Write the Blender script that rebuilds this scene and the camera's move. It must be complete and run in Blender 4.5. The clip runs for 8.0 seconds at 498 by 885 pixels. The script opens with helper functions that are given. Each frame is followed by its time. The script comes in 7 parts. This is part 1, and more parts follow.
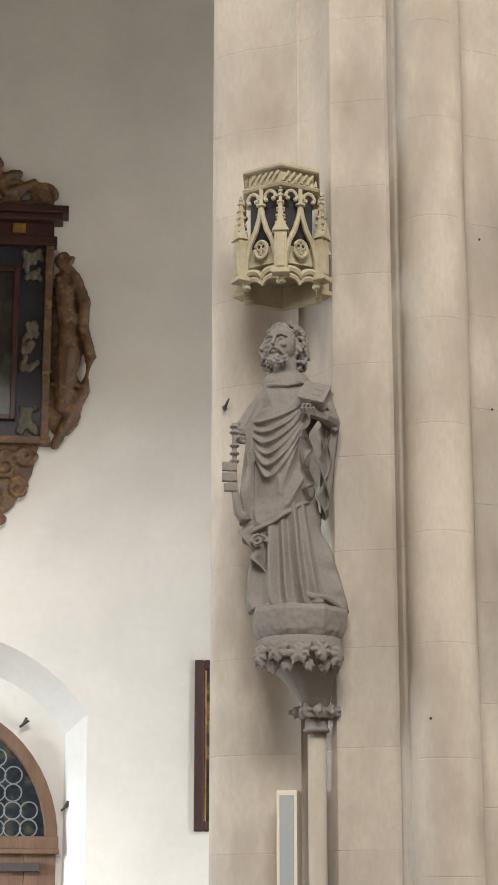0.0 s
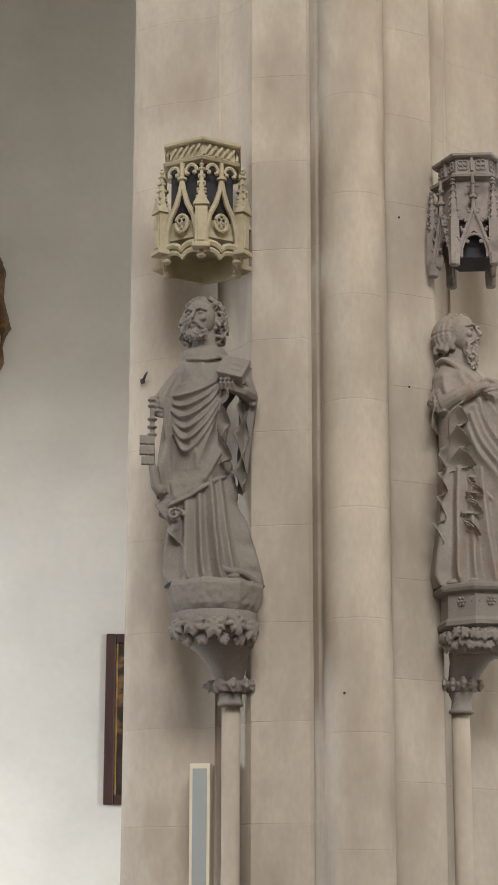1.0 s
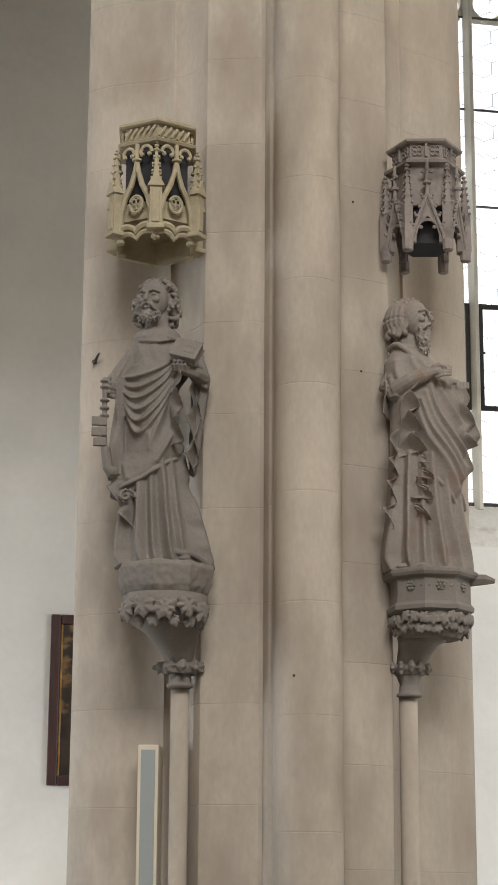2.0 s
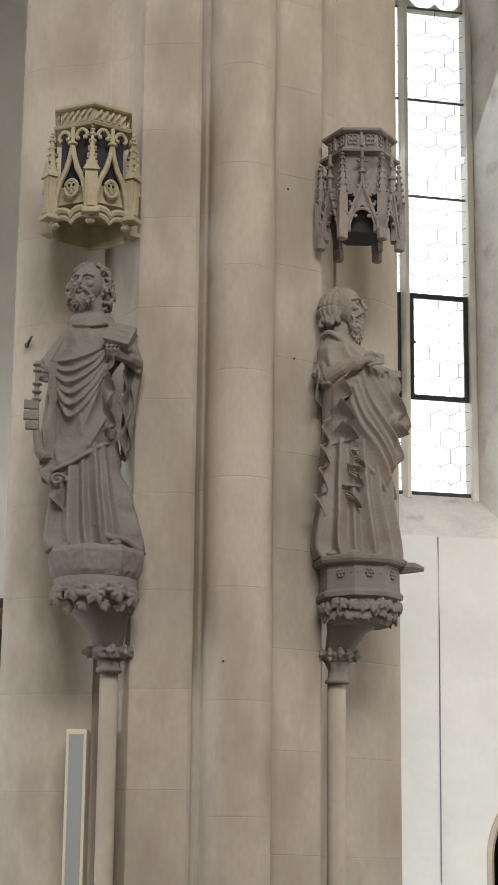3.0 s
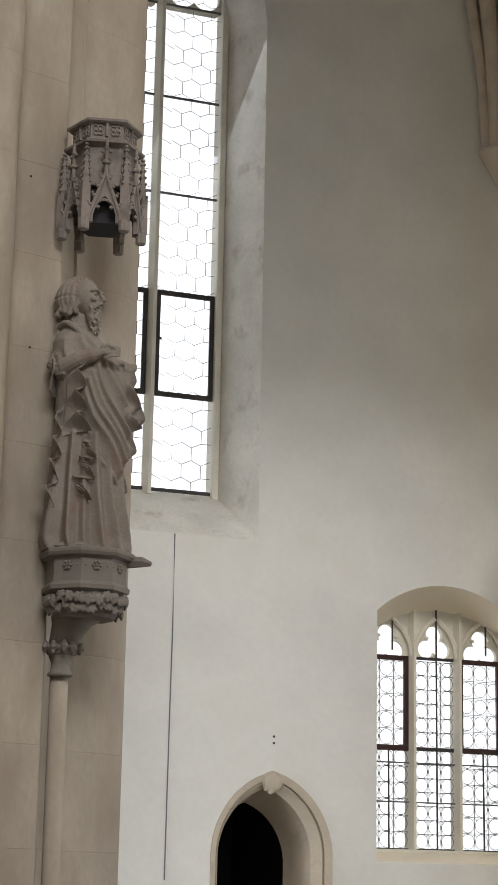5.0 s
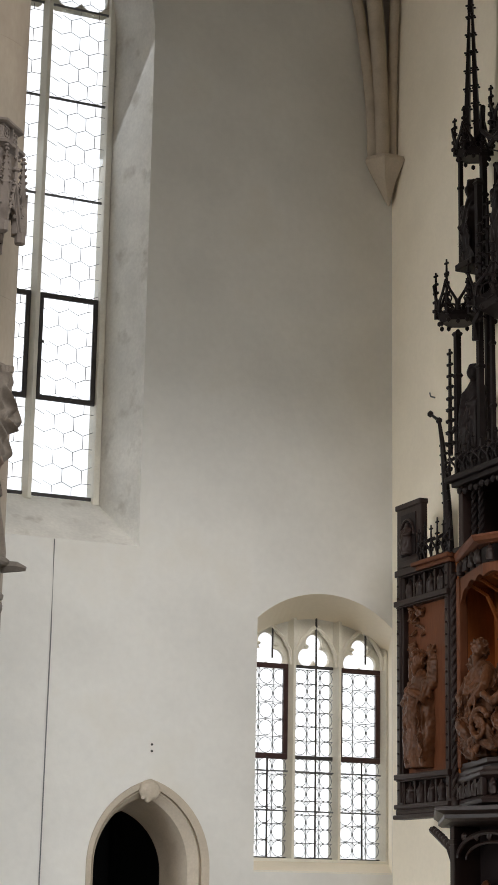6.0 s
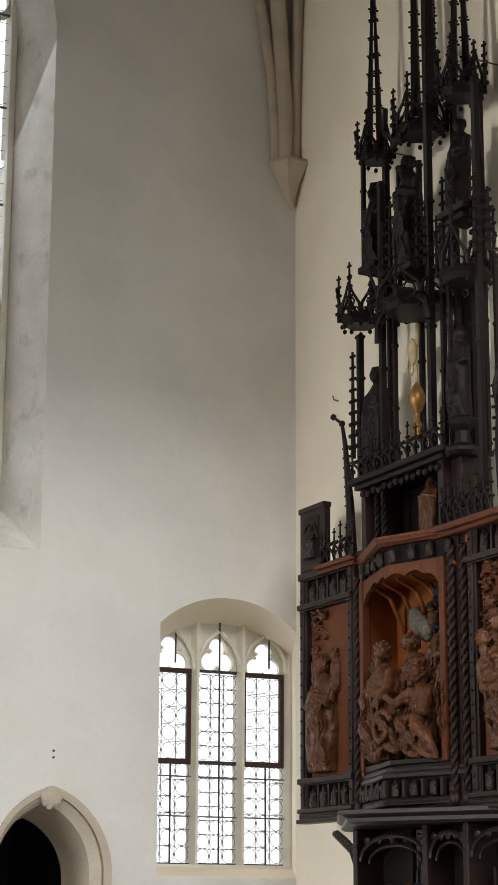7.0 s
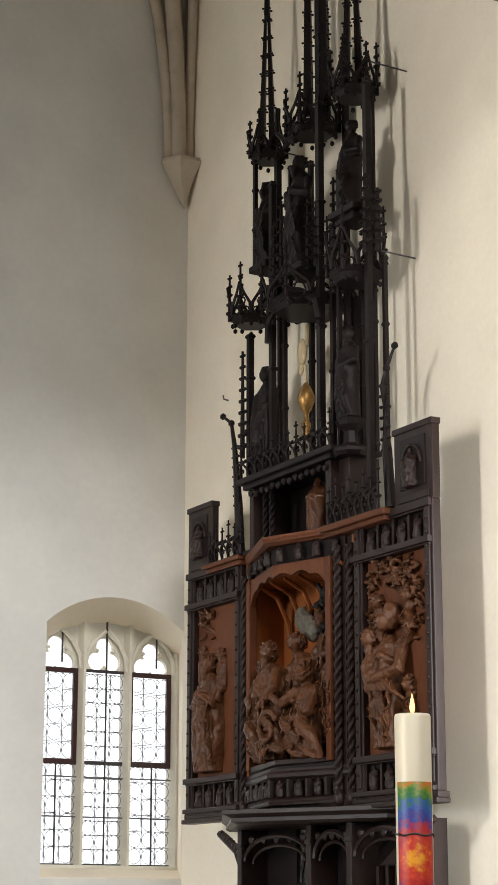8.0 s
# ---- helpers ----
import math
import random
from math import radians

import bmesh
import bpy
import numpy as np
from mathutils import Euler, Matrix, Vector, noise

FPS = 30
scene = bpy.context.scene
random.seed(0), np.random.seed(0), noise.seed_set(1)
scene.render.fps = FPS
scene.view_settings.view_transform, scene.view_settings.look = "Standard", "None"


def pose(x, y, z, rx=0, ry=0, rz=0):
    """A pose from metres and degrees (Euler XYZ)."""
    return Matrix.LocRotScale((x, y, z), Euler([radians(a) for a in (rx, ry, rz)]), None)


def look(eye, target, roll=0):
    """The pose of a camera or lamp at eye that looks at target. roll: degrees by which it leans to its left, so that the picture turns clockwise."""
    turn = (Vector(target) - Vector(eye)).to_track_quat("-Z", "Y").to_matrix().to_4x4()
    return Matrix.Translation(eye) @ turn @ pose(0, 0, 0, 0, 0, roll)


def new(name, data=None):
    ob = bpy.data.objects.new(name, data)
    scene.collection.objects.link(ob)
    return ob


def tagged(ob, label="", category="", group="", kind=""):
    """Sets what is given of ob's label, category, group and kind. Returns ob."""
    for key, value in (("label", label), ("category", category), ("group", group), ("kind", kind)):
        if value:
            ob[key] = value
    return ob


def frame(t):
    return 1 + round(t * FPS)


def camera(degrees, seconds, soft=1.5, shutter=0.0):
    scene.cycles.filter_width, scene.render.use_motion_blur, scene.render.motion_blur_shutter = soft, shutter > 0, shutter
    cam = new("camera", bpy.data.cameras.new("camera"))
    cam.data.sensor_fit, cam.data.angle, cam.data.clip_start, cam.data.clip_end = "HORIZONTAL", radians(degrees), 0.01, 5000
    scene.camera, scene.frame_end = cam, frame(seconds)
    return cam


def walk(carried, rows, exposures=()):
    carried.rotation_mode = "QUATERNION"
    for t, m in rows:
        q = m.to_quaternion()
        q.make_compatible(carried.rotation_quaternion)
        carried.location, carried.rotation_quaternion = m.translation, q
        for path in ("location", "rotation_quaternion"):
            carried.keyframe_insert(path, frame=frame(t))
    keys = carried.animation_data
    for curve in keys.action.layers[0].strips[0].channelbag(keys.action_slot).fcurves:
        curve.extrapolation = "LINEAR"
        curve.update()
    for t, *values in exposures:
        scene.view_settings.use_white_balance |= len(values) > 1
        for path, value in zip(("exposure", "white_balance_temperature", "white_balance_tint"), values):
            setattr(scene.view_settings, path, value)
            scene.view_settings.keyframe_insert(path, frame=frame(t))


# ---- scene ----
cam = camera(15.0, 8.0, soft=1.6)
ROWS = [
    (0, 0.000, 0.000, 1.611, 15.19, -0.04, -5.56),
    (0.5, -0.018, 0.001, 1.608, 14.78, -0.03, -7.24),
    (1, -0.040, 0.001, 1.602, 14.46, -0.11, -8.40),
    (2.5, -0.115, -0.004, 1.601, 13.69, -0.47, -11.36),
    (3, -0.121, -0.009, 1.602, 13.50, -0.58, -12.61),
    (3.5, -0.117, -0.012, 1.599, 13.39, -0.61, -14.01),
    (4, -0.106, -0.009, 1.593, 13.23, -0.57, -15.89),
    (4.5, -0.078, -0.007, 1.594, 13.23, -0.63, -18.12),
    (5, -0.016, 0.004, 1.593, 13.52, -1.07, -20.46),
    (6.5, 0.091, 0.125, 1.610, 13.87, -0.63, -25.35),
    (7, 0.137, 0.149, 1.606, 14.01, -0.27, -26.69),
    (7.5, 0.183, 0.168, 1.597, 14.18, 0.01, -28.17),
    (8, 0.236, 0.160, 1.584, 14.11, -0.11, -29.83),
]
EXPOSURE = 0.0
walk(cam, [(r[0], pose(r[1], r[2], r[3], 90 + r[4], r[5], r[6])) for r in ROWS],
     [(0, EXPOSURE + 0.25), (1, EXPOSURE - 0.08), (2.5, EXPOSURE - 0.32), (3.5, EXPOSURE - 0.38), (5, EXPOSURE - 0.75), (6.5, EXPOSURE - 0.68), (8, EXPOSURE - 0.42)])

# ---- world and light ----
world = bpy.data.worlds.new("sky")
scene.world = world
world.use_nodes = True
wn = world.node_tree
sky = wn.nodes.new("ShaderNodeTexSky")
sky.sky_type, sky.sun_disc = "NISHITA", False
sky.sun_elevation, sky.sun_rotation = radians(35), radians(200)
wn.links.new(sky.outputs[0], wn.nodes["Background"].inputs[0])
wn.nodes["Background"].inputs[1].default_value = 0.12


def daylight_lamp(name, eye, target, w, h, power, colour=(1.0, 0.98, 0.95)):
    """A rectangular area lamp that stands in for daylight."""
    data = bpy.data.lights.new(name, "AREA")
    data.shape, data.size, data.size_y = "RECTANGLE", w, h
    data.energy, data.color = power, colour
    ob = new(name, data)
    ob.matrix_world = look(eye, target)
    return ob


sun = bpy.data.lights.new("sun", "SUN")
sun.energy, sun.angle, sun.color = 1.0, radians(15), (1, 0.96, 0.9)
sun_ob = new("sun", sun)
sun_ob.matrix_world = look((-4, -20, 20), (0, 0, 0))

# unseen openings added behind the camera, each filled by an added area lamp
SOUTH = [(-3.5, 3.0), (0.5, 3.0), (4.5, 3.0)]
for sx, sw in SOUTH:
    daylight_lamp("south_added_light", (sx, -9.7, 6.0), (sx + 3, 9, 3.6), sw - 0.2, 5.0, 30, (0.95, 0.97, 1.0))
    daylight_lamp("high_south_added_light", (sx, -9.5, 16.0), (sx + 0.5, 9, 4.0), sw - 0.2, 5.0, 1450, (1.0, 0.97, 0.93))
# the next three lamps are added, without windows, for pier, altar and north wall
daylight_lamp("west_added_light", (-13.7, 2.6, 4.4), (2.0, 9.5, 3.6), 4.0, 5.0, 70, (1.0, 0.95, 0.88))
daylight_lamp("high_west_added_light", (-13.7, 9.9, 8.0), (8.8, 12.5, 6.5), 3.4, 6.5, 8500, (1.0, 0.96, 0.9))
daylight_lamp("aisle_west_added_light", (-13.7, 12.8, 3.4), (5.0, 16.4, 3.0), 3.0, 4.6, 1500, (0.78, 0.89, 1.0))
daylight_lamp("tall_window_light", (5.25, 17.6, 8.2), (5.6, 10.0, 3.5), 1.9, 7.2, 40, (0.92, 0.96, 1.0))
daylight_lamp("niche_window_light", (8.3, 17.6, 3.2), (7.9, 14.0, 1.8), 1.7, 2.4, 12)
# lamp added in an unseen gap of the east wall to brighten the north wall
daylight_lamp("east_added_light", (8.8, 9.7, 2.9), (4.2, 16.5, 2.0), 2.0, 3.6, 300, (0.90, 0.96, 1.0))

# ---- materials ----


def material(name, base, rough=0.8, metal=0.0, grain=60.0, grain_amt=0.12, blotch=1.5, blotch_amt=0.15,
             bump=0.15, bump_scale=40.0, spec=0.5, accent=None, accent_lo=0.55, accent_hi=0.7, accent_scale=3.0, per_object=0.0,
             per_island=0.0, stretch=(1, 1, 1), depth=0.004):
    """A surface with tone at two scales, an accent stain and fine relief."""
    m = bpy.data.materials.new(name)
    m.use_nodes = True
    t = m.node_tree
    n, l = t.nodes, t.links
    bsdf = n["Principled BSDF"]
    bsdf.inputs["Roughness"].default_value = rough
    bsdf.inputs["Metallic"].default_value = metal
    bsdf.inputs["Specular IOR Level"].default_value = spec
    geo = n.new("ShaderNodeNewGeometry")
    mp = n.new("ShaderNodeMapping")
    mp.inputs["Scale"].default_value = stretch
    l.new(geo.outputs["Position"], mp.inputs[0])

    def noise_at(scale, detail=4.0):
        x = n.new("ShaderNodeTexNoise")
        x.inputs["Scale"].default_value, x.inputs["Detail"].default_value = scale, detail
        l.new(mp.outputs[0], x.inputs["Vector"])
        return x.outputs["Fac"]

    def span(sock, lo, hi):
        r = n.new("ShaderNodeMapRange")
        r.inputs["From Min"].default_value, r.inputs["From Max"].default_value = 0.3, 0.7
        r.inputs["To Min"].default_value, r.inputs["To Max"].default_value = lo, hi
        l.new(sock, r.inputs[0])
        return r.outputs[0]

    def mul(a, b):
        x = n.new("ShaderNodeMath")
        x.operation = "MULTIPLY"
        l.new(a, x.inputs[0])
        l.new(b, x.inputs[1])
        return x.outputs[0]

    k = mul(span(noise_at(grain), 1 - grain_amt, 1 + grain_amt), span(noise_at(blotch, 6), 1 - blotch_amt, 1 + blotch_amt))
    if per_object:
        info = n.new("ShaderNodeObjectInfo")
        r = n.new("ShaderNodeMapRange")
        r.inputs["To Min"].default_value, r.inputs["To Max"].default_value = 1 - per_object, 1 + per_object
        l.new(info.outputs["Random"], r.inputs[0])
        k = mul(k, r.outputs[0])
    if per_island:
        r = n.new("ShaderNodeMapRange")
        r.inputs["To Min"].default_value, r.inputs["To Max"].default_value = 1 - per_island, 1 + per_island
        l.new(geo.outputs["Random Per Island"], r.inputs[0])
        k = mul(k, r.outputs[0])
    colour = n.new("ShaderNodeVectorMath")
    colour.operation = "SCALE"
    colour.inputs[0].default_value = base[:3]
    l.new(k, colour.inputs["Scale"])
    out = colour.outputs[0]
    if accent:
        r = n.new("ShaderNodeMapRange")
        r.inputs["From Min"].default_value, r.inputs["From Max"].default_value = accent_lo, accent_hi
        l.new(noise_at(accent_scale, 7), r.inputs[0])
        mix = n.new("ShaderNodeMix")
        mix.data_type = "RGBA"
        l.new(r.outputs[0], mix.inputs["Factor"])
        l.new(out, mix.inputs["A"])
        mix.inputs["B"].default_value = (*accent[:3], 1)
        out = mix.outputs["Result"]
    l.new(out, bsdf.inputs["Base Color"])
    if bump:
        b = n.new("ShaderNodeBump")
        b.inputs["Strength"].default_value, b.inputs["Distance"].default_value = bump, depth
        l.new(noise_at(bump_scale, 5), b.inputs["Height"])
        l.new(b.outputs[0], bsdf.inputs["Normal"])
    return m


PLASTER = material("lime_plaster", (0.76, 0.75, 0.715), 0.9, grain=14, grain_amt=0.02, blotch=0.9, blotch_amt=0.09, bump=0.5, bump_scale=5,
                   accent=(0.68, 0.65, 0.58), accent_lo=0.56, accent_hi=0.8, accent_scale=0.9, depth=0.012)
PLASTER_CREAM = material("cream_plaster", (0.60, 0.555, 0.47), 0.9, grain=25, grain_amt=0.02, blotch=0.7, blotch_amt=0.06, bump=0.3, bump_scale=9,
                         accent=(0.54, 0.495, 0.41), accent_lo=0.56, accent_hi=0.8, accent_scale=0.8, depth=0.012)
PLASTER_WARM = material("warm_plaster", (0.88, 0.80, 0.66), 0.9, grain=25, grain_amt=0.02, blotch=0.7, blotch_amt=0.06, bump=0.3, bump_scale=9,
                        accent=(0.80, 0.72, 0.58), accent_lo=0.56, accent_hi=0.8, accent_scale=0.8, depth=0.012)
REVEAL = material("rough_plaster", (0.82, 0.80, 0.75), 0.9, grain=30, grain_amt=0.05, blotch=2.5, blotch_amt=0.10, bump=0.7, bump_scale=6,
                  accent=(0.52, 0.48, 0.42), accent_lo=0.58, accent_hi=0.75, accent_scale=3.5, depth=0.03)
STONE = material("pier_limestone", (0.40, 0.352, 0.295), 0.85, grain=45, grain_amt=0.05, blotch=2.4, blotch_amt=0.15, bump=0.2, bump_scale=30,
                 accent=(0.30, 0.25, 0.205), accent_lo=0.46, accent_hi=0.72, accent_scale=3.2, per_object=0.045, stretch=(1, 1, 0.45))
STATUE = material("grey_sandstone", (0.20, 0.181, 0.163), 0.9, grain=70, grain_amt=0.08, blotch=5, blotch_amt=0.10, bump=0.4, bump_scale=90,
                  accent=(0.19, 0.175, 0.16), accent_lo=0.52, accent_hi=0.72, accent_scale=9)
STATUE_RED = material("reddish_sandstone", (0.255, 0.226, 0.20), 0.9, grain=70, grain_amt=0.08, blotch=5, blotch_amt=0.10, bump=0.4, bump_scale=90,
                      accent=(0.245, 0.165, 0.135), accent_lo=0.55, accent_hi=0.75, accent_scale=6)
CANOPY_A = material("ochre_canopy_stone", (0.37, 0.325, 0.225), 0.85, grain=60, grain_amt=0.06, blotch=5, blotch_amt=0.1, bump=0.3, bump_scale=60,
                    accent=(0.28, 0.24, 0.15), accent_lo=0.55, accent_hi=0.75, accent_scale=8)
CANOPY_B = material("grey_canopy_stone", (0.25, 0.22, 0.205), 0.88, grain=60, grain_amt=0.07, blotch=5, blotch_amt=0.1, bump=0.3, bump_scale=60,
                    accent=(0.14, 0.12, 0.11), accent_lo=0.52, accent_hi=0.72, accent_scale=8)
TRACERY = material("window_stone", (0.80, 0.77, 0.68), 0.85, grain=50, grain_amt=0.04, blotch=4, blotch_amt=0.08, bump=0.2, bump_scale=50)
JAMB = material("doorway_sandstone", (0.53, 0.46, 0.37), 0.85, grain=50, grain_amt=0.05, blotch=3, blotch_amt=0.1, bump=0.3, bump_scale=40,
                accent=(0.42, 0.36, 0.28), accent_lo=0.55, accent_hi=0.75, accent_scale=4)
OAK = material("dark_limewood", (0.021, 0.011, 0.009), 0.45, spec=0.3, grain=40, grain_amt=0.2, blotch=4, blotch_amt=0.25, bump=0.25, bump_scale=60, stretch=(1, 1, 0.15))
CREST = material("blackened_carving", (0.012, 0.008, 0.008), 0.48, spec=0.2, grain=50, grain_amt=0.2, blotch=6, blotch_amt=0.25, bump=0.25, bump_scale=70)
WOOD = material("warm_limewood", (0.125, 0.043, 0.019), 0.55, spec=0.2, grain=40, grain_amt=0.15, blotch=4, blotch_amt=0.2, bump=0.2, bump_scale=50, stretch=(1, 1, 0.2))
RELIEF = material("carved_limewood", (0.088, 0.033, 0.013), 0.42, spec=0.3, grain=60, grain_amt=0.15, blotch=7, blotch_amt=0.3, bump=0.25, bump_scale=80)
ORANGE = material("orange_shrine_panel", (0.28, 0.085, 0.022), 0.6, spec=0.2, grain=40, grain_amt=0.12, blotch=4, blotch_amt=0.25, bump=0.15, bump_scale=50, stretch=(1, 1, 0.2))
IRON = material("window_iron", (0.06, 0.055, 0.055), 0.6, metal=0.3, bump=0.1)
LEAD = material("lead_came", (0.17, 0.17, 0.18), 0.6, metal=0.2, bump=0.1)
# near-black base that holds the shade of hollows, passage and drill holes
DARK = material("painted_shade", (0.03, 0.03, 0.035), 0.9)
FRAMEWOOD = material("picture_frame_wood", (0.045, 0.016, 0.014), 0.4, grain=30, grain_amt=0.2, bump=0.1, stretch=(1, 1, 0.2))
GILT = material("worn_gilding", (0.36, 0.20, 0.06), 0.4, metal=0.6, grain=50, grain_amt=0.2, blotch=12, blotch_amt=0.3, bump=0.2)
METAL_BOX = material("loudspeaker_case", (0.62, 0.56, 0.44), 0.45, grain=30, grain_amt=0.02, blotch=3, blotch_amt=0.03, bump=0.03)
GRILLE = material("loudspeaker_grille", (0.30, 0.33, 0.33), 0.6, grain=300, grain_amt=0.1, blotch=2, blotch_amt=0.03, bump=0.4, bump_scale=400)
# unseen walls and vault, kept dark and brown to cut and warm bounced light
DIM_PLASTER = material("dim_bounce_plaster", (0.30, 0.255, 0.19), 0.9, blotch=0.8, blotch_amt=0.15)
# the unseen floor is kept dark to cut light bounced from below
FLOOR = material("floor_flagstone", (0.10, 0.082, 0.066), 0.6, blotch=1.0, blotch_amt=0.15, bump=0.2)


def glass_material():
    """Old leaded glass with daylight behind it."""
    m = bpy.data.materials.new("old_window_glass")
    m.use_nodes = True
    t = m.node_tree
    b = t.nodes["Principled BSDF"]
    b.inputs["Base Color"].default_value = (0.96, 0.98, 1, 1)
    b.inputs["Roughness"].default_value = 0.12
    b.inputs["Transmission Weight"].default_value = 1.0
    b.inputs["IOR"].default_value = 1.02
    return m


GLASS = glass_material()


def backdrop_material():
    """The overcast sky outside the windows."""
    m = bpy.data.materials.new("overcast_sky")
    m.use_nodes = True
    t = m.node_tree
    t.nodes.clear()
    out, em = t.nodes.new("ShaderNodeOutputMaterial"), t.nodes.new("ShaderNodeEmission")
    em.inputs["Color"].default_value = (0.97, 0.98, 1.0, 1)
    em.inputs["Strength"].default_value = 2.2
    t.links.new(em.outputs[0], out.inputs[0])
    return m


SKY = backdrop_material()

# ---- mesh helpers ----


def link(name, bm, mat, parent=None, smooth=False):
    me = bpy.data.meshes.new(name)
    bm.to_mesh(me)
    bm.free()
    me.materials.append(mat)
    if smooth:
        me.polygons.foreach_set("use_smooth", [True] * len(me.polygons))
    ob = new(name, me)
    if parent:
        ob.parent = parent
    return ob


def part(name, bm, mat, parent, label="", smooth=False):
    ob = link(name, bm, mat, parent, smooth)
    return tagged(ob, label)


def empty(name, m, label, category, group=""):
    ob = new(name)
    ob.matrix_world = m
    return tagged(ob, label, category, group)


def box(bm, x0, x1, y0, y1, z0, z1, bevel=0.0, m=None):
    mm = Matrix.Translation(((x0 + x1) / 2, (y0 + y1) / 2, (z0 + z1) / 2)) @ Matrix.Diagonal((abs(x1 - x0), abs(y1 - y0), abs(z1 - z0), 1))
    g = bmesh.ops.create_cube(bm, size=1, matrix=(m @ mm) if m else mm)
    if bevel:
        edges = list({e for v in g["verts"] for e in v.link_edges})
        bmesh.ops.bevel(bm, geom=edges, offset=bevel, segments=2, affect="EDGES", profile=0.6)
    return bm


def B():
    return bmesh.new()


def boxes(rows, bevel=0.0):
    bm = B()
    for r in rows:
        box(bm, *r, bevel=bevel)
    return bm


def loft(bm, rings, closed=True, caps=True):
    """Skin between rings of equal length."""
    vs = [[bm.verts.new(p) for p in ring] for ring in rings]
    n = len(rings[0])
    for a, b in zip(vs, vs[1:]):
        for i in range(n if closed else n - 1):
            j = (i + 1) % n
            bm.faces.new((a[i], a[j], b[j], b[i]))
    if caps and closed:
        bm.faces.new(vs[0][::-1])
        bm.faces.new(vs[-1])
    return bm


def ngon(n, r, z, cx=0.0, cy=0.0, turn=0.0, sy=1.0):
    return [(cx + r * math.cos(turn + 2 * math.pi * i / n), cy + sy * r * math.sin(turn + 2 * math.pi * i / n), z) for i in range(n)]


def lathe(bm, profile, n=16, cx=0.0, cy=0.0, turn=0.0, sy=1.0):
    return loft(bm, [ngon(n, r, z, cx, cy, turn, sy) for r, z in profile])


def tube(bm, pts, radii, n=8, cap=True):
    """A round bar along points."""
    pts = [Vector(p) for p in pts]
    if not isinstance(radii, (list, tuple)):
        radii = [radii] * len(pts)
    rings = []
    up = Vector((0, 0, 1))
    for i, p in enumerate(pts):
        d = (pts[min(i + 1, len(pts) - 1)] - pts[max(i - 1, 0)]).normalized()
        s = d.cross(up)
        if s.length < 1e-3:
            s = d.cross(Vector((1, 0, 0)))
        s.normalize()
        q = s.cross(d)
        rings.append([p + radii[i] * (math.cos(a) * s + math.sin(a) * q) for a in (2 * math.pi * k / n for k in range(n))])
    return loft(bm, rings, caps=cap)


def prism(bm, outline, y0, y1):
    """An outline in x, z pushed from y0 to y1."""
    return loft(bm, [[(x, y0, z) for x, z in outline], [(x, y1, z) for x, z in outline]])


def mend(bm):
    bmesh.ops.recalc_face_normals(bm, faces=bm.faces)
    return bm


def arc(cx, cz, r, a0, a1, n):
    return [(cx + r * math.cos(radians(a0 + (a1 - a0) * i / n)), cz + r * math.sin(radians(a0 + (a1 - a0) * i / n))) for i in range(n + 1)]


def swept(bm, path, section):
    """A moulding: a section of (out, depth) along a path in x, z; out is to the path's left, depth runs along y."""
    rings = []
    for i, (x, z) in enumerate(path):
        a, b = path[max(i - 1, 0)], path[min(i + 1, len(path) - 1)]
        d = Vector((b[0] - a[0], b[1] - a[1])).normalized()
        rings.append([(x - d.y * o, y, z + d.x * o) for o, y in section])
    return loft(bm, rings)


# ---- the large structure ----
NY, DEEP = 16.5, 17.75        # faces of the north wall
EX = 8.86                     # face of the east wall
TOP = 20.0


def skin(bm, y, xs, holes):
    """A wall face at y, in strips, left open where a hole (x0, x1, bottom, top) lies."""
    for a, b in zip(xs, xs[1:]):
        mid = (a + b) / 2
        cuts = sorted((h for h in holes if h[0] < mid < h[1]), key=lambda h: h[2](mid))
        lo = (0.0, 0.0)
        for h in cuts:
            ha, hb = (h[2](a), h[2](b))
            if ha > 0.001:
                bm.faces.new([bm.verts.new(p) for p in ((a, y, lo[0]), (b, y, lo[1]), (b, y, hb), (a, y, ha))])
            lo = (h[3](a), h[3](b))
        bm.faces.new([bm.verts.new(p) for p in ((a, y, lo[0]), (b, y, lo[1]), (b, y, TOP), (a, y, TOP))])


def outline_of(x0, x1, bottom, top, n=24):
    up = [(x0 + (x1 - x0) * i / n, top(x0 + (x1 - x0) * i / n)) for i in range(n + 1)]
    return [(x0, bottom)] + up + [(x1, bottom)]


def segment(cx, half, spring, rise):
    """The curve of a segmental arch."""
    r = (half * half + rise * rise) / (2 * rise)
    return lambda x: spring - (r - rise) + math.sqrt(max(0.0, r * r - min(abs(x - cx), half) ** 2))


def pointed(cx, half, spring, apex):
    """The curve of a pointed arch."""
    h = apex - spring
    r = (half * half + h * h) / (2 * half)
    return lambda x: spring + math.sqrt(max(0.0, r * r - (abs(x - cx) + r - half) ** 2))


flat = lambda z: (lambda x: z)
tall_in = pointed(5.2465, 0.705, 10.35, 11.45)
tall_out = pointed(5.2465, 0.92, 10.2, 11.75)
door_in = pointed(6.30, 0.455, 1.95, 2.60)
door_out = pointed(6.353, 0.595, 1.95, 2.73)
niche_out = segment(8.13, 0.73, 4.30, 0.285)
niche_in = segment(8.30, 0.80, 4.12, 0.30)
west_out = segment(-1.14, 1.34, 3.635, 0.72)
west_in = segment(-1.14, 1.15, 3.50, 0.62)

HOLES_FRONT = [(4.3265, 6.1665, flat(4.88), tall_out), (5.758, 6.948, flat(0.0), door_out), (7.40, EX - 0.002, flat(1.93), niche_out),
               (-2.48, 0.20, flat(0.0), west_out)]
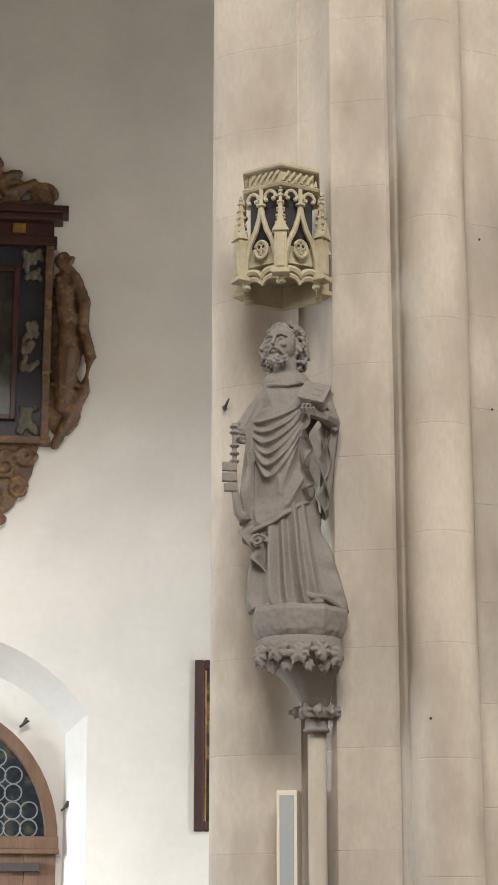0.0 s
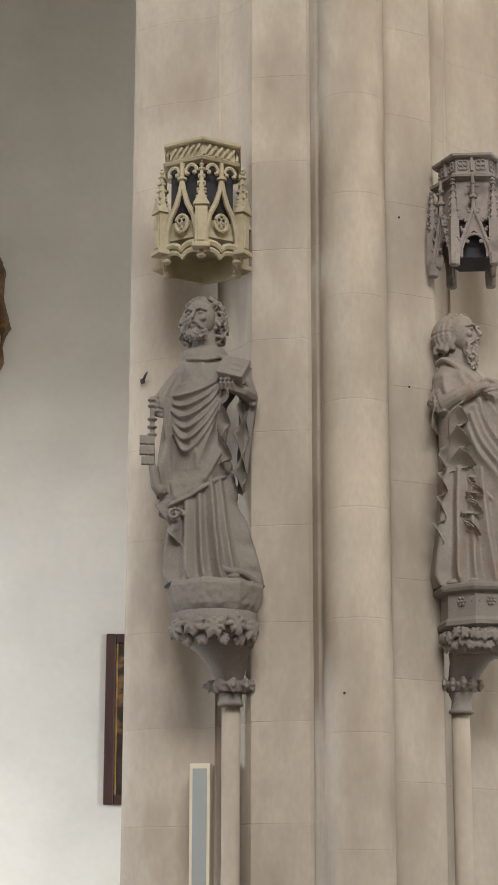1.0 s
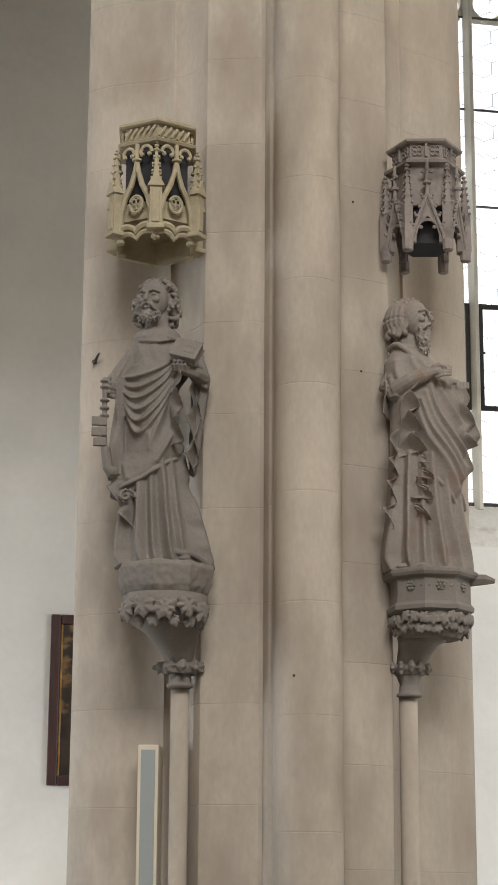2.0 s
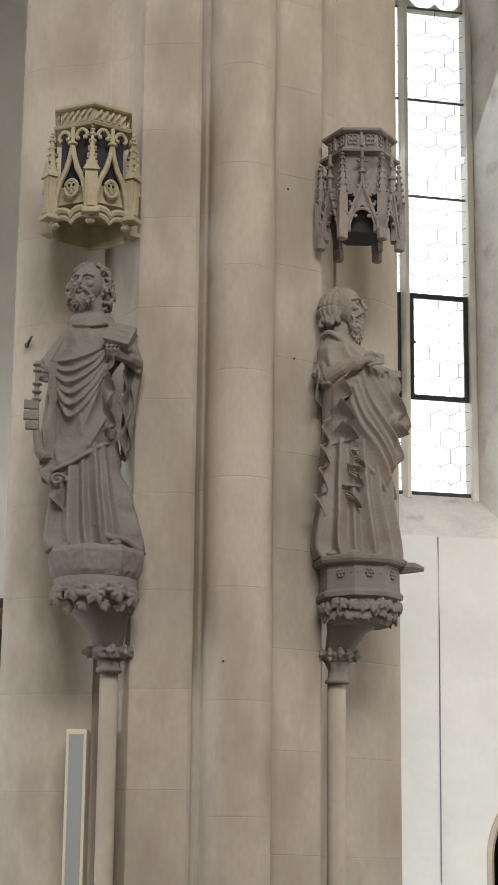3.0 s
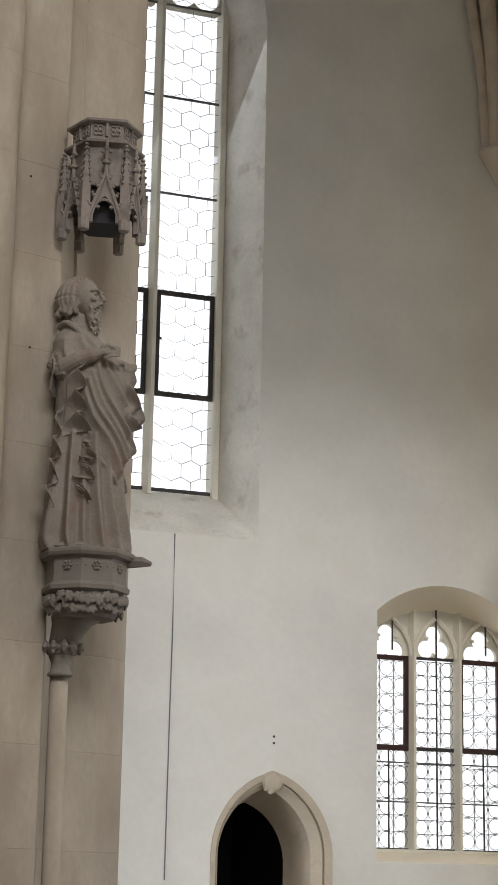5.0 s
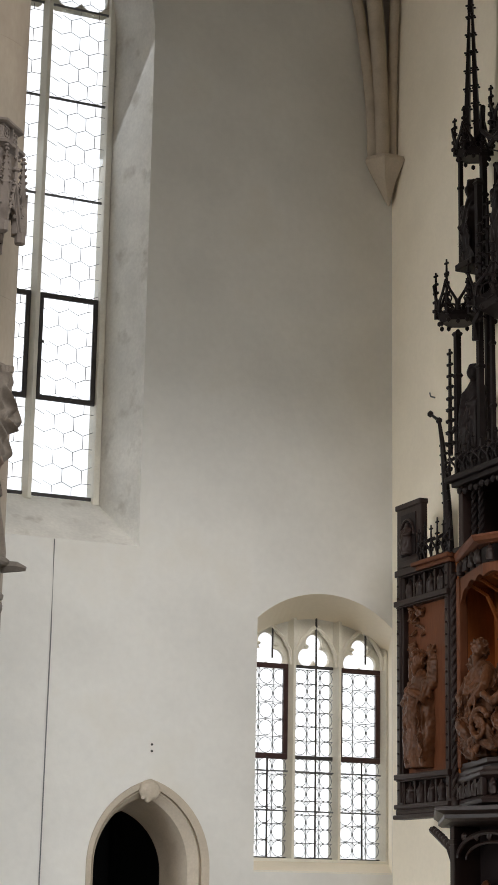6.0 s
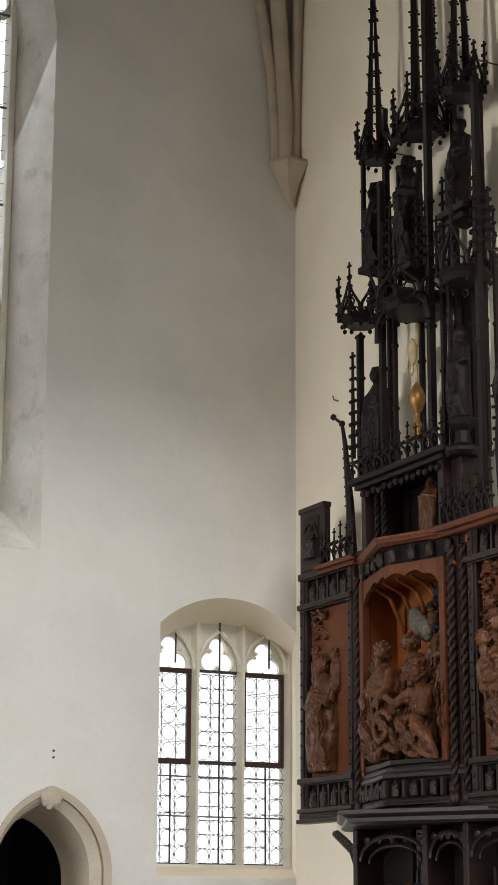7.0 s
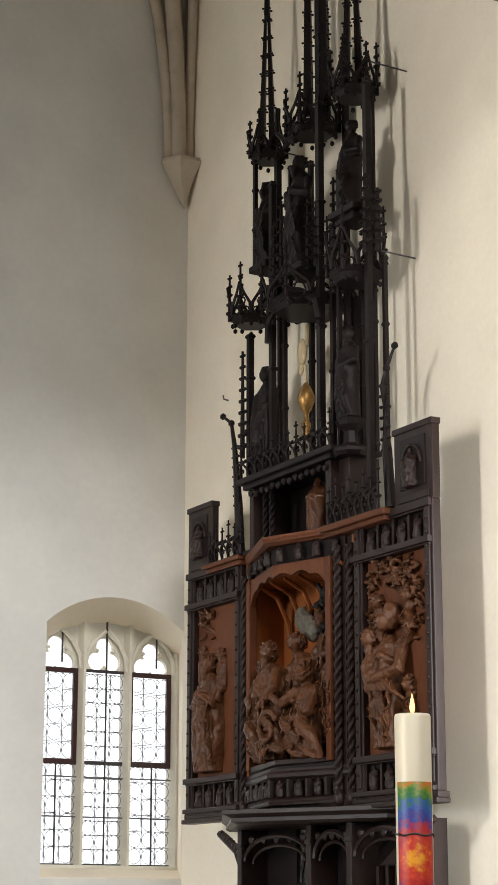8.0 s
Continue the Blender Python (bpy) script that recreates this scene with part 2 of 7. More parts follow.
xs = sorted({round(v, 4) for v in [-14, 12] + [h[k] for h in HOLES_FRONT for k in (0, 1)] +
             [h[0] + (h[1] - h[0]) * i / 24 for h in HOLES_FRONT for i in range(25)]})
wb = B()
skin(wb, NY, xs, HOLES_FRONT)
# splayed reveals
def reveal(bm, front, back, y0, y1):
    va = [bm.verts.new((x, y0, z)) for x, z in front]
    vb = [bm.verts.new((x, y1, z)) for x, z in back]
    for i in range(len(va)):
        j = (i + 1) % len(va)
        bm.faces.new((va[i], va[j], vb[j], vb[i]))


reveal(wb, outline_of(-2.48, 0.20, 0.0, west_out), outline_of(-2.29, 0.01, 0.0, west_in), NY, 16.9)
HOLES_BACK = [(4.2, 6.3, flat(4.6), flat(12.2)), (5.5, 7.1, flat(0.0), flat(3.35)), (7.2, 9.6, flat(1.6), flat(5.2))]
skin(wb, DEEP, sorted({-14, 12, 4.2, 6.3, 5.5, 7.1, 7.2, 9.6}), HOLES_BACK)
# the plaster keeps one colour upwards; added walls shade its top
WALL_N = tagged(link("wall_north", wb, PLASTER), "white lime plaster wall, its top darkened only by added unseen walls", kind="structure")
rv = B()
reveal(rv, outline_of(4.3265, 6.1665, 4.88, tall_out), outline_of(4.5415, 5.9515, 5.40, tall_in), NY, 17.15)
tagged(part("reveal", rv, REVEAL, WALL_N), "rough patched plaster of the window splay")
rv = B()
reveal(rv, outline_of(7.40, EX - 0.002, 1.93, niche_out), outline_of(7.50, 9.10, 2.06, niche_in), NY, 17.05)
tagged(part("reveal", rv, PLASTER_WARM, WALL_N), "cream plaster of the niche")

# the unseen gap at y 8.6 to 10.8 is added for the east lamp
eb = boxes([(EX, EX + 0.3, 4.0, 8.6, 0, TOP), (EX, EX + 0.3, 10.8, NY, 0, TOP), (EX, EX + 0.3, 8.6, 10.8, 0, 1.0), (EX, EX + 0.3, 8.6, 10.8, 4.8, TOP)])
tagged(link("wall_east", eb, PLASTER_WARM), "cream plaster wall behind the carved altar", kind="structure")
tagged(link("floor", boxes([(-14, 16, -10, 19, -0.2, 0)]), FLOOR), "grey flagstone floor", kind="structure")
tagged(link("ceiling", boxes([(-14, 16, -10, 19, TOP, TOP + 0.2)]), DIM_PLASTER), "plain plaster vault", kind="structure")
tagged(link("wall_west", boxes([(-14.3, -14, -10, 19, 0, TOP)]), DIM_PLASTER), "plain plaster wall", kind="structure")
# wall added out of view to shade the top of the north wall
tagged(link("wall_arcade", boxes([(-14, 16, 9.9, 10.7, 8.4, TOP)]), DIM_PLASTER), "unseen plaster wall added to shade the upper north wall", kind="structure")
# two unseen pieces added to keep west lamps off north wall and pier
tagged(link("wall_transverse", boxes([(-6.2, -5.9, 11.5, NY, 4.0, TOP), (-6.2, -5.9, 8.2, 10.6, 0, TOP)]), DIM_PLASTER), "unseen plaster wall pieces added to block the west lamps", kind="structure")
# unseen wall; its openings are added for the south lamps
sb = B()
lo = -14.0
for sx, sw in SOUTH:
    box(sb, lo, sx - sw / 2, -10, -9.6, 0, TOP)
    box(sb, sx - sw / 2, sx + sw / 2, -10, -9.6, 0, 3.4)
    box(sb, sx - sw / 2, sx + sw / 2, -10, -9.6, 8.6, 13.4)
    box(sb, sx - sw / 2, sx + sw / 2, -10, -9.6, 18.6, TOP)
    lo = sx + sw / 2
box(sb, lo, 16, -10, -9.6, 0, TOP)
tagged(link("wall_south", sb, DIM_PLASTER), "unseen plaster wall with two rows of openings added for lamps", kind="structure")
tagged(link("wall_chancel", boxes([(16, 16.3, -10, 19, 0, TOP)]), DIM_PLASTER), "plain plaster wall", kind="structure")
bd = boxes([(-2, 14, 21.9, 22, -2, 16)])
tagged(link("backdrop", bd, SKY), "bright overcast sky", kind="structure")

# ---- the pier ----
PX, PY = 1.846, 9.1     # axis of its front shaft


def flank(side):
    """Plan of one flank, from the shaft round to the back."""
    pts = [(0.150, 0.06)]
    pts += [(0.165 + 0.028 * math.sin(a), 0.10 + 0.075 * (1 - math.cos(a))) for a in (0.0, 0.5, 1.0, 1.57)]
    pts += [(0.212, 0.182), (0.235, 0.176), (0.262, 0.184)]
    pts += [(0.33, 0.200), (0.40, 0.222), (0.480, 0.252), (0.495, 0.262), (0.503, 0.280)]
    pts += [(0.520, 0.36), (0.555, 0.44), (0.600, 0.495), (0.632, 0.512), (0.645, 0.508)]
    pts += [(0.67, 0.545), (0.725, 0.580), (0.785, 0.605), (0.845, 0.624), (0.905, 0.650), (0.96, 0.682),
            (1.015, 0.722), (1.06, 0.765), (1.085, 0.80), (1.088, 0.825), (1.06, 0.86), (0.80, 1.3), (0.5, 1.8)]
    return [(PX + side * x, PY + y) for x, y in pts]


def course(name, plan, h, groove=0.003, inset=0.0019):
    """A block of one course, its arrises a little worn at the joints."""
    bm = B()
    cx, cy = PX, PY + 1.2
    def ring(z, k):
        out = []
        for x, y in plan:
            d = Vector((cx - x, cy - y)).normalized()
            out.append((x + d.x * k, y + d.y * k, z))
        return out
    loft(bm, [ring(0.0, inset), ring(groove, 0), ring(groove * 2.5, 0), ring(h - groove * 2.5, 0), ring(h - groove, 0), ring(h, inset)])
    mend(bm)
    me = bpy.data.meshes.new(name)
    bm.to_mesh(me)
    bm.free()
    me.materials.append(STONE)
    return me


pier = empty("pier", pose(0, 0, 0), "pale limestone compound pier with round shafts and shallow hollows", "pier")
left_plan = [(PX, PY + 0.1), (PX, PY + 1.8)] + flank(-1)[::-1]
right_plan = [(PX, PY + 1.8), (PX, PY + 0.1)] + flank(1)
shaft_plan = [(PX + 0.17 * math.cos(radians(a)), PY + 0.17 * math.sin(radians(a))) for a in range(-200, 21, 10)] + [(PX, PY + 0.3)]
for nm, plan, h, off in (("flank_block", left_plan, 0.497, 0.12), ("shaft_drum", shaft_plan, 0.553, 0.31), ("flank_block", right_plan, 0.511, 0.27)):
    me = course(nm, plan, h)
    me.polygons.foreach_set("use_smooth", [len(p.vertices) == 4 for p in me.polygons])
    me.set_sharp_from_angle(angle=radians(32))
    z = off - h
    while z < 12:
        ob = new(nm, me)
        ob.parent = pier
        ob.location = (0, 0, z)
        z += h
for side in (-1, 1):
    bm = B()
    lathe(bm, [(0.047, 0), (0.047, 2.69)], 20, PX + side * 0.59, PY + 0.31)
    part("corner_shaft", bm, STONE, pier, "slim round shaft under a console", True)


# ---- carving helpers ----


def ball(bm, c, r, n=2, rot=None):
    """An ellipsoid of radii r."""
    m = Matrix.Translation(c) @ (rot if rot else Matrix.Identity(4)) @ Matrix.Diagonal((*r, 1))
    bmesh.ops.create_icosphere(bm, subdivisions=n, radius=1, matrix=m)


def limb(bm, pts, radii, n=10):
    tube(bm, pts, radii, n)
    rr = radii if isinstance(radii, (list, tuple)) else [radii] * len(pts)
    ball(bm, pts[0], (rr[0],) * 3, 1)
    ball(bm, pts[-1], (rr[-1],) * 3, 1)


def carved(name, bm, mat, voxel, smooth=3, rough_amt=0.0, rough_scale=0.1):
    """Fuses overlapping forms into one carved surface and softens it."""
    mend(bm)
    me = bpy.data.meshes.new(name)
    bm.to_mesh(me)
    bm.free()
    ob = bpy.data.objects.new(name, me)
    scene.collection.objects.link(ob)
    r = ob.modifiers.new("fuse", "REMESH")
    r.mode, r.voxel_size, r.use_smooth_shade = "VOXEL", voxel, True
    if smooth:
        s = ob.modifiers.new("soften", "SMOOTH")
        s.factor, s.iterations = 0.5, smooth
    bpy.context.view_layer.update()
    done = bpy.data.meshes.new_from_object(ob.evaluated_get(bpy.context.evaluated_depsgraph_get()))
    bpy.data.objects.remove(ob)
    bpy.data.meshes.remove(me)
    if rough_amt:
        co = np.empty(len(done.vertices) * 3)
        done.vertices.foreach_get("co", co)
        co = co.reshape(-1, 3)
        nr = np.empty(len(done.vertices) * 3)
        done.vertices.foreach_get("normal", nr)
        nr = nr.reshape(-1, 3)
        d = np.array([noise.noise(Vector(p) / rough_scale) for p in co])
        done.vertices.foreach_set("co", (co + nr * (d * rough_amt)[:, None]).ravel())
        done.update()
    done.name = name
    done.materials.clear()
    done.materials.append(mat)
    done.polygons.foreach_set("use_smooth", [True] * len(done.polygons))
    return new(name, done)


class Robe:
    """A draped body: levels of (z, centre x, centre y, half width, half depth)."""

    def __init__(self, levels):
        self.lv = levels

    def at(self, z):
        lv = self.lv
        for a, b in zip(lv, lv[1:]):
            if z <= b[0]:
                k = max(0.0, min(1.0, (z - a[0]) / (b[0] - a[0])))
                k = k * k * (3 - 2 * k)
                return [a[i] + (b[i] - a[i]) * k for i in range(1, 5)]
        return list(lv[-1][1:])

    def build(self, bm, folds=(), n=150, steps=110, hem=None):
        """Lofts the body; each fold is (points in x, z; height; breadth), a sharp ridge with hollow flanks."""
        z0, z1 = self.lv[0][0], self.lv[-1][0]
        lines = []
        for pts, amp, wide in folds:
            path = np.array(spline(pts, 40))
            lines.append((path, amp * 1.3, wide * 0.9))
        rings = []
        for s in range(steps + 1):
            z = z0 + (z1 - z0) * s / steps
            cx, cy, rx, ry = self.at(z)
            ang = np.arange(n) * 2 * math.pi / n
            xs, ys = cx + rx * np.cos(ang), cy + ry * np.sin(ang)
            lift = np.zeros(n)
            for path, amp, wide in lines:
                d = np.hypot(xs[:, None] - path[None, :, 0], (z - path[None, :, 1]) * 0.9)
                k = d.argmin(1)
                d = d.min(1)
                f = k / (len(path) - 1)
                lift = np.maximum(lift, amp * (0.55 + 0.45 * np.sin(math.pi * np.clip(f, 0.08, 0.92))) * np.exp(-np.maximum(0, d - 0.004) / wide))
            lift = np.where(np.sin(ang) < 0.25, lift, 0)
            nx, ny = np.cos(ang) / rx, np.sin(ang) / ry
            ln = np.hypot(nx, ny)
            rings.append([(float(a), float(b), z) for a, b in zip(xs + lift * nx / ln, ys + lift * ny / ln)])
        loft(bm, rings)

    def front(self, x, z, out=0.0):
        cx, cy, rx, ry = self.at(z)
        u = max(-0.97, min(0.97, (x - cx) / rx))
        return (x, cy - ry * math.sqrt(1 - u * u) - out, z)

    def fold(self, bm, pts, r0, r1=None, out=0.0, steps=7):
        """A rolled edge of cloth over the front, through points in x, z."""
        r1 = r0 if r1 is None else r1
        path = [self.front(q[0], q[1], out + 0.35 * r0) for q in spline(pts, steps)]
        m = len(path) - 1
        limb(bm, path, [r0 + (r1 - r0) * i / m for i in range(m + 1)], 8)


def spline(pts, steps=7):
    """A smooth line through the points."""
    path = []
    for i in range(steps * (len(pts) - 1) + 1):
        k, f = divmod(i / steps, 1)
        k = int(k)
        p0, p1, p2, p3 = (pts[max(0, min(len(pts) - 1, k + d))] for d in (-1, 0, 1, 2))
        path.append([0.5 * ((2 * b) + (c - a) * f + (2 * a - 5 * b + 4 * c - d) * f * f + (3 * b - a - 3 * c + d) * f ** 3) for a, b, c, d in zip(p0, p1, p2, p3)])
    return path


def ruffle(bm, root, edge, waves, sway, depth, thick=0.011, steps=64, across=6, phase=0.0):
    """A hanging sheet of cloth from the line root to the line edge, whose free edge swings from side to side."""
    root, edge = spline(root, 8), spline(edge, 8)
    def along(path, k):
        u = k * (len(path) - 1)
        i = min(int(u), len(path) - 2)
        return Vector(path[i]).lerp(Vector(path[i + 1]), u - i)
    rings = []
    for s in range(steps + 1):
        k = s / steps
        a, b = along(root, k), along(edge, k)
        ph = phase + 2 * math.pi * waves * k
        grow = min(1, k * 4) * (0.55 + 0.45 * k)
        saw = math.asin(0.97 * math.sin(ph)) / 1.33
        b = b + Vector((sway * 1.4 * saw * grow, -0.022 - depth * 1.3 * math.cos(ph) * grow, -sway * 0.9 * saw * grow))
        mid = a.lerp(b, 0.55) + Vector((0, depth * 1.2 * math.cos(ph) * grow, 0))
        row = spline([a, mid, b], across // 2)
        rings.append([tuple(p) for p in row] + [(p[0], p[1] + thick, p[2] + 0.002) for p in reversed(row)])
    loft(bm, rings)


def curls(bm, c, r, n, size, seed, zmin=-1.0, bare=0.0, low=0.42):
    """Locks of hair over a head; bare is the side that the face looks to."""
    rnd = random.Random(seed)
    fx, fy = math.sin(bare), -math.cos(bare)
    k = 0
    while k < n:
        v = Vector((rnd.uniform(-1, 1), rnd.uniform(-1, 1), rnd.uniform(-1, 1)))
        if not 0.2 < v.length < 1:
            continue
        v.normalize()
        k += 1
        if v.z < zmin or (v.x * fx + v.y * fy > 0.30 and v.z < low):
            continue
        p = Vector(c) + Vector((v.x * r[0], v.y * r[1], v.z * r[2]))
        t = rnd.uniform(0, 6.3)
        q = Vector((math.cos(t), 0.2, math.sin(t))) * size * 0.9
        limb(bm, [p - q, p + Vector((v.x, v.y, v.z)) * size * 0.7, p + q], [size * 0.5, size * 0.62, size * 0.4], 6)


def face(bm, c, s, turn=0.0, beard=0.1, seed=1):
    """A bearded head of half height s, facing -y, turned about z."""
    t = Matrix.Translation(c) @ Matrix.Rotation(turn, 4, "Z")
    p = lambda x, y, z: t @ Vector((x * s, y * s, z * s))
    ball(bm, p(0, 0.08, 0.12), (s * 0.70, s * 0.76, s * 0.92), 3)
    ball(bm, p(0, -0.26, -0.30), (s * 0.50, s * 0.46, s * 0.58), 3)
    limb(bm, [p(0, -0.72, 0.30), p(0, -0.84, 0.10), p(0, -0.99, -0.12)], [s * 0.075, s * 0.085, s * 0.12], 8)
    for e in (-1, 1):
        limb(bm, [p(e * 0.10, -0.74, 0.34), p(e * 0.30, -0.72, 0.40), p(e * 0.54, -0.52, 0.30)], [s * 0.07, s * 0.08, s * 0.06], 6)
        ball(bm, p(e * 0.29, -0.64, 0.19), (s * 0.11, s * 0.07, s * 0.07), 2)
        ball(bm, p(e * 0.37, -0.56, -0.10), (s * 0.18, s * 0.15, s * 0.15), 2)
        limb(bm, [p(e * 0.04, -0.85, -0.27), p(e * 0.22, -0.80, -0.36), p(e * 0.42, -0.62, -0.60)], [s * 0.07, s * 0.09, s * 0.06], 6)
    limb(bm, [p(-0.12, -0.74, -0.46), p(0.12, -0.74, -0.46)], s * 0.06, 6)
    rnd = random.Random(seed)
    for i in range(46):
        x = rnd.uniform(-0.52, 0.52)
        k = rnd.random()
        z = -0.60 - (0.28 + beard / s) * k * (1 - 0.9 * x * x)
        y = -0.68 + 0.55 * abs(x) + rnd.uniform(-0.04, 0.04)
        w = 0.10 * (1 if i % 2 else -1)
        limb(bm, [p(x, y, z + 0.10), p(x + w, y - 0.07, z), p(x + w * 0.2, y - 0.02, z - 0.13)], [s * 0.05, s * 0.07, s * 0.045], 6)
    ball(bm, p(0, -0.42, -0.72), (s * 0.40, s * 0.24, s * 0.24 + beard * 0.5), 2)


# ---- the apostle with book and key ----


def statue_with_book():
    bm = B()
    rb = Robe([(0.0, -0.005, 0.0, 0.235, 0.16), (0.08, -0.01, 0.0, 0.215, 0.15), (0.22, -0.035, 0.0, 0.185, 0.14), (0.45, -0.06, 0.0, 0.14, 0.13), (0.75, -0.085, 0.0, 0.125, 0.13),
               (0.96, -0.075, 0.0, 0.14, 0.13), (1.10, -0.03, 0.0, 0.165, 0.12), (1.19, -0.045, 0.0, 0.12, 0.10), (1.24, -0.06, 0.0, 0.06, 0.06)])
    gown = []
    for x0, x1, a in ((-0.215, -0.17, 0.045), (-0.125, -0.125, 0.055), (-0.055, -0.085, 0.040), (0.02, -0.04, 0.055), (0.085, 0.0, 0.035), (0.205, 0.06, 0.045)):
        gown.append(([(x1, 0.58), (x1 * 0.6 + x0 * 0.4, 0.30), (x0 * 0.85 + x1 * 0.15, 0.08), (x0 + 0.012, 0.0)], a, 0.024))
    # collar folds
    gown += [([(-0.15, 1.15), (-0.10, 1.00), (-0.06, 0.93)], 0.012, 0.02), ([(-0.07, 1.16), (-0.055, 1.05), (-0.05, 0.98)], 0.012, 0.018)]
    rb.build(bm, gown)
    for x, z in ((0.02, 0.035), (0.09, 0.03), (0.20, 0.012), (-0.14, 0.012), (-0.20, 0.012)):
        ball(bm, rb.front(x, z, 0.012), (0.034, 0.028, 0.016), 2)
    rb.fold(bm, [(-0.01, 0.12), (0.05, 0.06), (0.13, 0.055), (0.20, 0.02)], 0.014, 0.018, 0.022)
    # mantle wrapped round the body
    mn = Robe([(0.37, -0.22, 0.0, 0.06, 0.13), (0.42, -0.17, 0.0, 0.105, 0.165), (0.48, -0.11, 0.0, 0.15, 0.178), (0.58, -0.075, 0.0, 0.15, 0.175), (0.78, -0.09, 0.0, 0.14, 0.17), (0.92, -0.085, 0.0, 0.145, 0.155),
               (1.03, -0.05, 0.0, 0.165, 0.135), (1.10, 0.02, 0.0, 0.125, 0.12), (1.19, 0.04, 0.0, 0.07, 0.09)])
    lines = []
    # swags from the near hip to the far shoulder
    for i in range(6):
        k = i / 5
        lines.append(([(-0.235 + 0.01 * k, 1.01 - 0.08 * k), (-0.205 + 0.02 * k, 0.97 - 0.22 * k), (-0.15 + 0.01 * k, 0.96 - 0.30 * k), (-0.075, 0.99 - 0.25 * k), (-0.005, 1.04 - 0.14 * k), (0.04, 1.11 - 0.09 * k)], 0.036 - 0.005 * (i % 2), 0.014))
    for pts, a, w in (([(-0.225, 0.80), (-0.235, 0.62), (-0.245, 0.44)], 0.030, 0.018), ([(-0.19, 0.74), (-0.215, 0.58), (-0.20, 0.43)], 0.020, 0.02), ([(-0.13, 0.74), (-0.10, 0.66), (-0.09, 0.58)], 0.018, 0.022),
                      ([(-0.01, 0.86), (-0.05, 0.74), (-0.09, 0.60)], 0.022, 0.018), ([(0.03, 0.90), (0.03, 0.74), (-0.02, 0.60), (-0.06, 0.52)], 0.024, 0.018), ([(0.07, 0.86), (0.085, 0.70), (0.06, 0.58)], 0.02, 0.018)):
        lines.append((pts, a, w))
    mn.build(bm, lines)
    mn.fold(bm, [(-0.27, 0.37), (-0.21, 0.395), (-0.13, 0.435), (-0.06, 0.48), (0.02, 0.535), (0.095, 0.57)], 0.011, 0.009, 0.004)
    # scrolled end of the mantle
    ruffle(bm, [(-0.15, -0.15, 0.47), (-0.17, -0.14, 0.34), (-0.165, -0.12, 0.20)], [(-0.29, -0.10, 0.45), (-0.27, -0.13, 0.33), (-0.18, -0.13, 0.18)], 2.2, 0.022, 0.03, 0.014)
    for a in range(14):
        t = a * 0.55
        ball(bm, (-0.205 + (0.044 - 0.0028 * a) * math.cos(t), -0.172 - 0.001 * a, 0.335 + (0.036 - 0.0022 * a) * math.sin(t)), (0.011, 0.016, 0.011), 1)
    # arms, sleeves and fingers
    limb(bm, [(-0.135, 0.0, 1.13), (-0.21, -0.02, 1.04), (-0.275, -0.06, 0.95)], [0.058, 0.052, 0.04], 10)
    limb(bm, [(-0.20, -0.05, 1.10), (-0.25, -0.08, 1.0), (-0.27, -0.10, 0.95)], [0.014, 0.016, 0.014], 8)
    limb(bm, [(-0.28, -0.07, 0.94), (-0.285, -0.12, 0.91)], [0.042, 0.034], 8)
    limb(bm, [(0.06, 0.0, 1.14), (0.145, -0.02, 1.06), (0.18, -0.05, 0.97)], [0.055, 0.058, 0.045], 10)
    limb(bm, [(0.18, -0.07, 0.985), (0.13, -0.16, 0.985), (0.06, -0.19, 1.0)], [0.042, 0.034, 0.030], 8)
    for i in range(4):
        limb(bm, [(0.02 + 0.02 * i, -0.20, 0.985), (0.015 + 0.02 * i, -0.225, 1.01), (0.02 + 0.02 * i, -0.22, 1.03)], 0.010, 6)
        limb(bm, [(-0.275, -0.12, 0.855 + 0.024 * i), (-0.325, -0.15, 0.86 + 0.024 * i), (-0.30, -0.19, 0.862 + 0.024 * i)], 0.012, 6)
    # falls of cloth from the book arm
    ruffle(bm, [(0.02, -0.13, 0.98), (0.01, -0.15, 0.80), (0.02, -0.15, 0.60)], [(0.055, -0.20, 0.98), (0.05, -0.20, 0.80), (0.055, -0.18, 0.60)], 2.6, 0.020, 0.028, 0.013)
    ruffle(bm, [(0.145, -0.04, 0.98), (0.15, -0.04, 0.75), (0.145, -0.03, 0.47)], [(0.12, -0.13, 0.97), (0.105, -0.12, 0.75), (0.12, -0.09, 0.46)], 3.3, 0.018, 0.026, 0.022, phase=1.0)
    ruffle(bm, [(0.19, 0.02, 1.0), (0.175, 0.03, 0.80), (0.165, 0.03, 0.56)], [(0.165, -0.10, 0.97), (0.16, -0.08, 0.76), (0.145, -0.07, 0.52)], 2.5, 0.014, 0.02, 0.026)
    limb(bm, [(0.175, -0.02, 1.0), (0.165, -0.01, 0.85), (0.15, 0.0, 0.68), (0.14, 0.0, 0.50)], [0.05, 0.042, 0.034, 0.02], 8)
    for x, z in ((0.19, 1.03), (0.20, 0.99), (0.195, 0.95)):
        limb(bm, [(x - 0.05, -0.10, z + 0.01), (x, -0.075, z - 0.012), (x + 0.012, -0.02, z - 0.01)], [0.010, 0.014, 0.012], 6)
    # the book
    bk = Matrix.Translation((0.085, -0.20, 1.085)) @ Matrix.Rotation(radians(-22), 4, "X") @ Matrix.Rotation(radians(24), 4, "Y") @ Matrix.Rotation(radians(-12), 4, "Z")
    box(bm, -0.068, 0.068, -0.022, 0.024, -0.055, 0.055, m=bk)
    box(bm, -0.073, 0.073, -0.030, -0.021, -0.060, 0.060, m=bk)
    box(bm, -0.073, 0.073, 0.023, 0.032, -0.060, 0.060, m=bk)
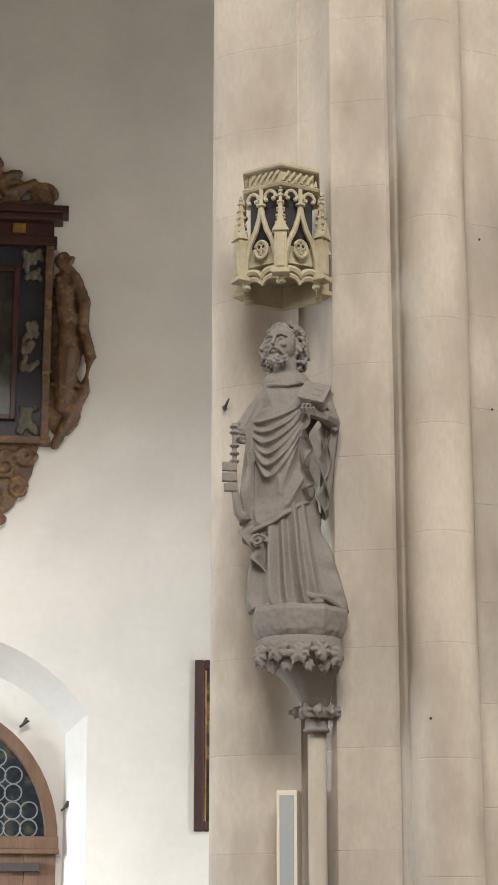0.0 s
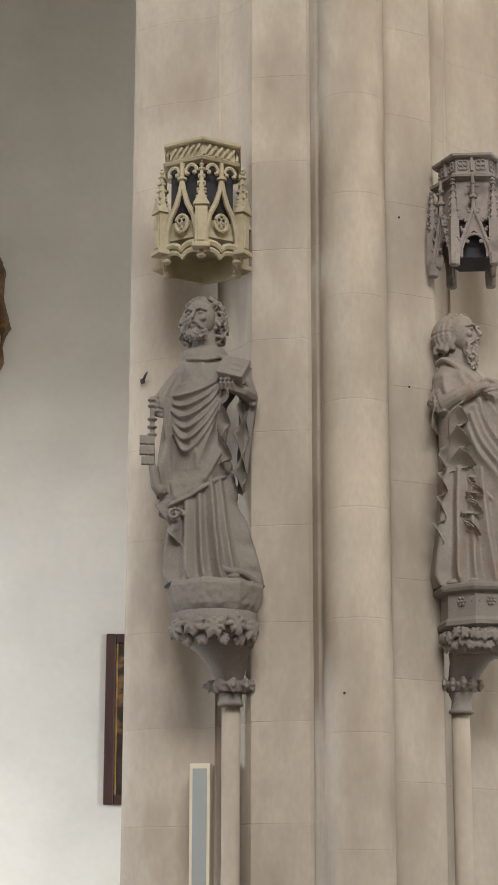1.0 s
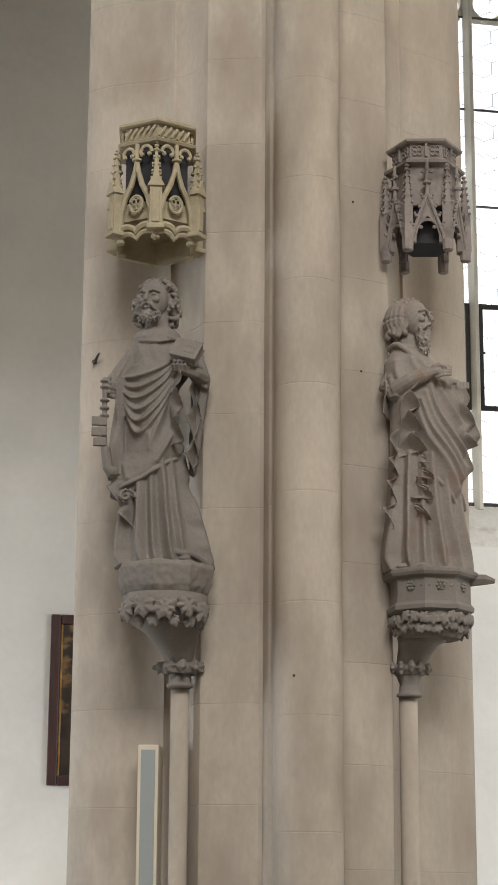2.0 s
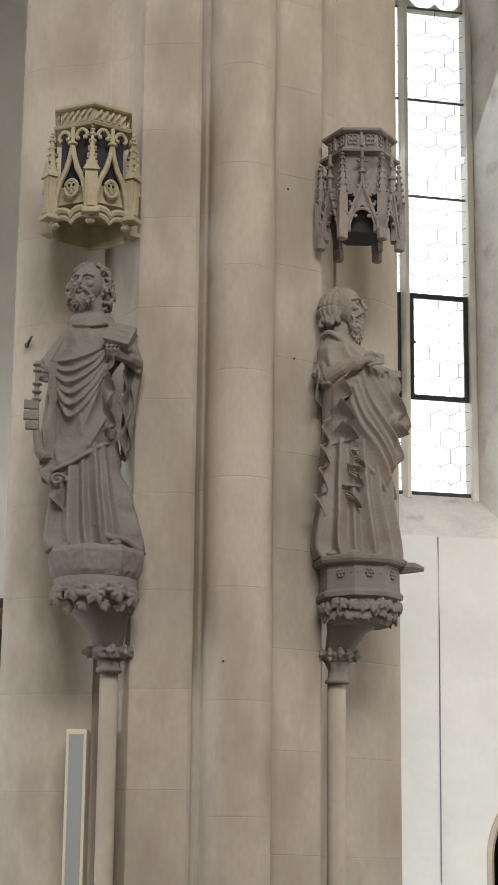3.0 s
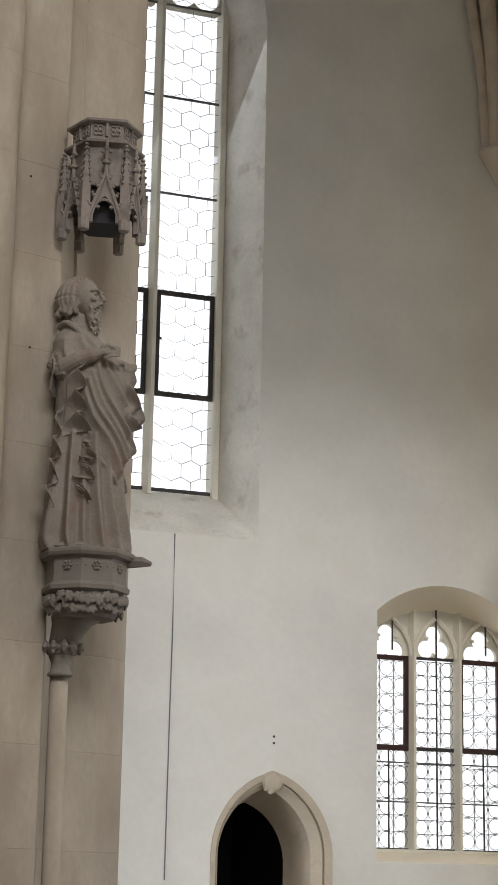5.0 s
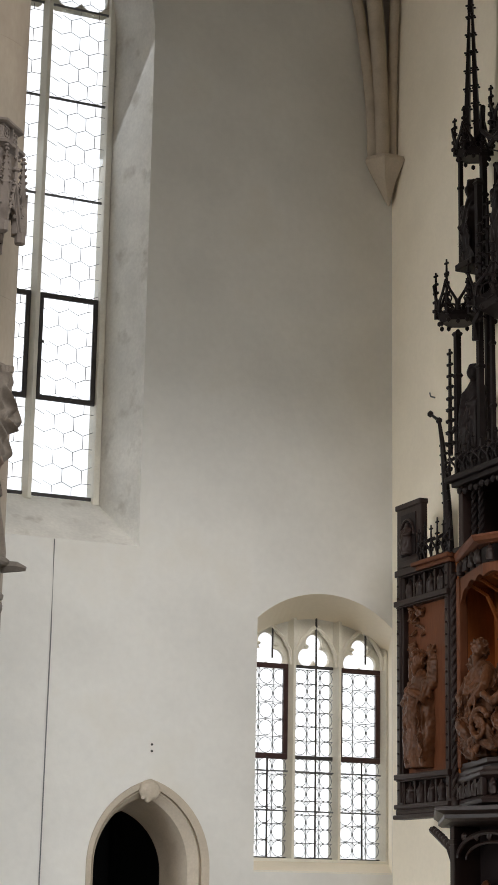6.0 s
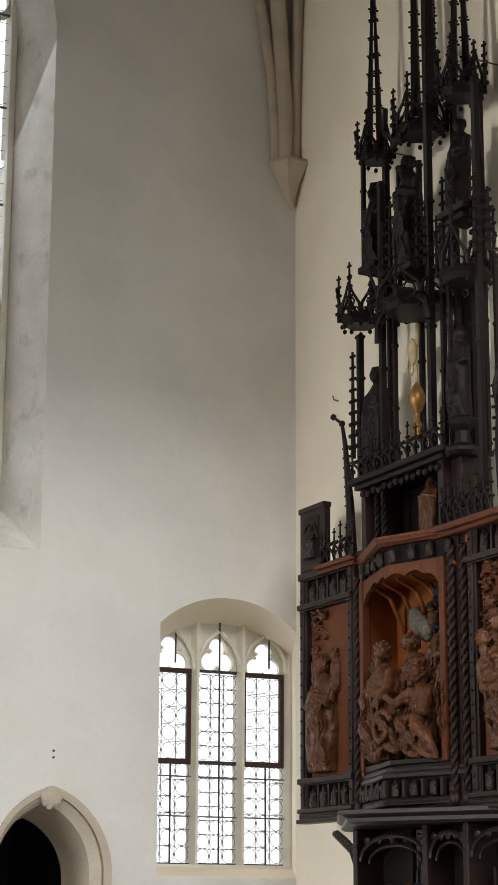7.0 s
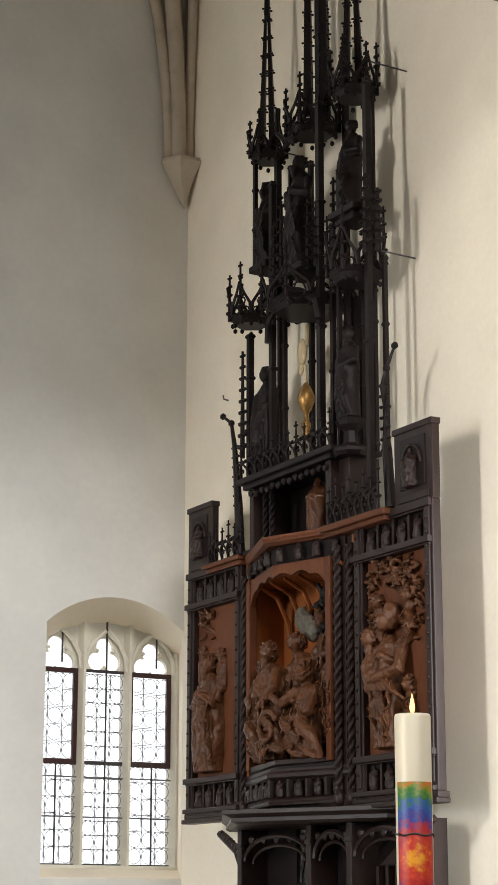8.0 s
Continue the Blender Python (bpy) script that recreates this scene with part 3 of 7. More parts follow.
    for z in (-0.02, 0.015):
        box(bm, 0.0, 0.05, -0.035, -0.028, z - 0.005, z + 0.005, m=bk)
    # the key
    limb(bm, [(-0.325, -0.18, 0.93), (-0.318, -0.17, 0.52)], 0.013, 8)
    for z in (0.92, 0.89, 0.82, 0.78, 0.74):
        ball(bm, (-0.323, -0.18, z), (0.027, 0.027, 0.011), 2)
    for i, (z0, z1) in enumerate(((0.69, 0.735), (0.635, 0.68), (0.585, 0.625))):
        box(bm, -0.385 + 0.01 * (i == 2), -0.31, -0.195, -0.165, z0, z1)
    box(bm, -0.352, -0.335, -0.188, -0.172, 0.59, 0.73)
    limb(bm, [(-0.318, -0.17, 0.58), (-0.30, -0.16, 0.48), (-0.275, -0.15, 0.46)], [0.02, 0.026, 0.035], 8)
    ruffle(bm, [(-0.22, -0.13, 0.80), (-0.22, -0.14, 0.6), (-0.22, -0.13, 0.45)], [(-0.262, -0.15, 0.80), (-0.275, -0.16, 0.62), (-0.285, -0.14, 0.46)], 1.3, 0.012, 0.018, 0.02)
    ruffle(bm, [(-0.19, -0.10, 0.97), (-0.20, -0.10, 0.7), (-0.20, -0.10, 0.42)], [(-0.262, -0.11, 0.95), (-0.285, -0.12, 0.7), (-0.29, -0.10, 0.42)], 0.9, 0.008, 0.02, 0.04)
    # collar, neck and head
    ball(bm, (-0.05, 0.0, 1.20), (0.125, 0.10, 0.075), 3)
    limb(bm, [(-0.05, 0.0, 1.19), (-0.06, -0.015, 1.35)], [0.072, 0.056], 12)
    rb.fold(bm, [(-0.15, 1.175), (-0.10, 1.165), (-0.05, 1.16), (0.01, 1.175)], 0.009, 0.009, 0.016)
    rb.fold(bm, [(0.0, 1.185), (0.05, 1.17), (0.085, 1.14)], 0.012, 0.010, 0.02)
    face(bm, (-0.082, -0.055, 1.390), 0.108, radians(-26), 0.022, 3)
    ball(bm, (-0.055, 0.02, 1.415), (0.092, 0.09, 0.098), 3)
    curls(bm, (-0.054, 0.008, 1.415), (0.098, 0.10, 0.104), 230, 0.021, 5, -0.5, radians(-24), 0.50)
    for e, x in ((-1, -0.138), (1, 0.022)):
        ball(bm, (x, 0.02, 1.37), (0.034, 0.045, 0.065), 2)
        curls(bm, (x, 0.015, 1.362), (0.034, 0.055, 0.075), 60, 0.019, 8 + e, -1, math.pi)
    return carved("statue", bm, STATUE, 0.0038, 1, 0.0010, 0.03)


st = statue_with_book()
st.matrix_world = pose(1.150, 9.31, 3.268, 0, 0, -4)
tagged(st, "grey sandstone robed figure holding a closed book and a large key", "statue", "statues on the pier")


# ---- the apostle in a long mantle ----


def statue_in_mantle():
    bm = B()
    rb = Robe([(0.0, -0.05, 0.0, 0.215, 0.15), (0.08, -0.055, 0.0, 0.20, 0.145), (0.45, -0.055, 0.0, 0.17, 0.14), (0.8, -0.055, 0.0, 0.18, 0.14),
               (1.0, -0.10, 0.0, 0.155, 0.13), (1.10, -0.125, 0.0, 0.125, 0.115), (1.18, -0.14, 0.0, 0.085, 0.085), (1.22, -0.14, 0.0, 0.06, 0.06)])
    gown = []
    for x0, x1, a in ((-0.245, -0.20, 0.045), (-0.165, -0.15, 0.055), (-0.095, -0.10, 0.040), (-0.01, -0.055, 0.055), (0.075, 0.0, 0.045), (0.135, 0.06, 0.04)):
        gown.append(([(x1, 0.60), (x1 * 0.7 + x0 * 0.3, 0.30), (x0 * 0.85 + x1 * 0.15, 0.08), (x0 + 0.01, 0.0)], a, 0.024))
    rb.build(bm, gown)
    for x, z in ((-0.20, 0.012), (-0.10, 0.015), (0.0, 0.012), (0.09, 0.012)):
        ball(bm, rb.front(x, z, 0.014), (0.036, 0.028, 0.016), 2)
    # mantle with long diagonal folds from the near elbow to the far hip
    mn = Robe([(0.34, 0.075, 0.0, 0.03, 0.11), (0.40, 0.045, 0.0, 0.075, 0.15), (0.50, 0.0, 0.0, 0.135, 0.168), (0.62, -0.025, 0.0, 0.165, 0.172), (0.80, -0.045, 0.0, 0.185, 0.165), (0.98, -0.085, 0.0, 0.175, 0.145), (1.10, -0.125, 0.0, 0.135, 0.118), (1.19, -0.14, 0.0, 0.085, 0.085)])
    lines = []
    for i in range(4):
        k = i / 3
        lines.append(([(-0.06 - 0.06 * k, 0.965 - 0.13 * k), (-0.03 - 0.035 * k, 0.83 - 0.15 * k), (0.04 - 0.025 * k, 0.70 - 0.15 * k), (0.135 - 0.06 * k, 0.60 - 0.18 * k)], 0.046 - 0.01 * (i % 2), 0.018 + 0.005 * (i % 2)))
    lines += [([(0.02, 0.98), (0.06, 0.90), (0.13, 0.80)], 0.026, 0.015), ([(-0.02, 0.98), (0.04, 0.86), (0.14, 0.71)], 0.028, 0.015)]
    # breast and shoulder
    lines += [([(-0.215, 1.10), (-0.20, 1.0), (-0.14, 0.97)], 0.02, 0.02), ([(-0.24, 1.02), (-0.22, 0.95), (-0.17, 0.94)], 0.02, 0.018), ([(-0.11, 1.12), (-0.06, 1.06), (-0.02, 1.0)], 0.016, 0.016), ([(-0.15, 1.14), (-0.12, 1.06), (-0.08, 1.02)], 0.014, 0.016)]
    mn.build(bm, lines)
    mn.fold(bm, [(-0.15, 0.53), (-0.06, 0.49), (0.02, 0.42), (0.075, 0.345)], 0.010, 0.012, 0.004)
    # free hems on the far side, stepping down
    ruffle(bm, [(0.06, -0.12, 0.98), (0.08, -0.13, 0.84), (0.10, -0.12, 0.70)], [(0.155, -0.06, 0.97), (0.18, -0.05, 0.84), (0.215, -0.04, 0.68)], 1.6, 0.022, 0.026, 0.014)
    ruffle(bm, [(0.05, -0.10, 0.96), (0.06, -0.10, 0.80), (0.09, -0.10, 0.62)], [(0.135, -0.12, 0.96), (0.155, -0.13, 0.80), (0.175, -0.11, 0.66)], 2.0, 0.024, 0.034, 0.013, phase=0.8)
    ruffle(bm, [(0.05, -0.11, 0.72), (0.06, -0.11, 0.6), (0.05, -0.10, 0.34)], [(0.12, -0.09, 0.72), (0.155, -0.08, 0.56), (0.10, -0.08, 0.32)], 2.4, 0.024, 0.024, 0.014)
    # near arm with its wide sleeve
    limb(bm, [(-0.205, 0.0, 1.10), (-0.245, -0.01, 0.98), (-0.215, -0.08, 0.93)], [0.055, 0.052, 0.05], 12)
    limb(bm, [(-0.215, -0.08, 0.95), (-0.15, -0.16, 0.985), (-0.09, -0.19, 1.01)], [0.052, 0.042, 0.038], 12)
    limb(bm, [(-0.11, -0.185, 0.995), (-0.055, -0.20, 1.02), (-0.025, -0.205, 1.025)], [0.03, 0.026, 0.028], 10)
    limb(bm, [(-0.05, -0.215, 1.045), (-0.02, -0.225, 1.055), (0.015, -0.22, 1.045)], [0.012, 0.012, 0.009], 6)
    for i in range(4):
        limb(bm, [(-0.03, -0.205, 0.995 + 0.018 * i), (0.005, -0.215, 1.005 + 0.016 * i), (0.045, -0.205, 1.01 + 0.013 * i)], [0.012, 0.0105, 0.008], 6)
    ruffle(bm, [(-0.235, 0.03, 1.0), (-0.24, 0.03, 0.9), (-0.235, 0.03, 0.82)], [(-0.275, -0.06, 1.0), (-0.285, -0.07, 0.9), (-0.28, -0.08, 0.81)], 0.8, 0.008, 0.01, 0.03)
    # zigzag falls from the sleeve
    ruffle(bm, [(-0.205, -0.10, 0.94), (-0.205, -0.11, 0.75), (-0.22, -0.10, 0.58)], [(-0.135, -0.175, 0.98), (-0.15, -0.19, 0.80), (-0.12, -0.18, 0.62)], 3.4, 0.030, 0.030, 0.013)
    ruffle(bm, [(-0.20, -0.06, 0.75), (-0.21, -0.06, 0.5), (-0.24, -0.05, 0.25)], [(-0.26, -0.12, 0.70), (-0.255, -0.14, 0.48), (-0.285, -0.11, 0.22)], 4.2, 0.028, 0.030, 0.014, phase=1.5)
    ruffle(bm, [(-0.12, -0.14, 0.60), (-0.13, -0.14, 0.45), (-0.16, -0.13, 0.28)], [(-0.09, -0.20, 0.56), (-0.10, -0.20, 0.44), (-0.13, -0.18, 0.27)], 3.4, 0.045, 0.034, 0.013)
    # far arm holding up the mantle
    limb(bm, [(-0.03, 0.0, 1.08), (0.06, -0.03, 1.0), (0.115, -0.08, 0.985)], [0.055, 0.048, 0.03], 10)
    for i in range(4):
        limb(bm, [(0.085 + 0.018 * i, -0.085, 1.0), (0.10 + 0.018 * i, -0.115, 0.99), (0.10 + 0.017 * i, -0.12, 0.965)], 0.0105, 6)
    # collar and head
    limb(bm, [(-0.14, 0.0, 1.15), (-0.13, -0.01, 1.30)], [0.07, 0.056], 12)
    limb(bm, spline([(-0.235, 0.0, 1.19), (-0.21, -0.07, 1.20), (-0.15, -0.105, 1.15), (-0.09, -0.11, 1.08)], 5), 0.016, 8)
    face(bm, (-0.105, -0.050, 1.340), 0.106, radians(50), 0.105, 7)
    ball(bm, (-0.14, 0.01, 1.36), (0.086, 0.088, 0.096), 3)
    for i in range(24):
        a = radians(70 + 8 * i)
        c, d = math.cos(a), math.sin(a)
        w = 0.012 * (1 if i % 2 else -1)
        limb(bm, spline([(-0.135 + 0.035 * c, 0.01 + 0.03 * d, 1.455), (-0.14 + 0.086 * c, 0.01 + 0.084 * d, 1.41), (-0.14 + 0.098 * c + w, 0.008 + 0.098 * d, 1.335), (-0.14 + 0.092 * c - w, 0.008 + 0.092 * d, 1.25 + 0.012 * (i % 3))], 4), 0.0165, 6)
    curls(bm, (-0.13, 0.0, 1.375), (0.088, 0.088, 0.088), 230, 0.0155, 15, 0.1, radians(48), 0.55)
    return carved("statue", bm, STATUE_RED, 0.0038, 1, 0.0010, 0.03)


st = statue_in_mantle()
st.matrix_world = pose(2.555, 9.25, 3.285, 0, 0, -3)
tagged(st, "grey and reddish sandstone bearded figure in a long mantle", "statue", "statues on the pier")


# ---- consoles ----


def leaf_cluster(bm, c, s, seed, n=7):
    """A curled carved leaf: lobes that bulge outwards round a hollow, veined by ridges."""
    rnd = random.Random(seed)
    c = Vector(c)
    out = Vector((c.x, c.y - 0.05, 0)).normalized()
    side = Vector((-out.y, out.x, 0))
    up = Vector((0, 0, 1))
    tilt = rnd.uniform(-0.7, 0.7)
    ball(bm, c, (s * 0.62, s * 0.5, s * 0.55), 2)
    for i in range(n):
        a = tilt + 2 * math.pi * i / n
        d = side * math.cos(a) + up * math.sin(a)
        k = rnd.uniform(0.8, 1.15)
        ball(bm, c + d * s * 0.62 * k + out * s * 0.22, (s * 0.34 * k, s * 0.30, s * 0.30 * k), 2)
        limb(bm, [c + out * s * 0.45, c + d * s * 0.5 + out * s * 0.52, c + d * s * 1.0 * k + out * s * 0.25 - up * 0.12 * s], [s * 0.10, s * 0.13, s * 0.08], 6)


def ringed(n, rx, z, c, turn=0.0):
    return [(c[0] + rx * math.cos(turn + 2 * math.pi * i / n), c[1] + rx * math.sin(turn + 2 * math.pi * i / n), z) for i in range(n)]


def console_with_heads():
    root = empty("console", pose(1.15, 9.25, 2.68), "weathered grey stone leaf console carrying the statue", "console", "consoles on the pier")
    bm = B()
    sx, sy = 0.10, 0.13
    loft(bm, [ringed(8, 0.215, 0.44, (0, 0), 0.39), ringed(8, 0.235, 0.47, (0, 0), 0.39), ringed(8, 0.25, 0.565, (0, 0), 0.39), ringed(8, 0.24, 0.59, (0, 0), 0.39)])
    bmesh.ops.subdivide_edges(bm, edges=bm.edges[:], cuts=3, use_grid_fill=True)
    slab = carved("slab", bm, STATUE, 0.005, 0, 0.005, 0.03)
    slab.parent = root
    tagged(slab, "chipped polygonal slab")
    bm = B()
    loft(bm, [ringed(16, 0.062, 0.08, (sx, sy)), ringed(16, 0.075, 0.14, (sx * 0.9, sy * 0.9)), ringed(16, 0.10, 0.20, (sx * 0.75, sy * 0.75)), ringed(16, 0.13, 0.26, (sx * 0.5, sy * 0.5)),
              ringed(16, 0.19, 0.32, (0.02, 0.02)), ringed(16, 0.215, 0.44, (0, 0))])
    part("bell", mend(bm), STATUE, root, "", True)
    bm = B()
    for i, a in enumerate((200, 232, 262, 292, 322)):
        leaf_cluster(bm, (0.20 * math.cos(radians(a)), 0.20 * math.sin(radians(a)), 0.355 + 0.015 * (i % 2)), 0.062, i)
        leaf_cluster(bm, (0.17 * math.cos(radians(a + 14)), 0.17 * math.sin(radians(a + 14)), 0.30), 0.042, i + 20)
    lv = carved("leaf_band", bm, STATUE, 0.006, 1, 0.003, 0.02)
    lv.parent = root
    bm = B()
    for i, a in enumerate((180, 222, 265, 305, 340)):
        leaf_cluster(bm, (sx + 0.095 * math.cos(radians(a)), sy + 0.095 * math.sin(radians(a)), 0.105), 0.043, i + 40, 6)
    lathe(bm, [(0.085, 0.07), (0.09, 0.10), (0.075, 0.13)], 16, sx, sy)
    lv = carved("leaf_ring", bm, STATUE, 0.006, 1, 0.003, 0.02)
    lv.parent = root
    bm = B()
    lathe(bm, [(0.054, 0.0), (0.066, 0.008), (0.066, 0.022), (0.056, 0.03), (0.058, 0.08)], 20, sx, sy)
    part("neck", mend(bm), STATUE, root, "", True)


def console_moulded():
    root = empty("console", pose(2.515, 9.25, 2.665), "grey stone console with moulded slab, rosettes and leaf band", "console", "consoles on the pier")
    root.scale = (0.93, 0.93, 1)
    sx, sy = -0.085, 0.15
    h = math.pi / 6
    def slab(name, prof, label=""):
        bm = B()
        loft(bm, [ringed(8, r, z, (0, 0), math.pi / 8) for r, z in prof])
        part(name, mend(bm), STATUE, root, label)
    slab("top_slab", [(0.22, 0.575), (0.255, 0.585), (0.265, 0.60), (0.265, 0.615), (0.25, 0.625)])
    slab("frieze", [(0.222, 0.49), (0.222, 0.576)])
    slab("lower_slab", [(0.205, 0.40), (0.24, 0.415), (0.243, 0.435), (0.225, 0.455), (0.222, 0.491)])
    bm = B()
    tube(bm, [(0.20, -0.05, 0.585), (0.29, -0.10, 0.585), (0.335, -0.12, 0.575)], [0.035, 0.028, 0.012], 6)
    part("broken_scroll", mend(bm), STATUE, root, "broken projecting stone end")
    for i in range(5):
        a = radians(225 + 22.5 * i)
        bm = B()
        c = Vector((0.209 * math.cos(a), 0.209 * math.sin(a), 0.533))
        for k in range(6):
            t = k * math.pi / 3
            side = Vector((-math.sin(a), math.cos(a), 0))
            ball(bm, c + side * 0.018 * math.cos(t) + Vector((0, 0, 0.018 * math.sin(t))), (0.011,) * 3, 1)
        ball(bm, c, (0.012,) * 3, 1)
        tagged(part("rosette", bm, STATUE, root, "", True), kind="stuff")
    bm = B()
    rnd = random.Random(4)
    for i in range(15):
        a = radians(175 + 14 * i)
        leaf_cluster(bm, (0.215 * math.cos(a), 0.215 * math.sin(a), 0.37 + rnd.uniform(-0.015, 0.012)), 0.034, i + 60, 6)
        leaf_cluster(bm, (0.195 * math.cos(a + 0.1), 0.195 * math.sin(a + 0.1), 0.325 + rnd.uniform(-0.015, 0.015)), 0.030, i + 90, 6)
    lathe(bm, [(0.16, 0.28), (0.20, 0.34), (0.20, 0.41)], 16)
    lv = carved("leaf_band", bm, STATUE, 0.006, 1, 0.003, 0.02)
    lv.parent = root
    bm = B()
    loft(bm, [ringed(16, 0.075, 0.13, (sx, sy)), ringed(16, 0.09, 0.20, (sx * 0.8, sy * 0.8)), ringed(16, 0.11, 0.26, (sx * 0.6, sy * 0.5)), ringed(16, 0.16, 0.30, (sx * 0.2, sy * 0.2))])
    part("bell", mend(bm), STATUE, root, "", True)
    bm = B()
    for i in range(7):
        a = radians(170 + 32 * i)
        leaf_cluster(bm, (sx + 0.10 * math.cos(a), sy + 0.10 * math.sin(a), 0.145 + 0.006 * (i % 2)), 0.036, i + 130, 6)
    lathe(bm, [(0.075, 0.11), (0.095, 0.14), (0.085, 0.165)], 16, sx, sy)
    lv = carved("leaf_ring", bm, STATUE, 0.006, 1, 0.003, 0.02)
    lv.parent = root
    bm = B()
    lathe(bm, [(0.055, 0.0), (0.07, 0.006), (0.07, 0.018), (0.056, 0.026), (0.052, 0.07), (0.066, 0.10), (0.07, 0.125)], 20, sx, sy)
    part("neck", mend(bm), STATUE, root, "", True)


console_with_heads()
console_moulded()

# ---- canopies ----


def on_face(k, r, turn, n=6):
    """Places a face of a polygonal prism: x along the face, y outwards negative, z up."""
    a = turn + 2 * math.pi * (k + 0.5) / n
    ap = r * math.cos(math.pi / n)
    return Matrix.Translation((ap * math.cos(a), ap * math.sin(a), 0)) @ Matrix.Rotation(a + math.pi / 2, 4, "Z")


def moved(bm, m):
    bmesh.ops.transform(bm, matrix=m, verts=bm.verts)
    return bm


def crocketed(bm, x, y, z0, z1, w, n=5, sides=4):
    """A tapering pinnacle with leaf knobs and a finial."""
    loft(bm, [ngon(sides, w, z0, x, y, math.pi / 4), ngon(sides, w * 0.25, z1 - (z1 - z0) * 0.08, x, y, math.pi / 4)])
    for i in range(n):
        k = (i + 0.5) / n
        z, rr = z0 + (z1 - z0) * k * 0.9, w * (1 - 0.75 * k)
        for d in range(4):
            a = math.pi / 4 + d * math.pi / 2
            q = (x + rr * 1.25 * math.cos(a), y + rr * 1.25 * math.sin(a), z)
            bmesh.ops.create_icosphere(bm, subdivisions=1, radius=w * 0.34, matrix=Matrix.Translation(q))
    for zz, rr in ((z1 - (z1 - z0) * 0.08, w * 0.55), (z1, w * 0.3)):
        bmesh.ops.create_icosphere(bm, subdivisions=1, radius=rr, matrix=Matrix.Translation((x, y, zz)) @ Matrix.Diagonal((1, 1, 0.7, 1)))


def hex_ring(bm, prof, turn, n=6):
    return loft(bm, [ngon(n, r, z, 0, 0, turn) for r, z in prof])


def gothic_canopy_ogee():
    """Canopy with ogee arches and roundels; a corner points outwards."""
    turn = radians(-90 - 8)
    root = empty("canopy", pose(1.072, 9.26, 4.80), "ochre-grey pierced stone canopy above the statue", "canopy", "canopies on the pier")
    R = 0.235
    bm = B()
    hex_ring(bm, [(0.19, 0.655), (0.225, 0.665), (0.235, 0.678), (0.215, 0.690)], turn)
    part("lower_moulding", mend(bm), CANOPY_A, root)
    bm = B()
    hex_ring(bm, [(0.222, 0.765), (0.232, 0.772), (0.232, 0.786), (0.222, 0.792)], turn)
    part("upper_moulding", mend(bm), CANOPY_A, root)
    bm = B()
    hex_ring(bm, [(0.196, 0.685), (0.196, 0.77)], turn)
    part("parapet", mend(bm), CANOPY_A, root)
    # solid dark core; the shade behind the openings is in its colour
    bm = B()
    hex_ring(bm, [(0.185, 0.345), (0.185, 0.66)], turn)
    part("core", mend(bm), DARK, root, "dark solid core, shade of the hollow in its colour")
    bm = B()
    hex_ring(bm, [(0.205, 0.25), (0.205, 0.345)], turn)
    part("vault", mend(bm), CANOPY_A, root, "ribbed underside")
    for k in (2, 3):
        bm = B()
        box(bm, -0.115, 0.115, 0.0, 0.03, 0.13, 0.35)
        part("back_panel", moved(bm, on_face(k, R, turn)), CANOPY_A, root)
    for k in (4, 5, 0, 1):
        m = on_face(k, R, turn)
        s = R
        # parapet scrolls
        bm = B()
        for i in range(5):
            x = (i - 2) * 0.036
            tube(bm, [(x - 0.016, 0.028, 0.70), (x - 0.006, 0.022, 0.722), (x + 0.008, 0.022, 0.738), (x + 0.018, 0.028, 0.756)], 0.0085, 6)
            bmesh.ops.create_icosphere(bm, subdivisions=1, radius=0.009, matrix=Matrix.Translation((x + 0.012, 0.024, 0.742)))
        part("scroll_band", moved(bm, m), CANOPY_A, root)
        # ogee arch, its mullion and the quatrefoil
        bm = B()
        for e in (-1, 1):
            pts = [(e * s * 0.40, 0.0, 0.20), (e * s * 0.385, 0, 0.28), (e * s * 0.30, 0, 0.36), (e * s * 0.14, 0, 0.43), (e * s * 0.05, 0, 0.50), (0, 0, 0.57)]
            tube(bm, pts, [0.017, 0.017, 0.016, 0.015, 0.013, 0.011], 6)
        tube(bm, [(0, 0, 0.50), (0, 0, 0.655)], 0.012, 8)
        lathe(bm, [(0.012, 0.555), (0.026, 0.562), (0.026, 0.572), (0.012, 0.58)], 10)
        part("ogee_arch", moved(mend(bm), m), CANOPY_A, root)
        bm = B()
        ring = [(0.037 * math.cos(t), 0.0, 0.325 + 0.045 * math.sin(t)) for t in (2 * math.pi * i / 16 for i in range(17))]
        tube(bm, ring, 0.009, 6)
        for q in range(4):
            a = math.pi / 4 + q * math.pi / 2
            lobe = [(0.016 * math.cos(a) * 1.1 + 0.013 * math.cos(t), 0.0, 0.325 + 0.019 * math.sin(a) * 1.1 + 0.015 * math.sin(t)) for t in (2 * math.pi * i / 8 for i in range(9))]
            tube(bm, lobe, 0.0045, 5)
        part("quatrefoil", moved(mend(bm), m), CANOPY_A, root)
        # small trefoil heads under the moulding
        for e in (-1, 1):
            bm = B()
            head = [(e * s * 0.22 + 0.034 * math.cos(t), 0.004, 0.60 + 0.04 * math.sin(t)) for t in (math.pi * i / 8 for i in range(9))]
            tube(bm, head, 0.010, 6)
            for d in (-1, 1):
                bmesh.ops.create_icosphere(bm, subdivisions=1, radius=0.014, matrix=Matrix.Translation((e * s * 0.22 + d * 0.022, 0.0, 0.593)))
            part("trefoil_head", moved(mend(bm), m), CANOPY_A, root)
        # scalloped lower edge
        bm = B()
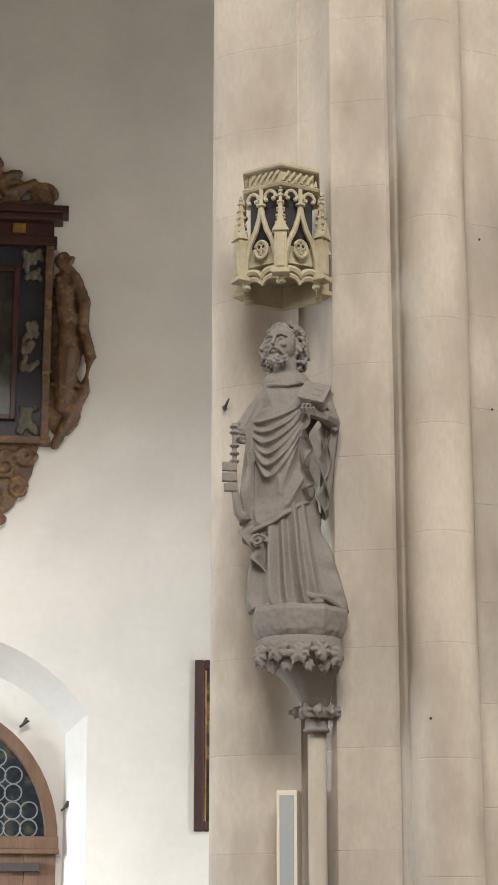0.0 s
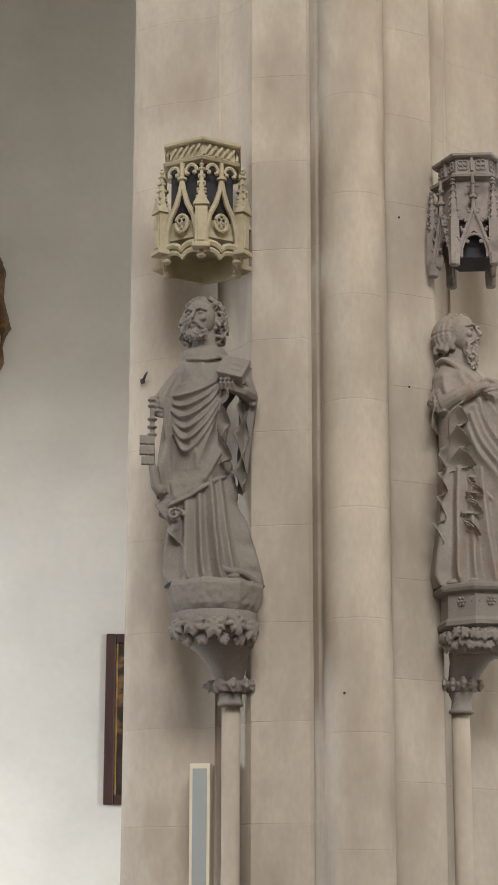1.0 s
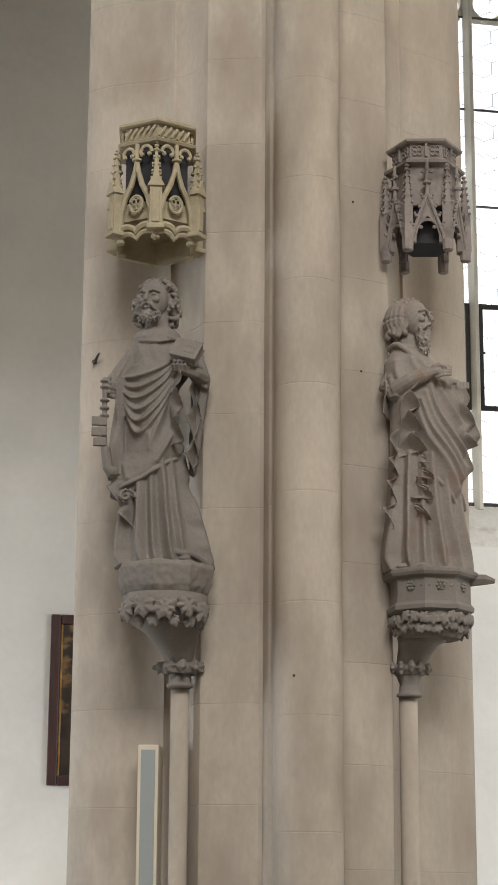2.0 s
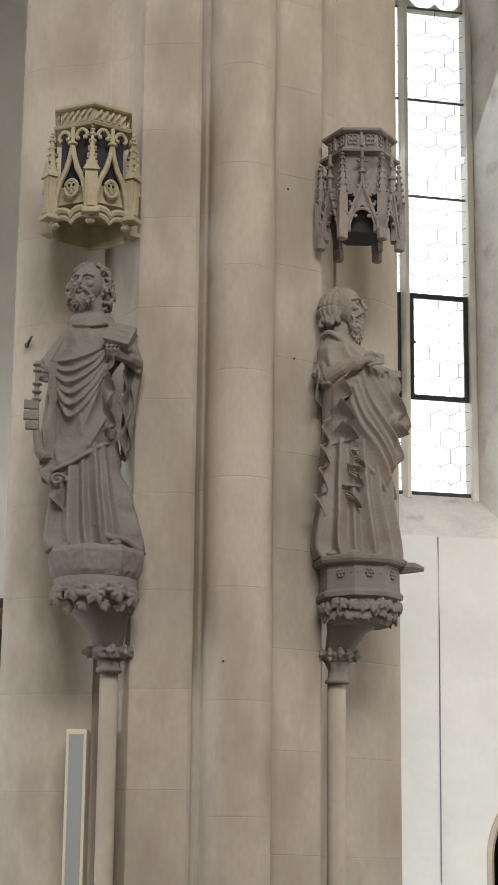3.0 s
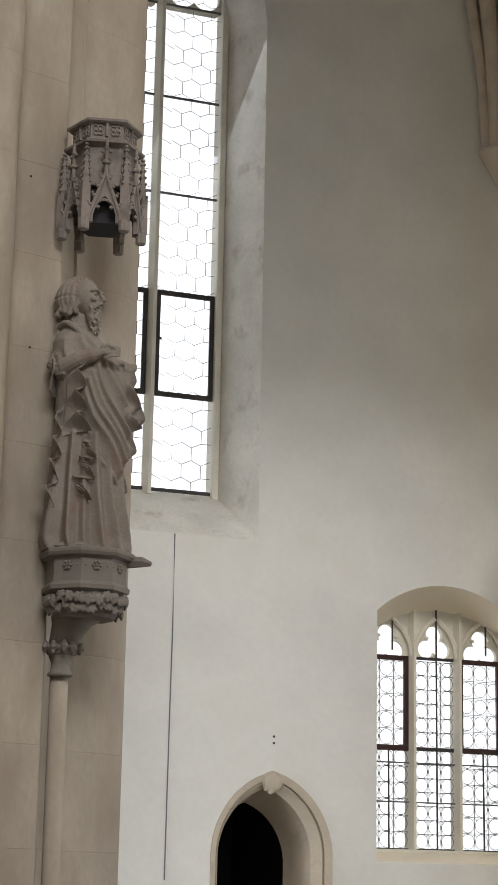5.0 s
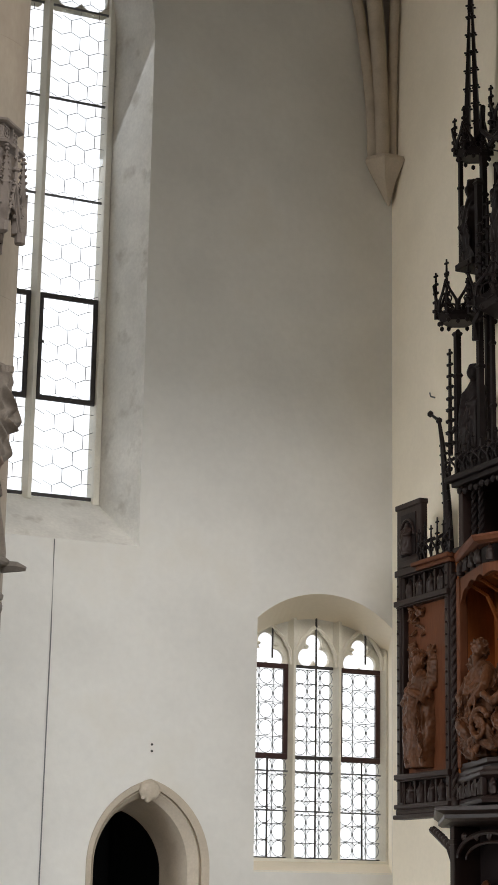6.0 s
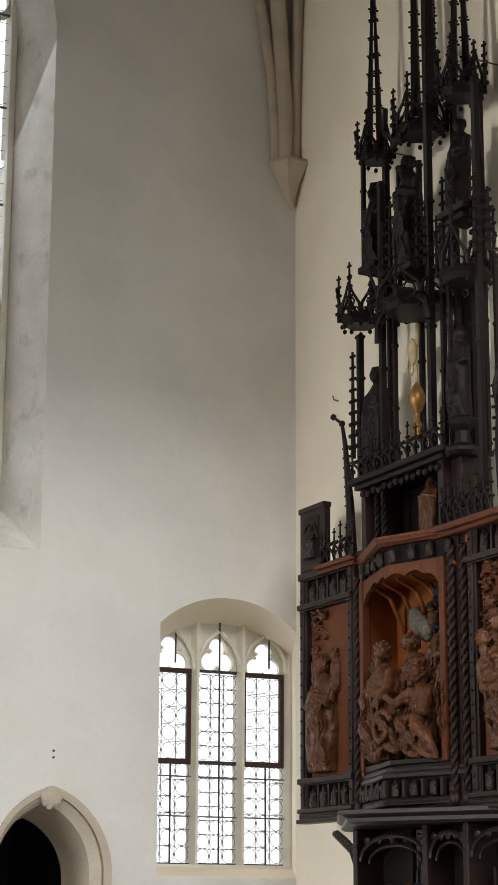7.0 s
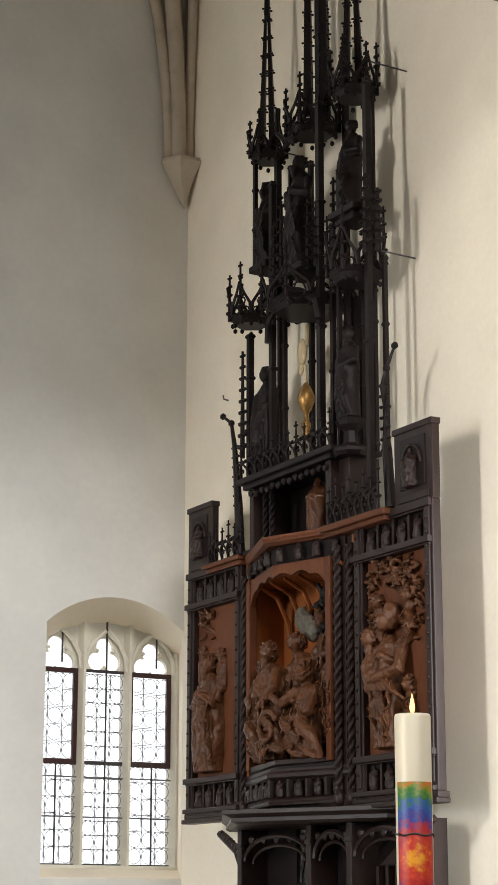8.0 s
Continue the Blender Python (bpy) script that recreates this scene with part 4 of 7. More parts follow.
        edge = [(x * s / 2, 0.004, 0.175 + 0.035 * math.sqrt(abs(math.sin(math.pi * (x + 1))) + 0.001)) for x in (i / 8 - 1 for i in range(17))]
        tube(bm, edge, 0.017, 6)
        tube(bm, [(x, 0.012, z - 0.035) for x, y, z in edge], 0.014, 6)
        part("lower_edge", moved(mend(bm), m), CANOPY_A, root)
    for k in (4, 5, 0, 1, 2):
        a = turn + 2 * math.pi * k / 6
        x, y = (R + 0.008) * math.cos(a), (R + 0.008) * math.sin(a)
        mm = Matrix.Translation((x, y, 0)) @ Matrix.Rotation(a + math.pi / 2, 4, "Z")
        bm = B()
        box(bm, -0.032, 0.032, -0.022, 0.03, 0.19, 0.40, bevel=0.004)
        box(bm, -0.020, 0.020, -0.030, 0.0, 0.20, 0.38, bevel=0.004)
        box(bm, -0.046, 0.046, -0.036, 0.03, 0.165, 0.19, bevel=0.006)
        loft(bm, [[(-0.044, -0.034, 0.395), (0.044, -0.034, 0.395), (0.044, 0.02, 0.395), (-0.044, 0.02, 0.395)], [(-0.003, -0.03, 0.475), (0.003, -0.03, 0.475), (0.003, 0.02, 0.475), (-0.003, 0.02, 0.475)]])
        crocketed(bm, 0, 0, 0.42, 0.64, 0.027, 5)
        part("buttress", moved(mend(bm), mm), CANOPY_A, root)
        bm = B()
        lathe(bm, [(0.010, 0.125), (0.022, 0.132), (0.026, 0.142), (0.018, 0.152), (0.020, 0.17)], 10, x * 0.86, y * 0.86)
        part("pendant", mend(bm), CANOPY_A, root)


def gothic_canopy_gables():
    """Canopy with steep gables; a face looks outwards."""
    turn = radians(-120 - 12)
    root = empty("canopy", pose(2.525, 9.25, 4.82), "dark grey stone canopy with steep crocketed gables", "canopy", "canopies on the pier")
    root.scale = (0.86, 0.86, 1)
    R = 0.245
    for nm, prof in (("lower_moulding", [(0.20, 0.635), (0.252, 0.648), (0.256, 0.662), (0.23, 0.674)]), ("upper_moulding", [(0.225, 0.765), (0.24, 0.772), (0.242, 0.784), (0.22, 0.792)]),
                     ("base_band", [(0.205, 0.66), (0.205, 0.69)]), ("body", [(0.19, 0.42), (0.20, 0.64)])):
        bm = B()
        hex_ring(bm, prof, turn)
        part(nm, mend(bm), CANOPY_B, root)
    # solid dark prism whose colour holds the shade under the gables
    bm = B()
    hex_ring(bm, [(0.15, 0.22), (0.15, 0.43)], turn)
    part("hollow", mend(bm), DARK, root, "dark solid core, shade of the hollow in its colour")
    bm = B()
    hex_ring(bm, [(0.198, 0.675), (0.198, 0.77)], turn)
    part("parapet", mend(bm), CANOPY_B, root)
    for k in (4, 5, 0, 1, 2):
        m = on_face(k, R, turn)
        # parapet tracery
        bm = B()
        for e in (-1, 1):
            for q in range(4):
                a = math.pi / 4 + q * math.pi / 2
                lobe = [(e * 0.055 + 0.020 * math.cos(a) + 0.015 * math.cos(t), 0.035, 0.727 + 0.018 * math.sin(a) + 0.014 * math.sin(t)) for t in (2 * math.pi * i / 8 for i in range(9))]
                tube(bm, lobe, 0.0055, 5)
        box(bm, -0.008, 0.008, 0.02, 0.045, 0.69, 0.77)
        tagged(part("parapet_tracery", moved(mend(bm), m), CANOPY_B, root), kind="stuff")
        # steep gable over a cusped arch
        bm = B()
        for e in (-1, 1):
            for off, r in ((0.0, 0.011), (0.018, 0.007)):
                tube(bm, [(e * (0.108 - off), -0.012 + off * 0.6, 0.205), (0, -0.012 + off * 0.6, 0.475 - off * 2)], r, 6)
            for i in range(5):
                f = (i + 0.7) / 5.4
                p = (e * 0.118 * (1 - f) + e * 0.010, -0.016, 0.205 + 0.275 * f)
                ball(bm, p, (0.015, 0.013, 0.012), 1)
                ball(bm, (p[0] + e * 0.010, -0.022, p[2] + 0.012), (0.009,) * 3, 1)
        tube(bm, [(0, -0.01, 0.46), (0, -0.01, 0.66)], [0.013, 0.010], 8)
        lathe(bm, [(0.011, 0.515), (0.026, 0.523), (0.026, 0.535), (0.011, 0.545)], 10, 0, -0.01)
        for e in (-1, 0, 1):
            ball(bm, (e * 0.026, -0.016, 0.59 + (0.018 if e == 0 else 0)), (0.015, 0.012, 0.012), 1)
        part("gable", moved(mend(bm), m), CANOPY_B, root)
        bm = B()
        rows = [(-0.115, 0.20), (-0.070, 0.20), (-0.068, 0.27), (-0.045, 0.315), (0.0, 0.345), (0.045, 0.315), (0.068, 0.27), (0.070, 0.20), (0.115, 0.20), (0.0, 0.475)]
        prism(bm, rows, 0.0, 0.03)
        part("gable_field", moved(mend(bm), m), CANOPY_B, root)
        bm = B()
        tube(bm, [(x, 0.0, z) for x, z in arc(0, 0.255, 0.07, 0, 180, 10)], 0.008, 6)
        for e in (-1, 1):
            ball(bm, (e * 0.042, 0.004, 0.285), (0.016, 0.01, 0.012), 1)
        part("cusped_arch", moved(mend(bm), m), CANOPY_B, root)
    for k in (4, 5, 0, 1, 2, 3):
        a = turn + 2 * math.pi * k / 6
        x, y = R * math.cos(a), R * math.sin(a)
        bm = B()
        loft(bm, [ngon(8, 0.026, 0.150, x, y), ngon(8, 0.034, 0.156, x, y), ngon(8, 0.036, 0.215, x, y)])
        loft(bm, [ngon(4, 0.040, 0.21, x, y, a), ngon(4, 0.036, 0.42, x, y, a)])
        crocketed(bm, x, y, 0.40, 0.65, 0.030, 6)
        part("corner_post", mend(bm), CANOPY_B, root)


gothic_canopy_ogee()
gothic_canopy_gables()

# ---- windows ----


def pane_mesh(name, outline, thick=0.004):
    bm = B()
    prism(bm, outline, 0, thick)
    mend(bm)
    me = bpy.data.meshes.new(name)
    bm.to_mesh(me)
    bm.free()
    me.materials.append(GLASS)
    return me


def set_pane(me, parent, x, y, z, tilt):
    ob = new("pane", me)
    ob.parent = parent
    ob.location = (x, y, z)
    ob.rotation_euler = tilt
    ob.visible_shadow = False


def holed_plate(bm, hole, x0, x1, z0, z1, y0, y1, n=48):
    """A slab with a hole that is a star-shaped outline radius(angle) about (cx, cz)."""
    cx, cz, rad = hole
    inner, outer = [], []
    for i in range(n):
        a = 2 * math.pi * i / n
        c, s = math.cos(a), math.sin(a)
        r = rad(a)
        inner.append((cx + r * c, cz + r * s))
        k = min((x1 - cx) / c if c > 1e-6 else ((x0 - cx) / c if c < -1e-6 else 1e9), (z1 - cz) / s if s > 1e-6 else ((z0 - cz) / s if s < -1e-6 else 1e9))
        outer.append((cx + k * c, cz + k * s))
    rings = [[(x, y0, z) for x, z in outer], [(x, y0, z) for x, z in inner], [(x, y1, z) for x, z in inner], [(x, y1, z) for x, z in outer]]
    loft(bm, rings, caps=False)
    return bm


def trefoil(r, d):
    """Outline of three lobes of radius r at distance d from the middle."""
    def rad(a):
        best = r * 0.6
        for k in (90, 210, 330):
            t = a - radians(k)
            disc = r * r - (d * math.sin(t)) ** 2
            if disc > 0:
                best = max(best, d * math.cos(t) + math.sqrt(disc))
        return best
    return rad


WY = 17.16


def tall_window():
    root = empty("window_1", pose(0, 0, 0), "tall two-light stone window with honeycomb leaded glass", "window")
    tagged(root, kind="structure")
    X0, XM0, XM1, X1 = 4.60, 5.196, 5.297, 5.895
    for nm, a, b in (("jamb", 4.52, 4.60), ("jamb", 5.895, 5.965)):
        bm = B()
        loft(bm, [[(a, WY - 0.03, z), ((a + b) / 2 - 0.03, WY - 0.07, z), ((a + b) / 2 + 0.03, WY - 0.07, z), (b, WY - 0.02, z), (b, WY + 0.12, z), (a, WY + 0.12, z)] for z in (5.36, 11.6)])
        part(nm, mend(bm), TRACERY, root)
    bm = B()
    m = (XM0 + XM1) / 2
    loft(bm, [[(XM0, WY, z), (m - 0.018, WY - 0.10, z), (m + 0.018, WY - 0.10, z), (XM1, WY, z), (m + 0.02, WY + 0.12, z), (m - 0.02, WY + 0.12, z)] for z in (5.36, 11.6)])
    part("mullion", mend(bm), TRACERY, root)
    bm = boxes([(4.52, 5.965, WY - 0.02, WY + 0.12, 5.34, 5.40)], 0.008)
    part("window_sill", bm, TRACERY, root)
    for a, b in ((X0, XM0), (XM1, X1)):
        c, h = (a + b) / 2, (b - a) / 2
        bm = B()
        holed_plate(bm, (c, 10.78, trefoil(h * 0.52, h * 0.50)), a, b, 10.52, 11.6, WY, WY + 0.08)
        part("tracery_head", mend(bm), TRACERY, root)
        # saddle bars and the opening casement
        for z in (5.425, 8.48, 9.525, 10.545):
            part("saddle_bar", boxes([(a - 0.01, b + 0.01, WY - 0.005, WY + 0.012, z - 0.012, z + 0.012)], 0.003), LEAD, root)
        part("bottom_bar", boxes([(a - 0.01, b + 0.02, WY - 0.015, WY + 0.012, 5.405, 5.44)], 0.004), IRON, root)
        cas = part("casement", boxes([(a, b, WY - 0.02, WY + 0.01, 6.36, 6.41), (a, b, WY - 0.02, WY + 0.01, 7.40, 7.45), (a, a + 0.035, WY - 0.02, WY + 0.01, 6.41, 7.40),
                                      (b - 0.045, b, WY - 0.02, WY + 0.01, 6.41, 7.40)], 0.003), IRON, root, "dark iron opening frame")
        part("catch", boxes([(a - 0.02, a + 0.05, WY - 0.035, WY - 0.02, 6.93, 6.955)], 0.004), IRON, cas)
        # honeycomb panes and their cames
        cols, w = 3, (b - a) / 3
        rise = 0.178
        hexo = [(-w / 2, -rise * 0.36), (0, -rise * 0.62), (w / 2, -rise * 0.36), (w / 2, rise * 0.36), (0, rise * 0.62), (-w / 2, rise * 0.36)]
        me = pane_mesh("pane", [(x * 0.985, z * 0.985) for x, z in hexo])
        cb = B()
        rnd = random.Random(int(a * 100))
        row = 0
        z = 5.46
        while z < 11.0:
            off = (w / 2 if row % 2 else 0)
            for cidx in range(cols - (row % 2)):
                x = a + w / 2 + cidx * w + off
                if z < 10.9:
                    set_pane(me, root, x, WY + 0.002, z, (rnd.uniform(-0.012, 0.012), 0, rnd.uniform(-0.012, 0.012)))
                for (p, q) in ((0, 1), (1, 2), (2, 3)):
                    if p == 2 and cidx == cols - 1:
                        continue
                    tube(cb, [(x + hexo[p][0], WY + 0.002, z + hexo[p][1]), (x + hexo[q][0], WY + 0.002, z + hexo[q][1])], 0.0033, 4)
            if row % 2:
                for e in (a + w / 4, b - w / 4):
                    tube(cb, [(e - w / 4, WY + 0.002, z - rise * 0.36), (e + w / 4, WY + 0.002, z - rise * 0.62 if e < c else z - rise * 0.36)], 0.0033, 4)
            z += rise * 0.98
            row += 1
        tagged(part("cames", cb, LEAD, root), kind="stuff")


tall_window()


def niche_window():
    root = empty("window_2", pose(0, 0, 0), "three-light stone window with leaded bottle-glass roundels in a niche", "window")
    tagged(root, kind="structure")
    Y = 17.08
    lights = ((7.53, 7.995), (8.07, 8.495), (8.57, 9.02))
    for a, b in ((7.46, 7.53), (7.995, 8.07), (8.495, 8.57), (9.02, 9.10)):
        m = (a + b) / 2
        bm = B()
        loft(bm, [[(a, Y, z), (m - 0.014, Y - 0.09, z), (m + 0.014, Y - 0.09, z), (b, Y, z), (b, Y + 0.08, z), (a, Y + 0.08, z)] for z in (2.05, 4.62)])
        part("mullion", mend(bm), TRACERY, root)
    part("window_sill", boxes([(7.40, 9.12, Y - 0.12, Y + 0.1, 2.0, 2.07), (7.40, 9.0, NY + 0.004, Y - 0.1, 1.90, 1.945)], 0.008), TRACERY, root, "pale stone sill")
    for a, b in lights:
        c, h = (a + b) / 2, (b - a) / 2
        bm = B()
        holed_plate(bm, (c, 4.055 + (0.03 if 8.0 < c < 8.5 else 0), trefoil(h * 0.42, h * 0.46)), a, b, 3.955, 4.62, Y, Y + 0.05)
        part("tracery_head", mend(bm), TRACERY, root)
        bm = B()
        for e in (-1, 1):
            tube(bm, [(c + e * h * 1.08, Y - 0.04, 3.95), (c + e * h * 1.0, Y - 0.045, 4.08), (c + e * h * 0.66, Y - 0.045, 4.22), (c + e * h * 0.05, Y - 0.045, 4.34)], 0.024, 6)
            ball(bm, (c + e * h * 0.42, Y - 0.01, 4.145), (0.03, 0.02, 0.022), 1)
        part("arch_mould", mend(bm), TRACERY, root)
        side = c < 8.0 or c > 8.5
        if side:
            part("casement", boxes([(a, b, Y - 0.02, Y + 0.015, 3.905, 3.955), (a, b, Y - 0.02, Y + 0.015, 3.02, 3.075), (a, a + 0.028, Y - 0.02, Y + 0.015, 3.075, 3.905),
                                    (b - 0.05, b, Y - 0.02, Y + 0.015, 3.075, 3.905)], 0.004), FRAMEWOOD, root, "dark iron opening frame")
        else:
            part("transom_bar", boxes([(a, b, Y - 0.01, Y + 0.012, 3.925, 3.955), (a, b, Y - 0.01, Y + 0.012, 3.03, 3.065)], 0.003), IRON, root)
        for z in (2.525, 2.905):
            part("saddle_bar", boxes([(a - 0.03, b + 0.03, Y - 0.02, Y - 0.005, z - 0.008, z + 0.008)], 0.002), LEAD, root)
        part("bottom_bar", boxes([(a, b, Y - 0.012, Y + 0.012, 2.065, 2.085)], 0.002), IRON, root)
        bm = B()
        tube(bm, [(c + 0.005, Y - 0.05, 2.07), (c, Y - 0.05, 3.04 if side else 4.48)], 0.010, 6)
        if side:
            tube(bm, [(c + 0.04, Y - 0.05, 4.0), (c + 0.04, Y - 0.05, 4.40)], 0.010, 6)
        part("upright_bar", mend(bm), IRON, root)
        # roundels
        cols = 3
        w = (b - a) / cols
        rr = w * 0.46
        me = pane_mesh("pane", [(rr * math.cos(t), rr * 1.05 * math.sin(t)) for t in (2 * math.pi * i / 14 for i in range(14))])
        cb = B()
        rnd = random.Random(int(a * 50))
        for zlo, zhi in ((2.085, 3.03), (3.07, 3.91)):
            rows = round((zhi - zlo) / (w * 1.02))
            for i in range(rows):
                z = zlo + (i + 0.5) * (zhi - zlo) / rows
                for k in range(cols):
                    x = a + (k + 0.5) * w
                    set_pane(me, root, x, Y, z, (rnd.uniform(-0.03, 0.03), 0, rnd.uniform(-0.03, 0.03)))
                    tube(cb, [(x + rr * math.cos(t), Y, z + rr * 1.05 * math.sin(t)) for t in (2 * math.pi * j / 12 for j in range(13))], 0.0040, 4)
                    for e in (-1, 1):
                        tube(cb, [(x + e * w * 0.5, Y, z + w * 0.5), (x + e * rr * 0.74, Y, z + rr * 0.74)], 0.0034, 4)
                tube(cb, [(a, Y, z + (zhi - zlo) / rows / 2), (b, Y, z + (zhi - zlo) / rows / 2)], 0.0034, 4)
            for k in range(1, cols):
                tube(cb, [(a + k * w, Y, zlo), (a + k * w, Y, zhi)], 0.0042, 4)
        tagged(part("cames", cb, LEAD, root), kind="stuff")


niche_window()

# ---- pointed doorway in the north wall ----


def arch_path(cx, half, spring, apex, n=14):
    f = pointed(cx, half, spring, apex)
    up = [(cx - half + half * (1 - math.cos(math.pi / 2 * i / n)), 0) for i in range(n + 1)]
    left = [(x, f(x)) for x, _ in up]
    right = [(2 * cx - x, z) for x, z in left[::-1]][1:]
    return [(cx - half, 0.0)] + left + right + [(cx + half, 0.0)]


def doorway():
    root = empty("doorway", pose(0, 0, 0), "pointed sandstone doorway with a carved keystone, open onto darkness", "doorway")
    tagged(root, kind="structure")
    outer = arch_path(6.353, 0.595, 1.95, 2.73)
    mid = arch_path(6.335, 0.535, 1.95, 2.665)
    roll = arch_path(6.33, 0.515, 1.95, 2.64)
    inner = arch_path(6.30, 0.455, 1.95, 2.575)
    back = arch_path(6.26, 0.40, 1.9, 2.46)
    bm = B()
    ys = ((outer, NY + 0.02), (outer, NY - 0.022), (mid, NY - 0.022), (mid, NY + 0.015), (roll, NY - 0.012), (inner, NY + 0.05))
    for (p, y0), (q, y1) in zip(ys, ys[1:]):
        va, vb = [bm.verts.new((x, y0, z)) for x, z in p], [bm.verts.new((x, y1, z)) for x, z in q]
        for i in range(len(va) - 1):
            bm.faces.new((va[i], va[i + 1], vb[i + 1], vb[i]))
    part("arch_moulding", mend(bm), JAMB, root, "worn chamfered stone arch")
    bm = B()
    va, vb = [bm.verts.new((x, NY + 0.05, z)) for x, z in inner], [bm.verts.new((x, NY + 0.5, z)) for x, z in back]
    for i in range(len(va) - 1):
        bm.faces.new((va[i], va[i + 1], vb[i + 1], vb[i]))
    part("door_reveal", mend(bm), JAMB, root, "splayed stone reveal")
    # box with near-black walls; the passage's darkness is in their colour
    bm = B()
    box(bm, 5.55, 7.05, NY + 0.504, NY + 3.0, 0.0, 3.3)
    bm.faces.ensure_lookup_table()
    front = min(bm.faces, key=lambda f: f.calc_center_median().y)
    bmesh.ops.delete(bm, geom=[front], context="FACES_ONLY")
    part("passage", bm, DARK, root, "passage behind the doorway, its darkness put into near-black walls")
    bm = B()
    rnd = random.Random(3)
    ball(bm, (6.335, NY - 0.03, 2.625), (0.105, 0.07, 0.105), 2)
    for i in range(16):
        a, r = rnd.uniform(0, 6.28), rnd.uniform(0.02, 0.105)
        ball(bm, (6.335 + r * math.cos(a), NY - 0.08 + 0.4 * r, 2.625 + r * math.sin(a)), (0.026, 0.03, 0.022), 1)
    ks = carved("keystone", bm, JAMB, 0.008, 1, 0.004, 0.03)
    ks.parent = root
    tagged(ks, "knobby carved keystone")


doorway()

# ---- west door in its deep arch ----


def west_door():
    root = empty("door_1", pose(0, 0, 0), "brown wooden arched door with a bottle-glass fanlight in a white arch", "door")
    tagged(root, kind="structure")
    cx = -1.14
    f = segment(cx, 1.15, 3.50, 0.62)
    half = 1.11
    path = [(cx + half * math.cos(t), 2.55 + 1.22 * math.sin(t)) for t in (math.pi * i / 28 for i in range(29))][::-1]
    DY = 16.86
    bm = B()
    prism(bm, [(cx - 1.3, 0.0), (cx - 1.3, 4.6), (cx + 1.3, 4.6), (cx + 1.3, 0.0)], 16.90, 17.2)
    part("door_wall", mend(bm), PLASTER, root)
    bm = B()
    swept(bm, path, [(0.0, DY + 0.03), (0.0, DY - 0.05), (-0.10, DY - 0.05), (-0.115, DY - 0.02), (-0.115, DY + 0.03)])
    part("arch_frame", mend(bm), DOORWOOD, root)
    part("door_rail", boxes([(cx - 1.12, cx + 1.115, DY - 0.08, DY + 0.03, 2.50, 2.61), (cx - 1.13, cx + 1.125, DY - 0.10, DY, 2.46, 2.50)], 0.01), DOORWOOD, root)
    part("lock_box", boxes([(cx + 0.62, cx + 0.96, DY - 0.10, DY - 0.02, 2.31, 2.385)], 0.006), IRON, root, "dark iron fitting")
    for i in range(8):
        x0 = cx - 1.10 + i * 0.275
        part("plank", boxes([(x0, x0 + 0.271, DY - 0.03, DY + 0.03, 0.0, 2.46)], 0.006), DOORWOOD, root)
    bm = B()
    prism(bm, [(x * 0.9 + cx * 0.1, 2.6 + (z - 2.6) * 0.91) for x, z in path], DY + 0.0, DY + 0.01)
    part("glazing", mend(bm), BLUEGLASS, root, "dark blue-green fanlight glass")
    cb = B()
    r = 0.075
    n = 0
    me = None
    for i in range(-8, 9):
        for j in range(0, 9):
            x = cx + i * 0.142
            z = 2.68 + j * 0.152
            if ((x - cx) / (half - 0.18)) ** 2 + ((z - 2.55) / 1.06) ** 2 < 1:
                ring = [(x + r * math.cos(t), DY - 0.01, z + r * math.sin(t)) for t in (2 * math.pi * k / 16 for k in range(17))]
                tube(cb, ring, 0.007, 5)
    part("cames", cb, CAME_WHITE, root, "pale lead rings")
    for x, z in ((0.02, 2.86), (-0.36, 3.58)):
        bm = B()
        tube(bm, [(x, DY + 0.03, z), (x, DY - 0.05, z), (x + 0.03, DY - 0.07, z + 0.05)], 0.012, 6)
        tube(bm, [(x - 0.03, DY - 0.05, z - 0.03), (x + 0.05, DY - 0.05, z + 0.03)], 0.012, 6)
        part("hinge_hook", mend(bm), IRON, root)


DOORWOOD = material("brown_door_wood", (0.15, 0.085, 0.052), 0.6, grain=30, grain_amt=0.15, blotch=3, blotch_amt=0.2, bump=0.2, bump_scale=40, stretch=(3, 3, 0.3))
BLUEGLASS = material("dark_roundel_glass", (0.010, 0.018, 0.028), 0.35, spec=0.2, grain=20, grain_amt=0.5, blotch=9, blotch_amt=0.6, bump=0.3, bump_scale=20, accent=(0.07, 0.06, 0.04), accent_lo=0.5, accent_hi=0.65, accent_scale=9)
CAME_WHITE = material("pale_lead_ring", (0.20, 0.22, 0.235), 0.5, bump=0.05)
west_door()

# ---- painted memorial on the wall ----
EPI_BLUE = material("blue_black_paint", (0.018, 0.021, 0.032), 0.45, grain=30, grain_amt=0.2, blotch=5, blotch_amt=0.3, bump=0.1)
EPI_BROWN = material("bronzed_carving", (0.13, 0.075, 0.042), 0.55, grain=40, grain_amt=0.2, blotch=7, blotch_amt=0.35, bump=0.3, accent=(0.26, 0.15, 0.05), accent_lo=0.56, accent_hi=0.68, accent_scale=12)
EPI_PAINT = material("darkened_painting", (0.035, 0.028, 0.026), 0.3, grain=10, grain_amt=0.3, blotch=3, blotch_amt=0.5, bump=0.05, accent=(0.05, 0.09, 0.06), accent_lo=0.5, accent_hi=0.62, accent_scale=2.2)
EPI_GREY = material("grey_ornament", (0.12, 0.105, 0.08), 0.6, grain=50, grain_amt=0.2, blotch=9, blotch_amt=0.3, bump=0.3)


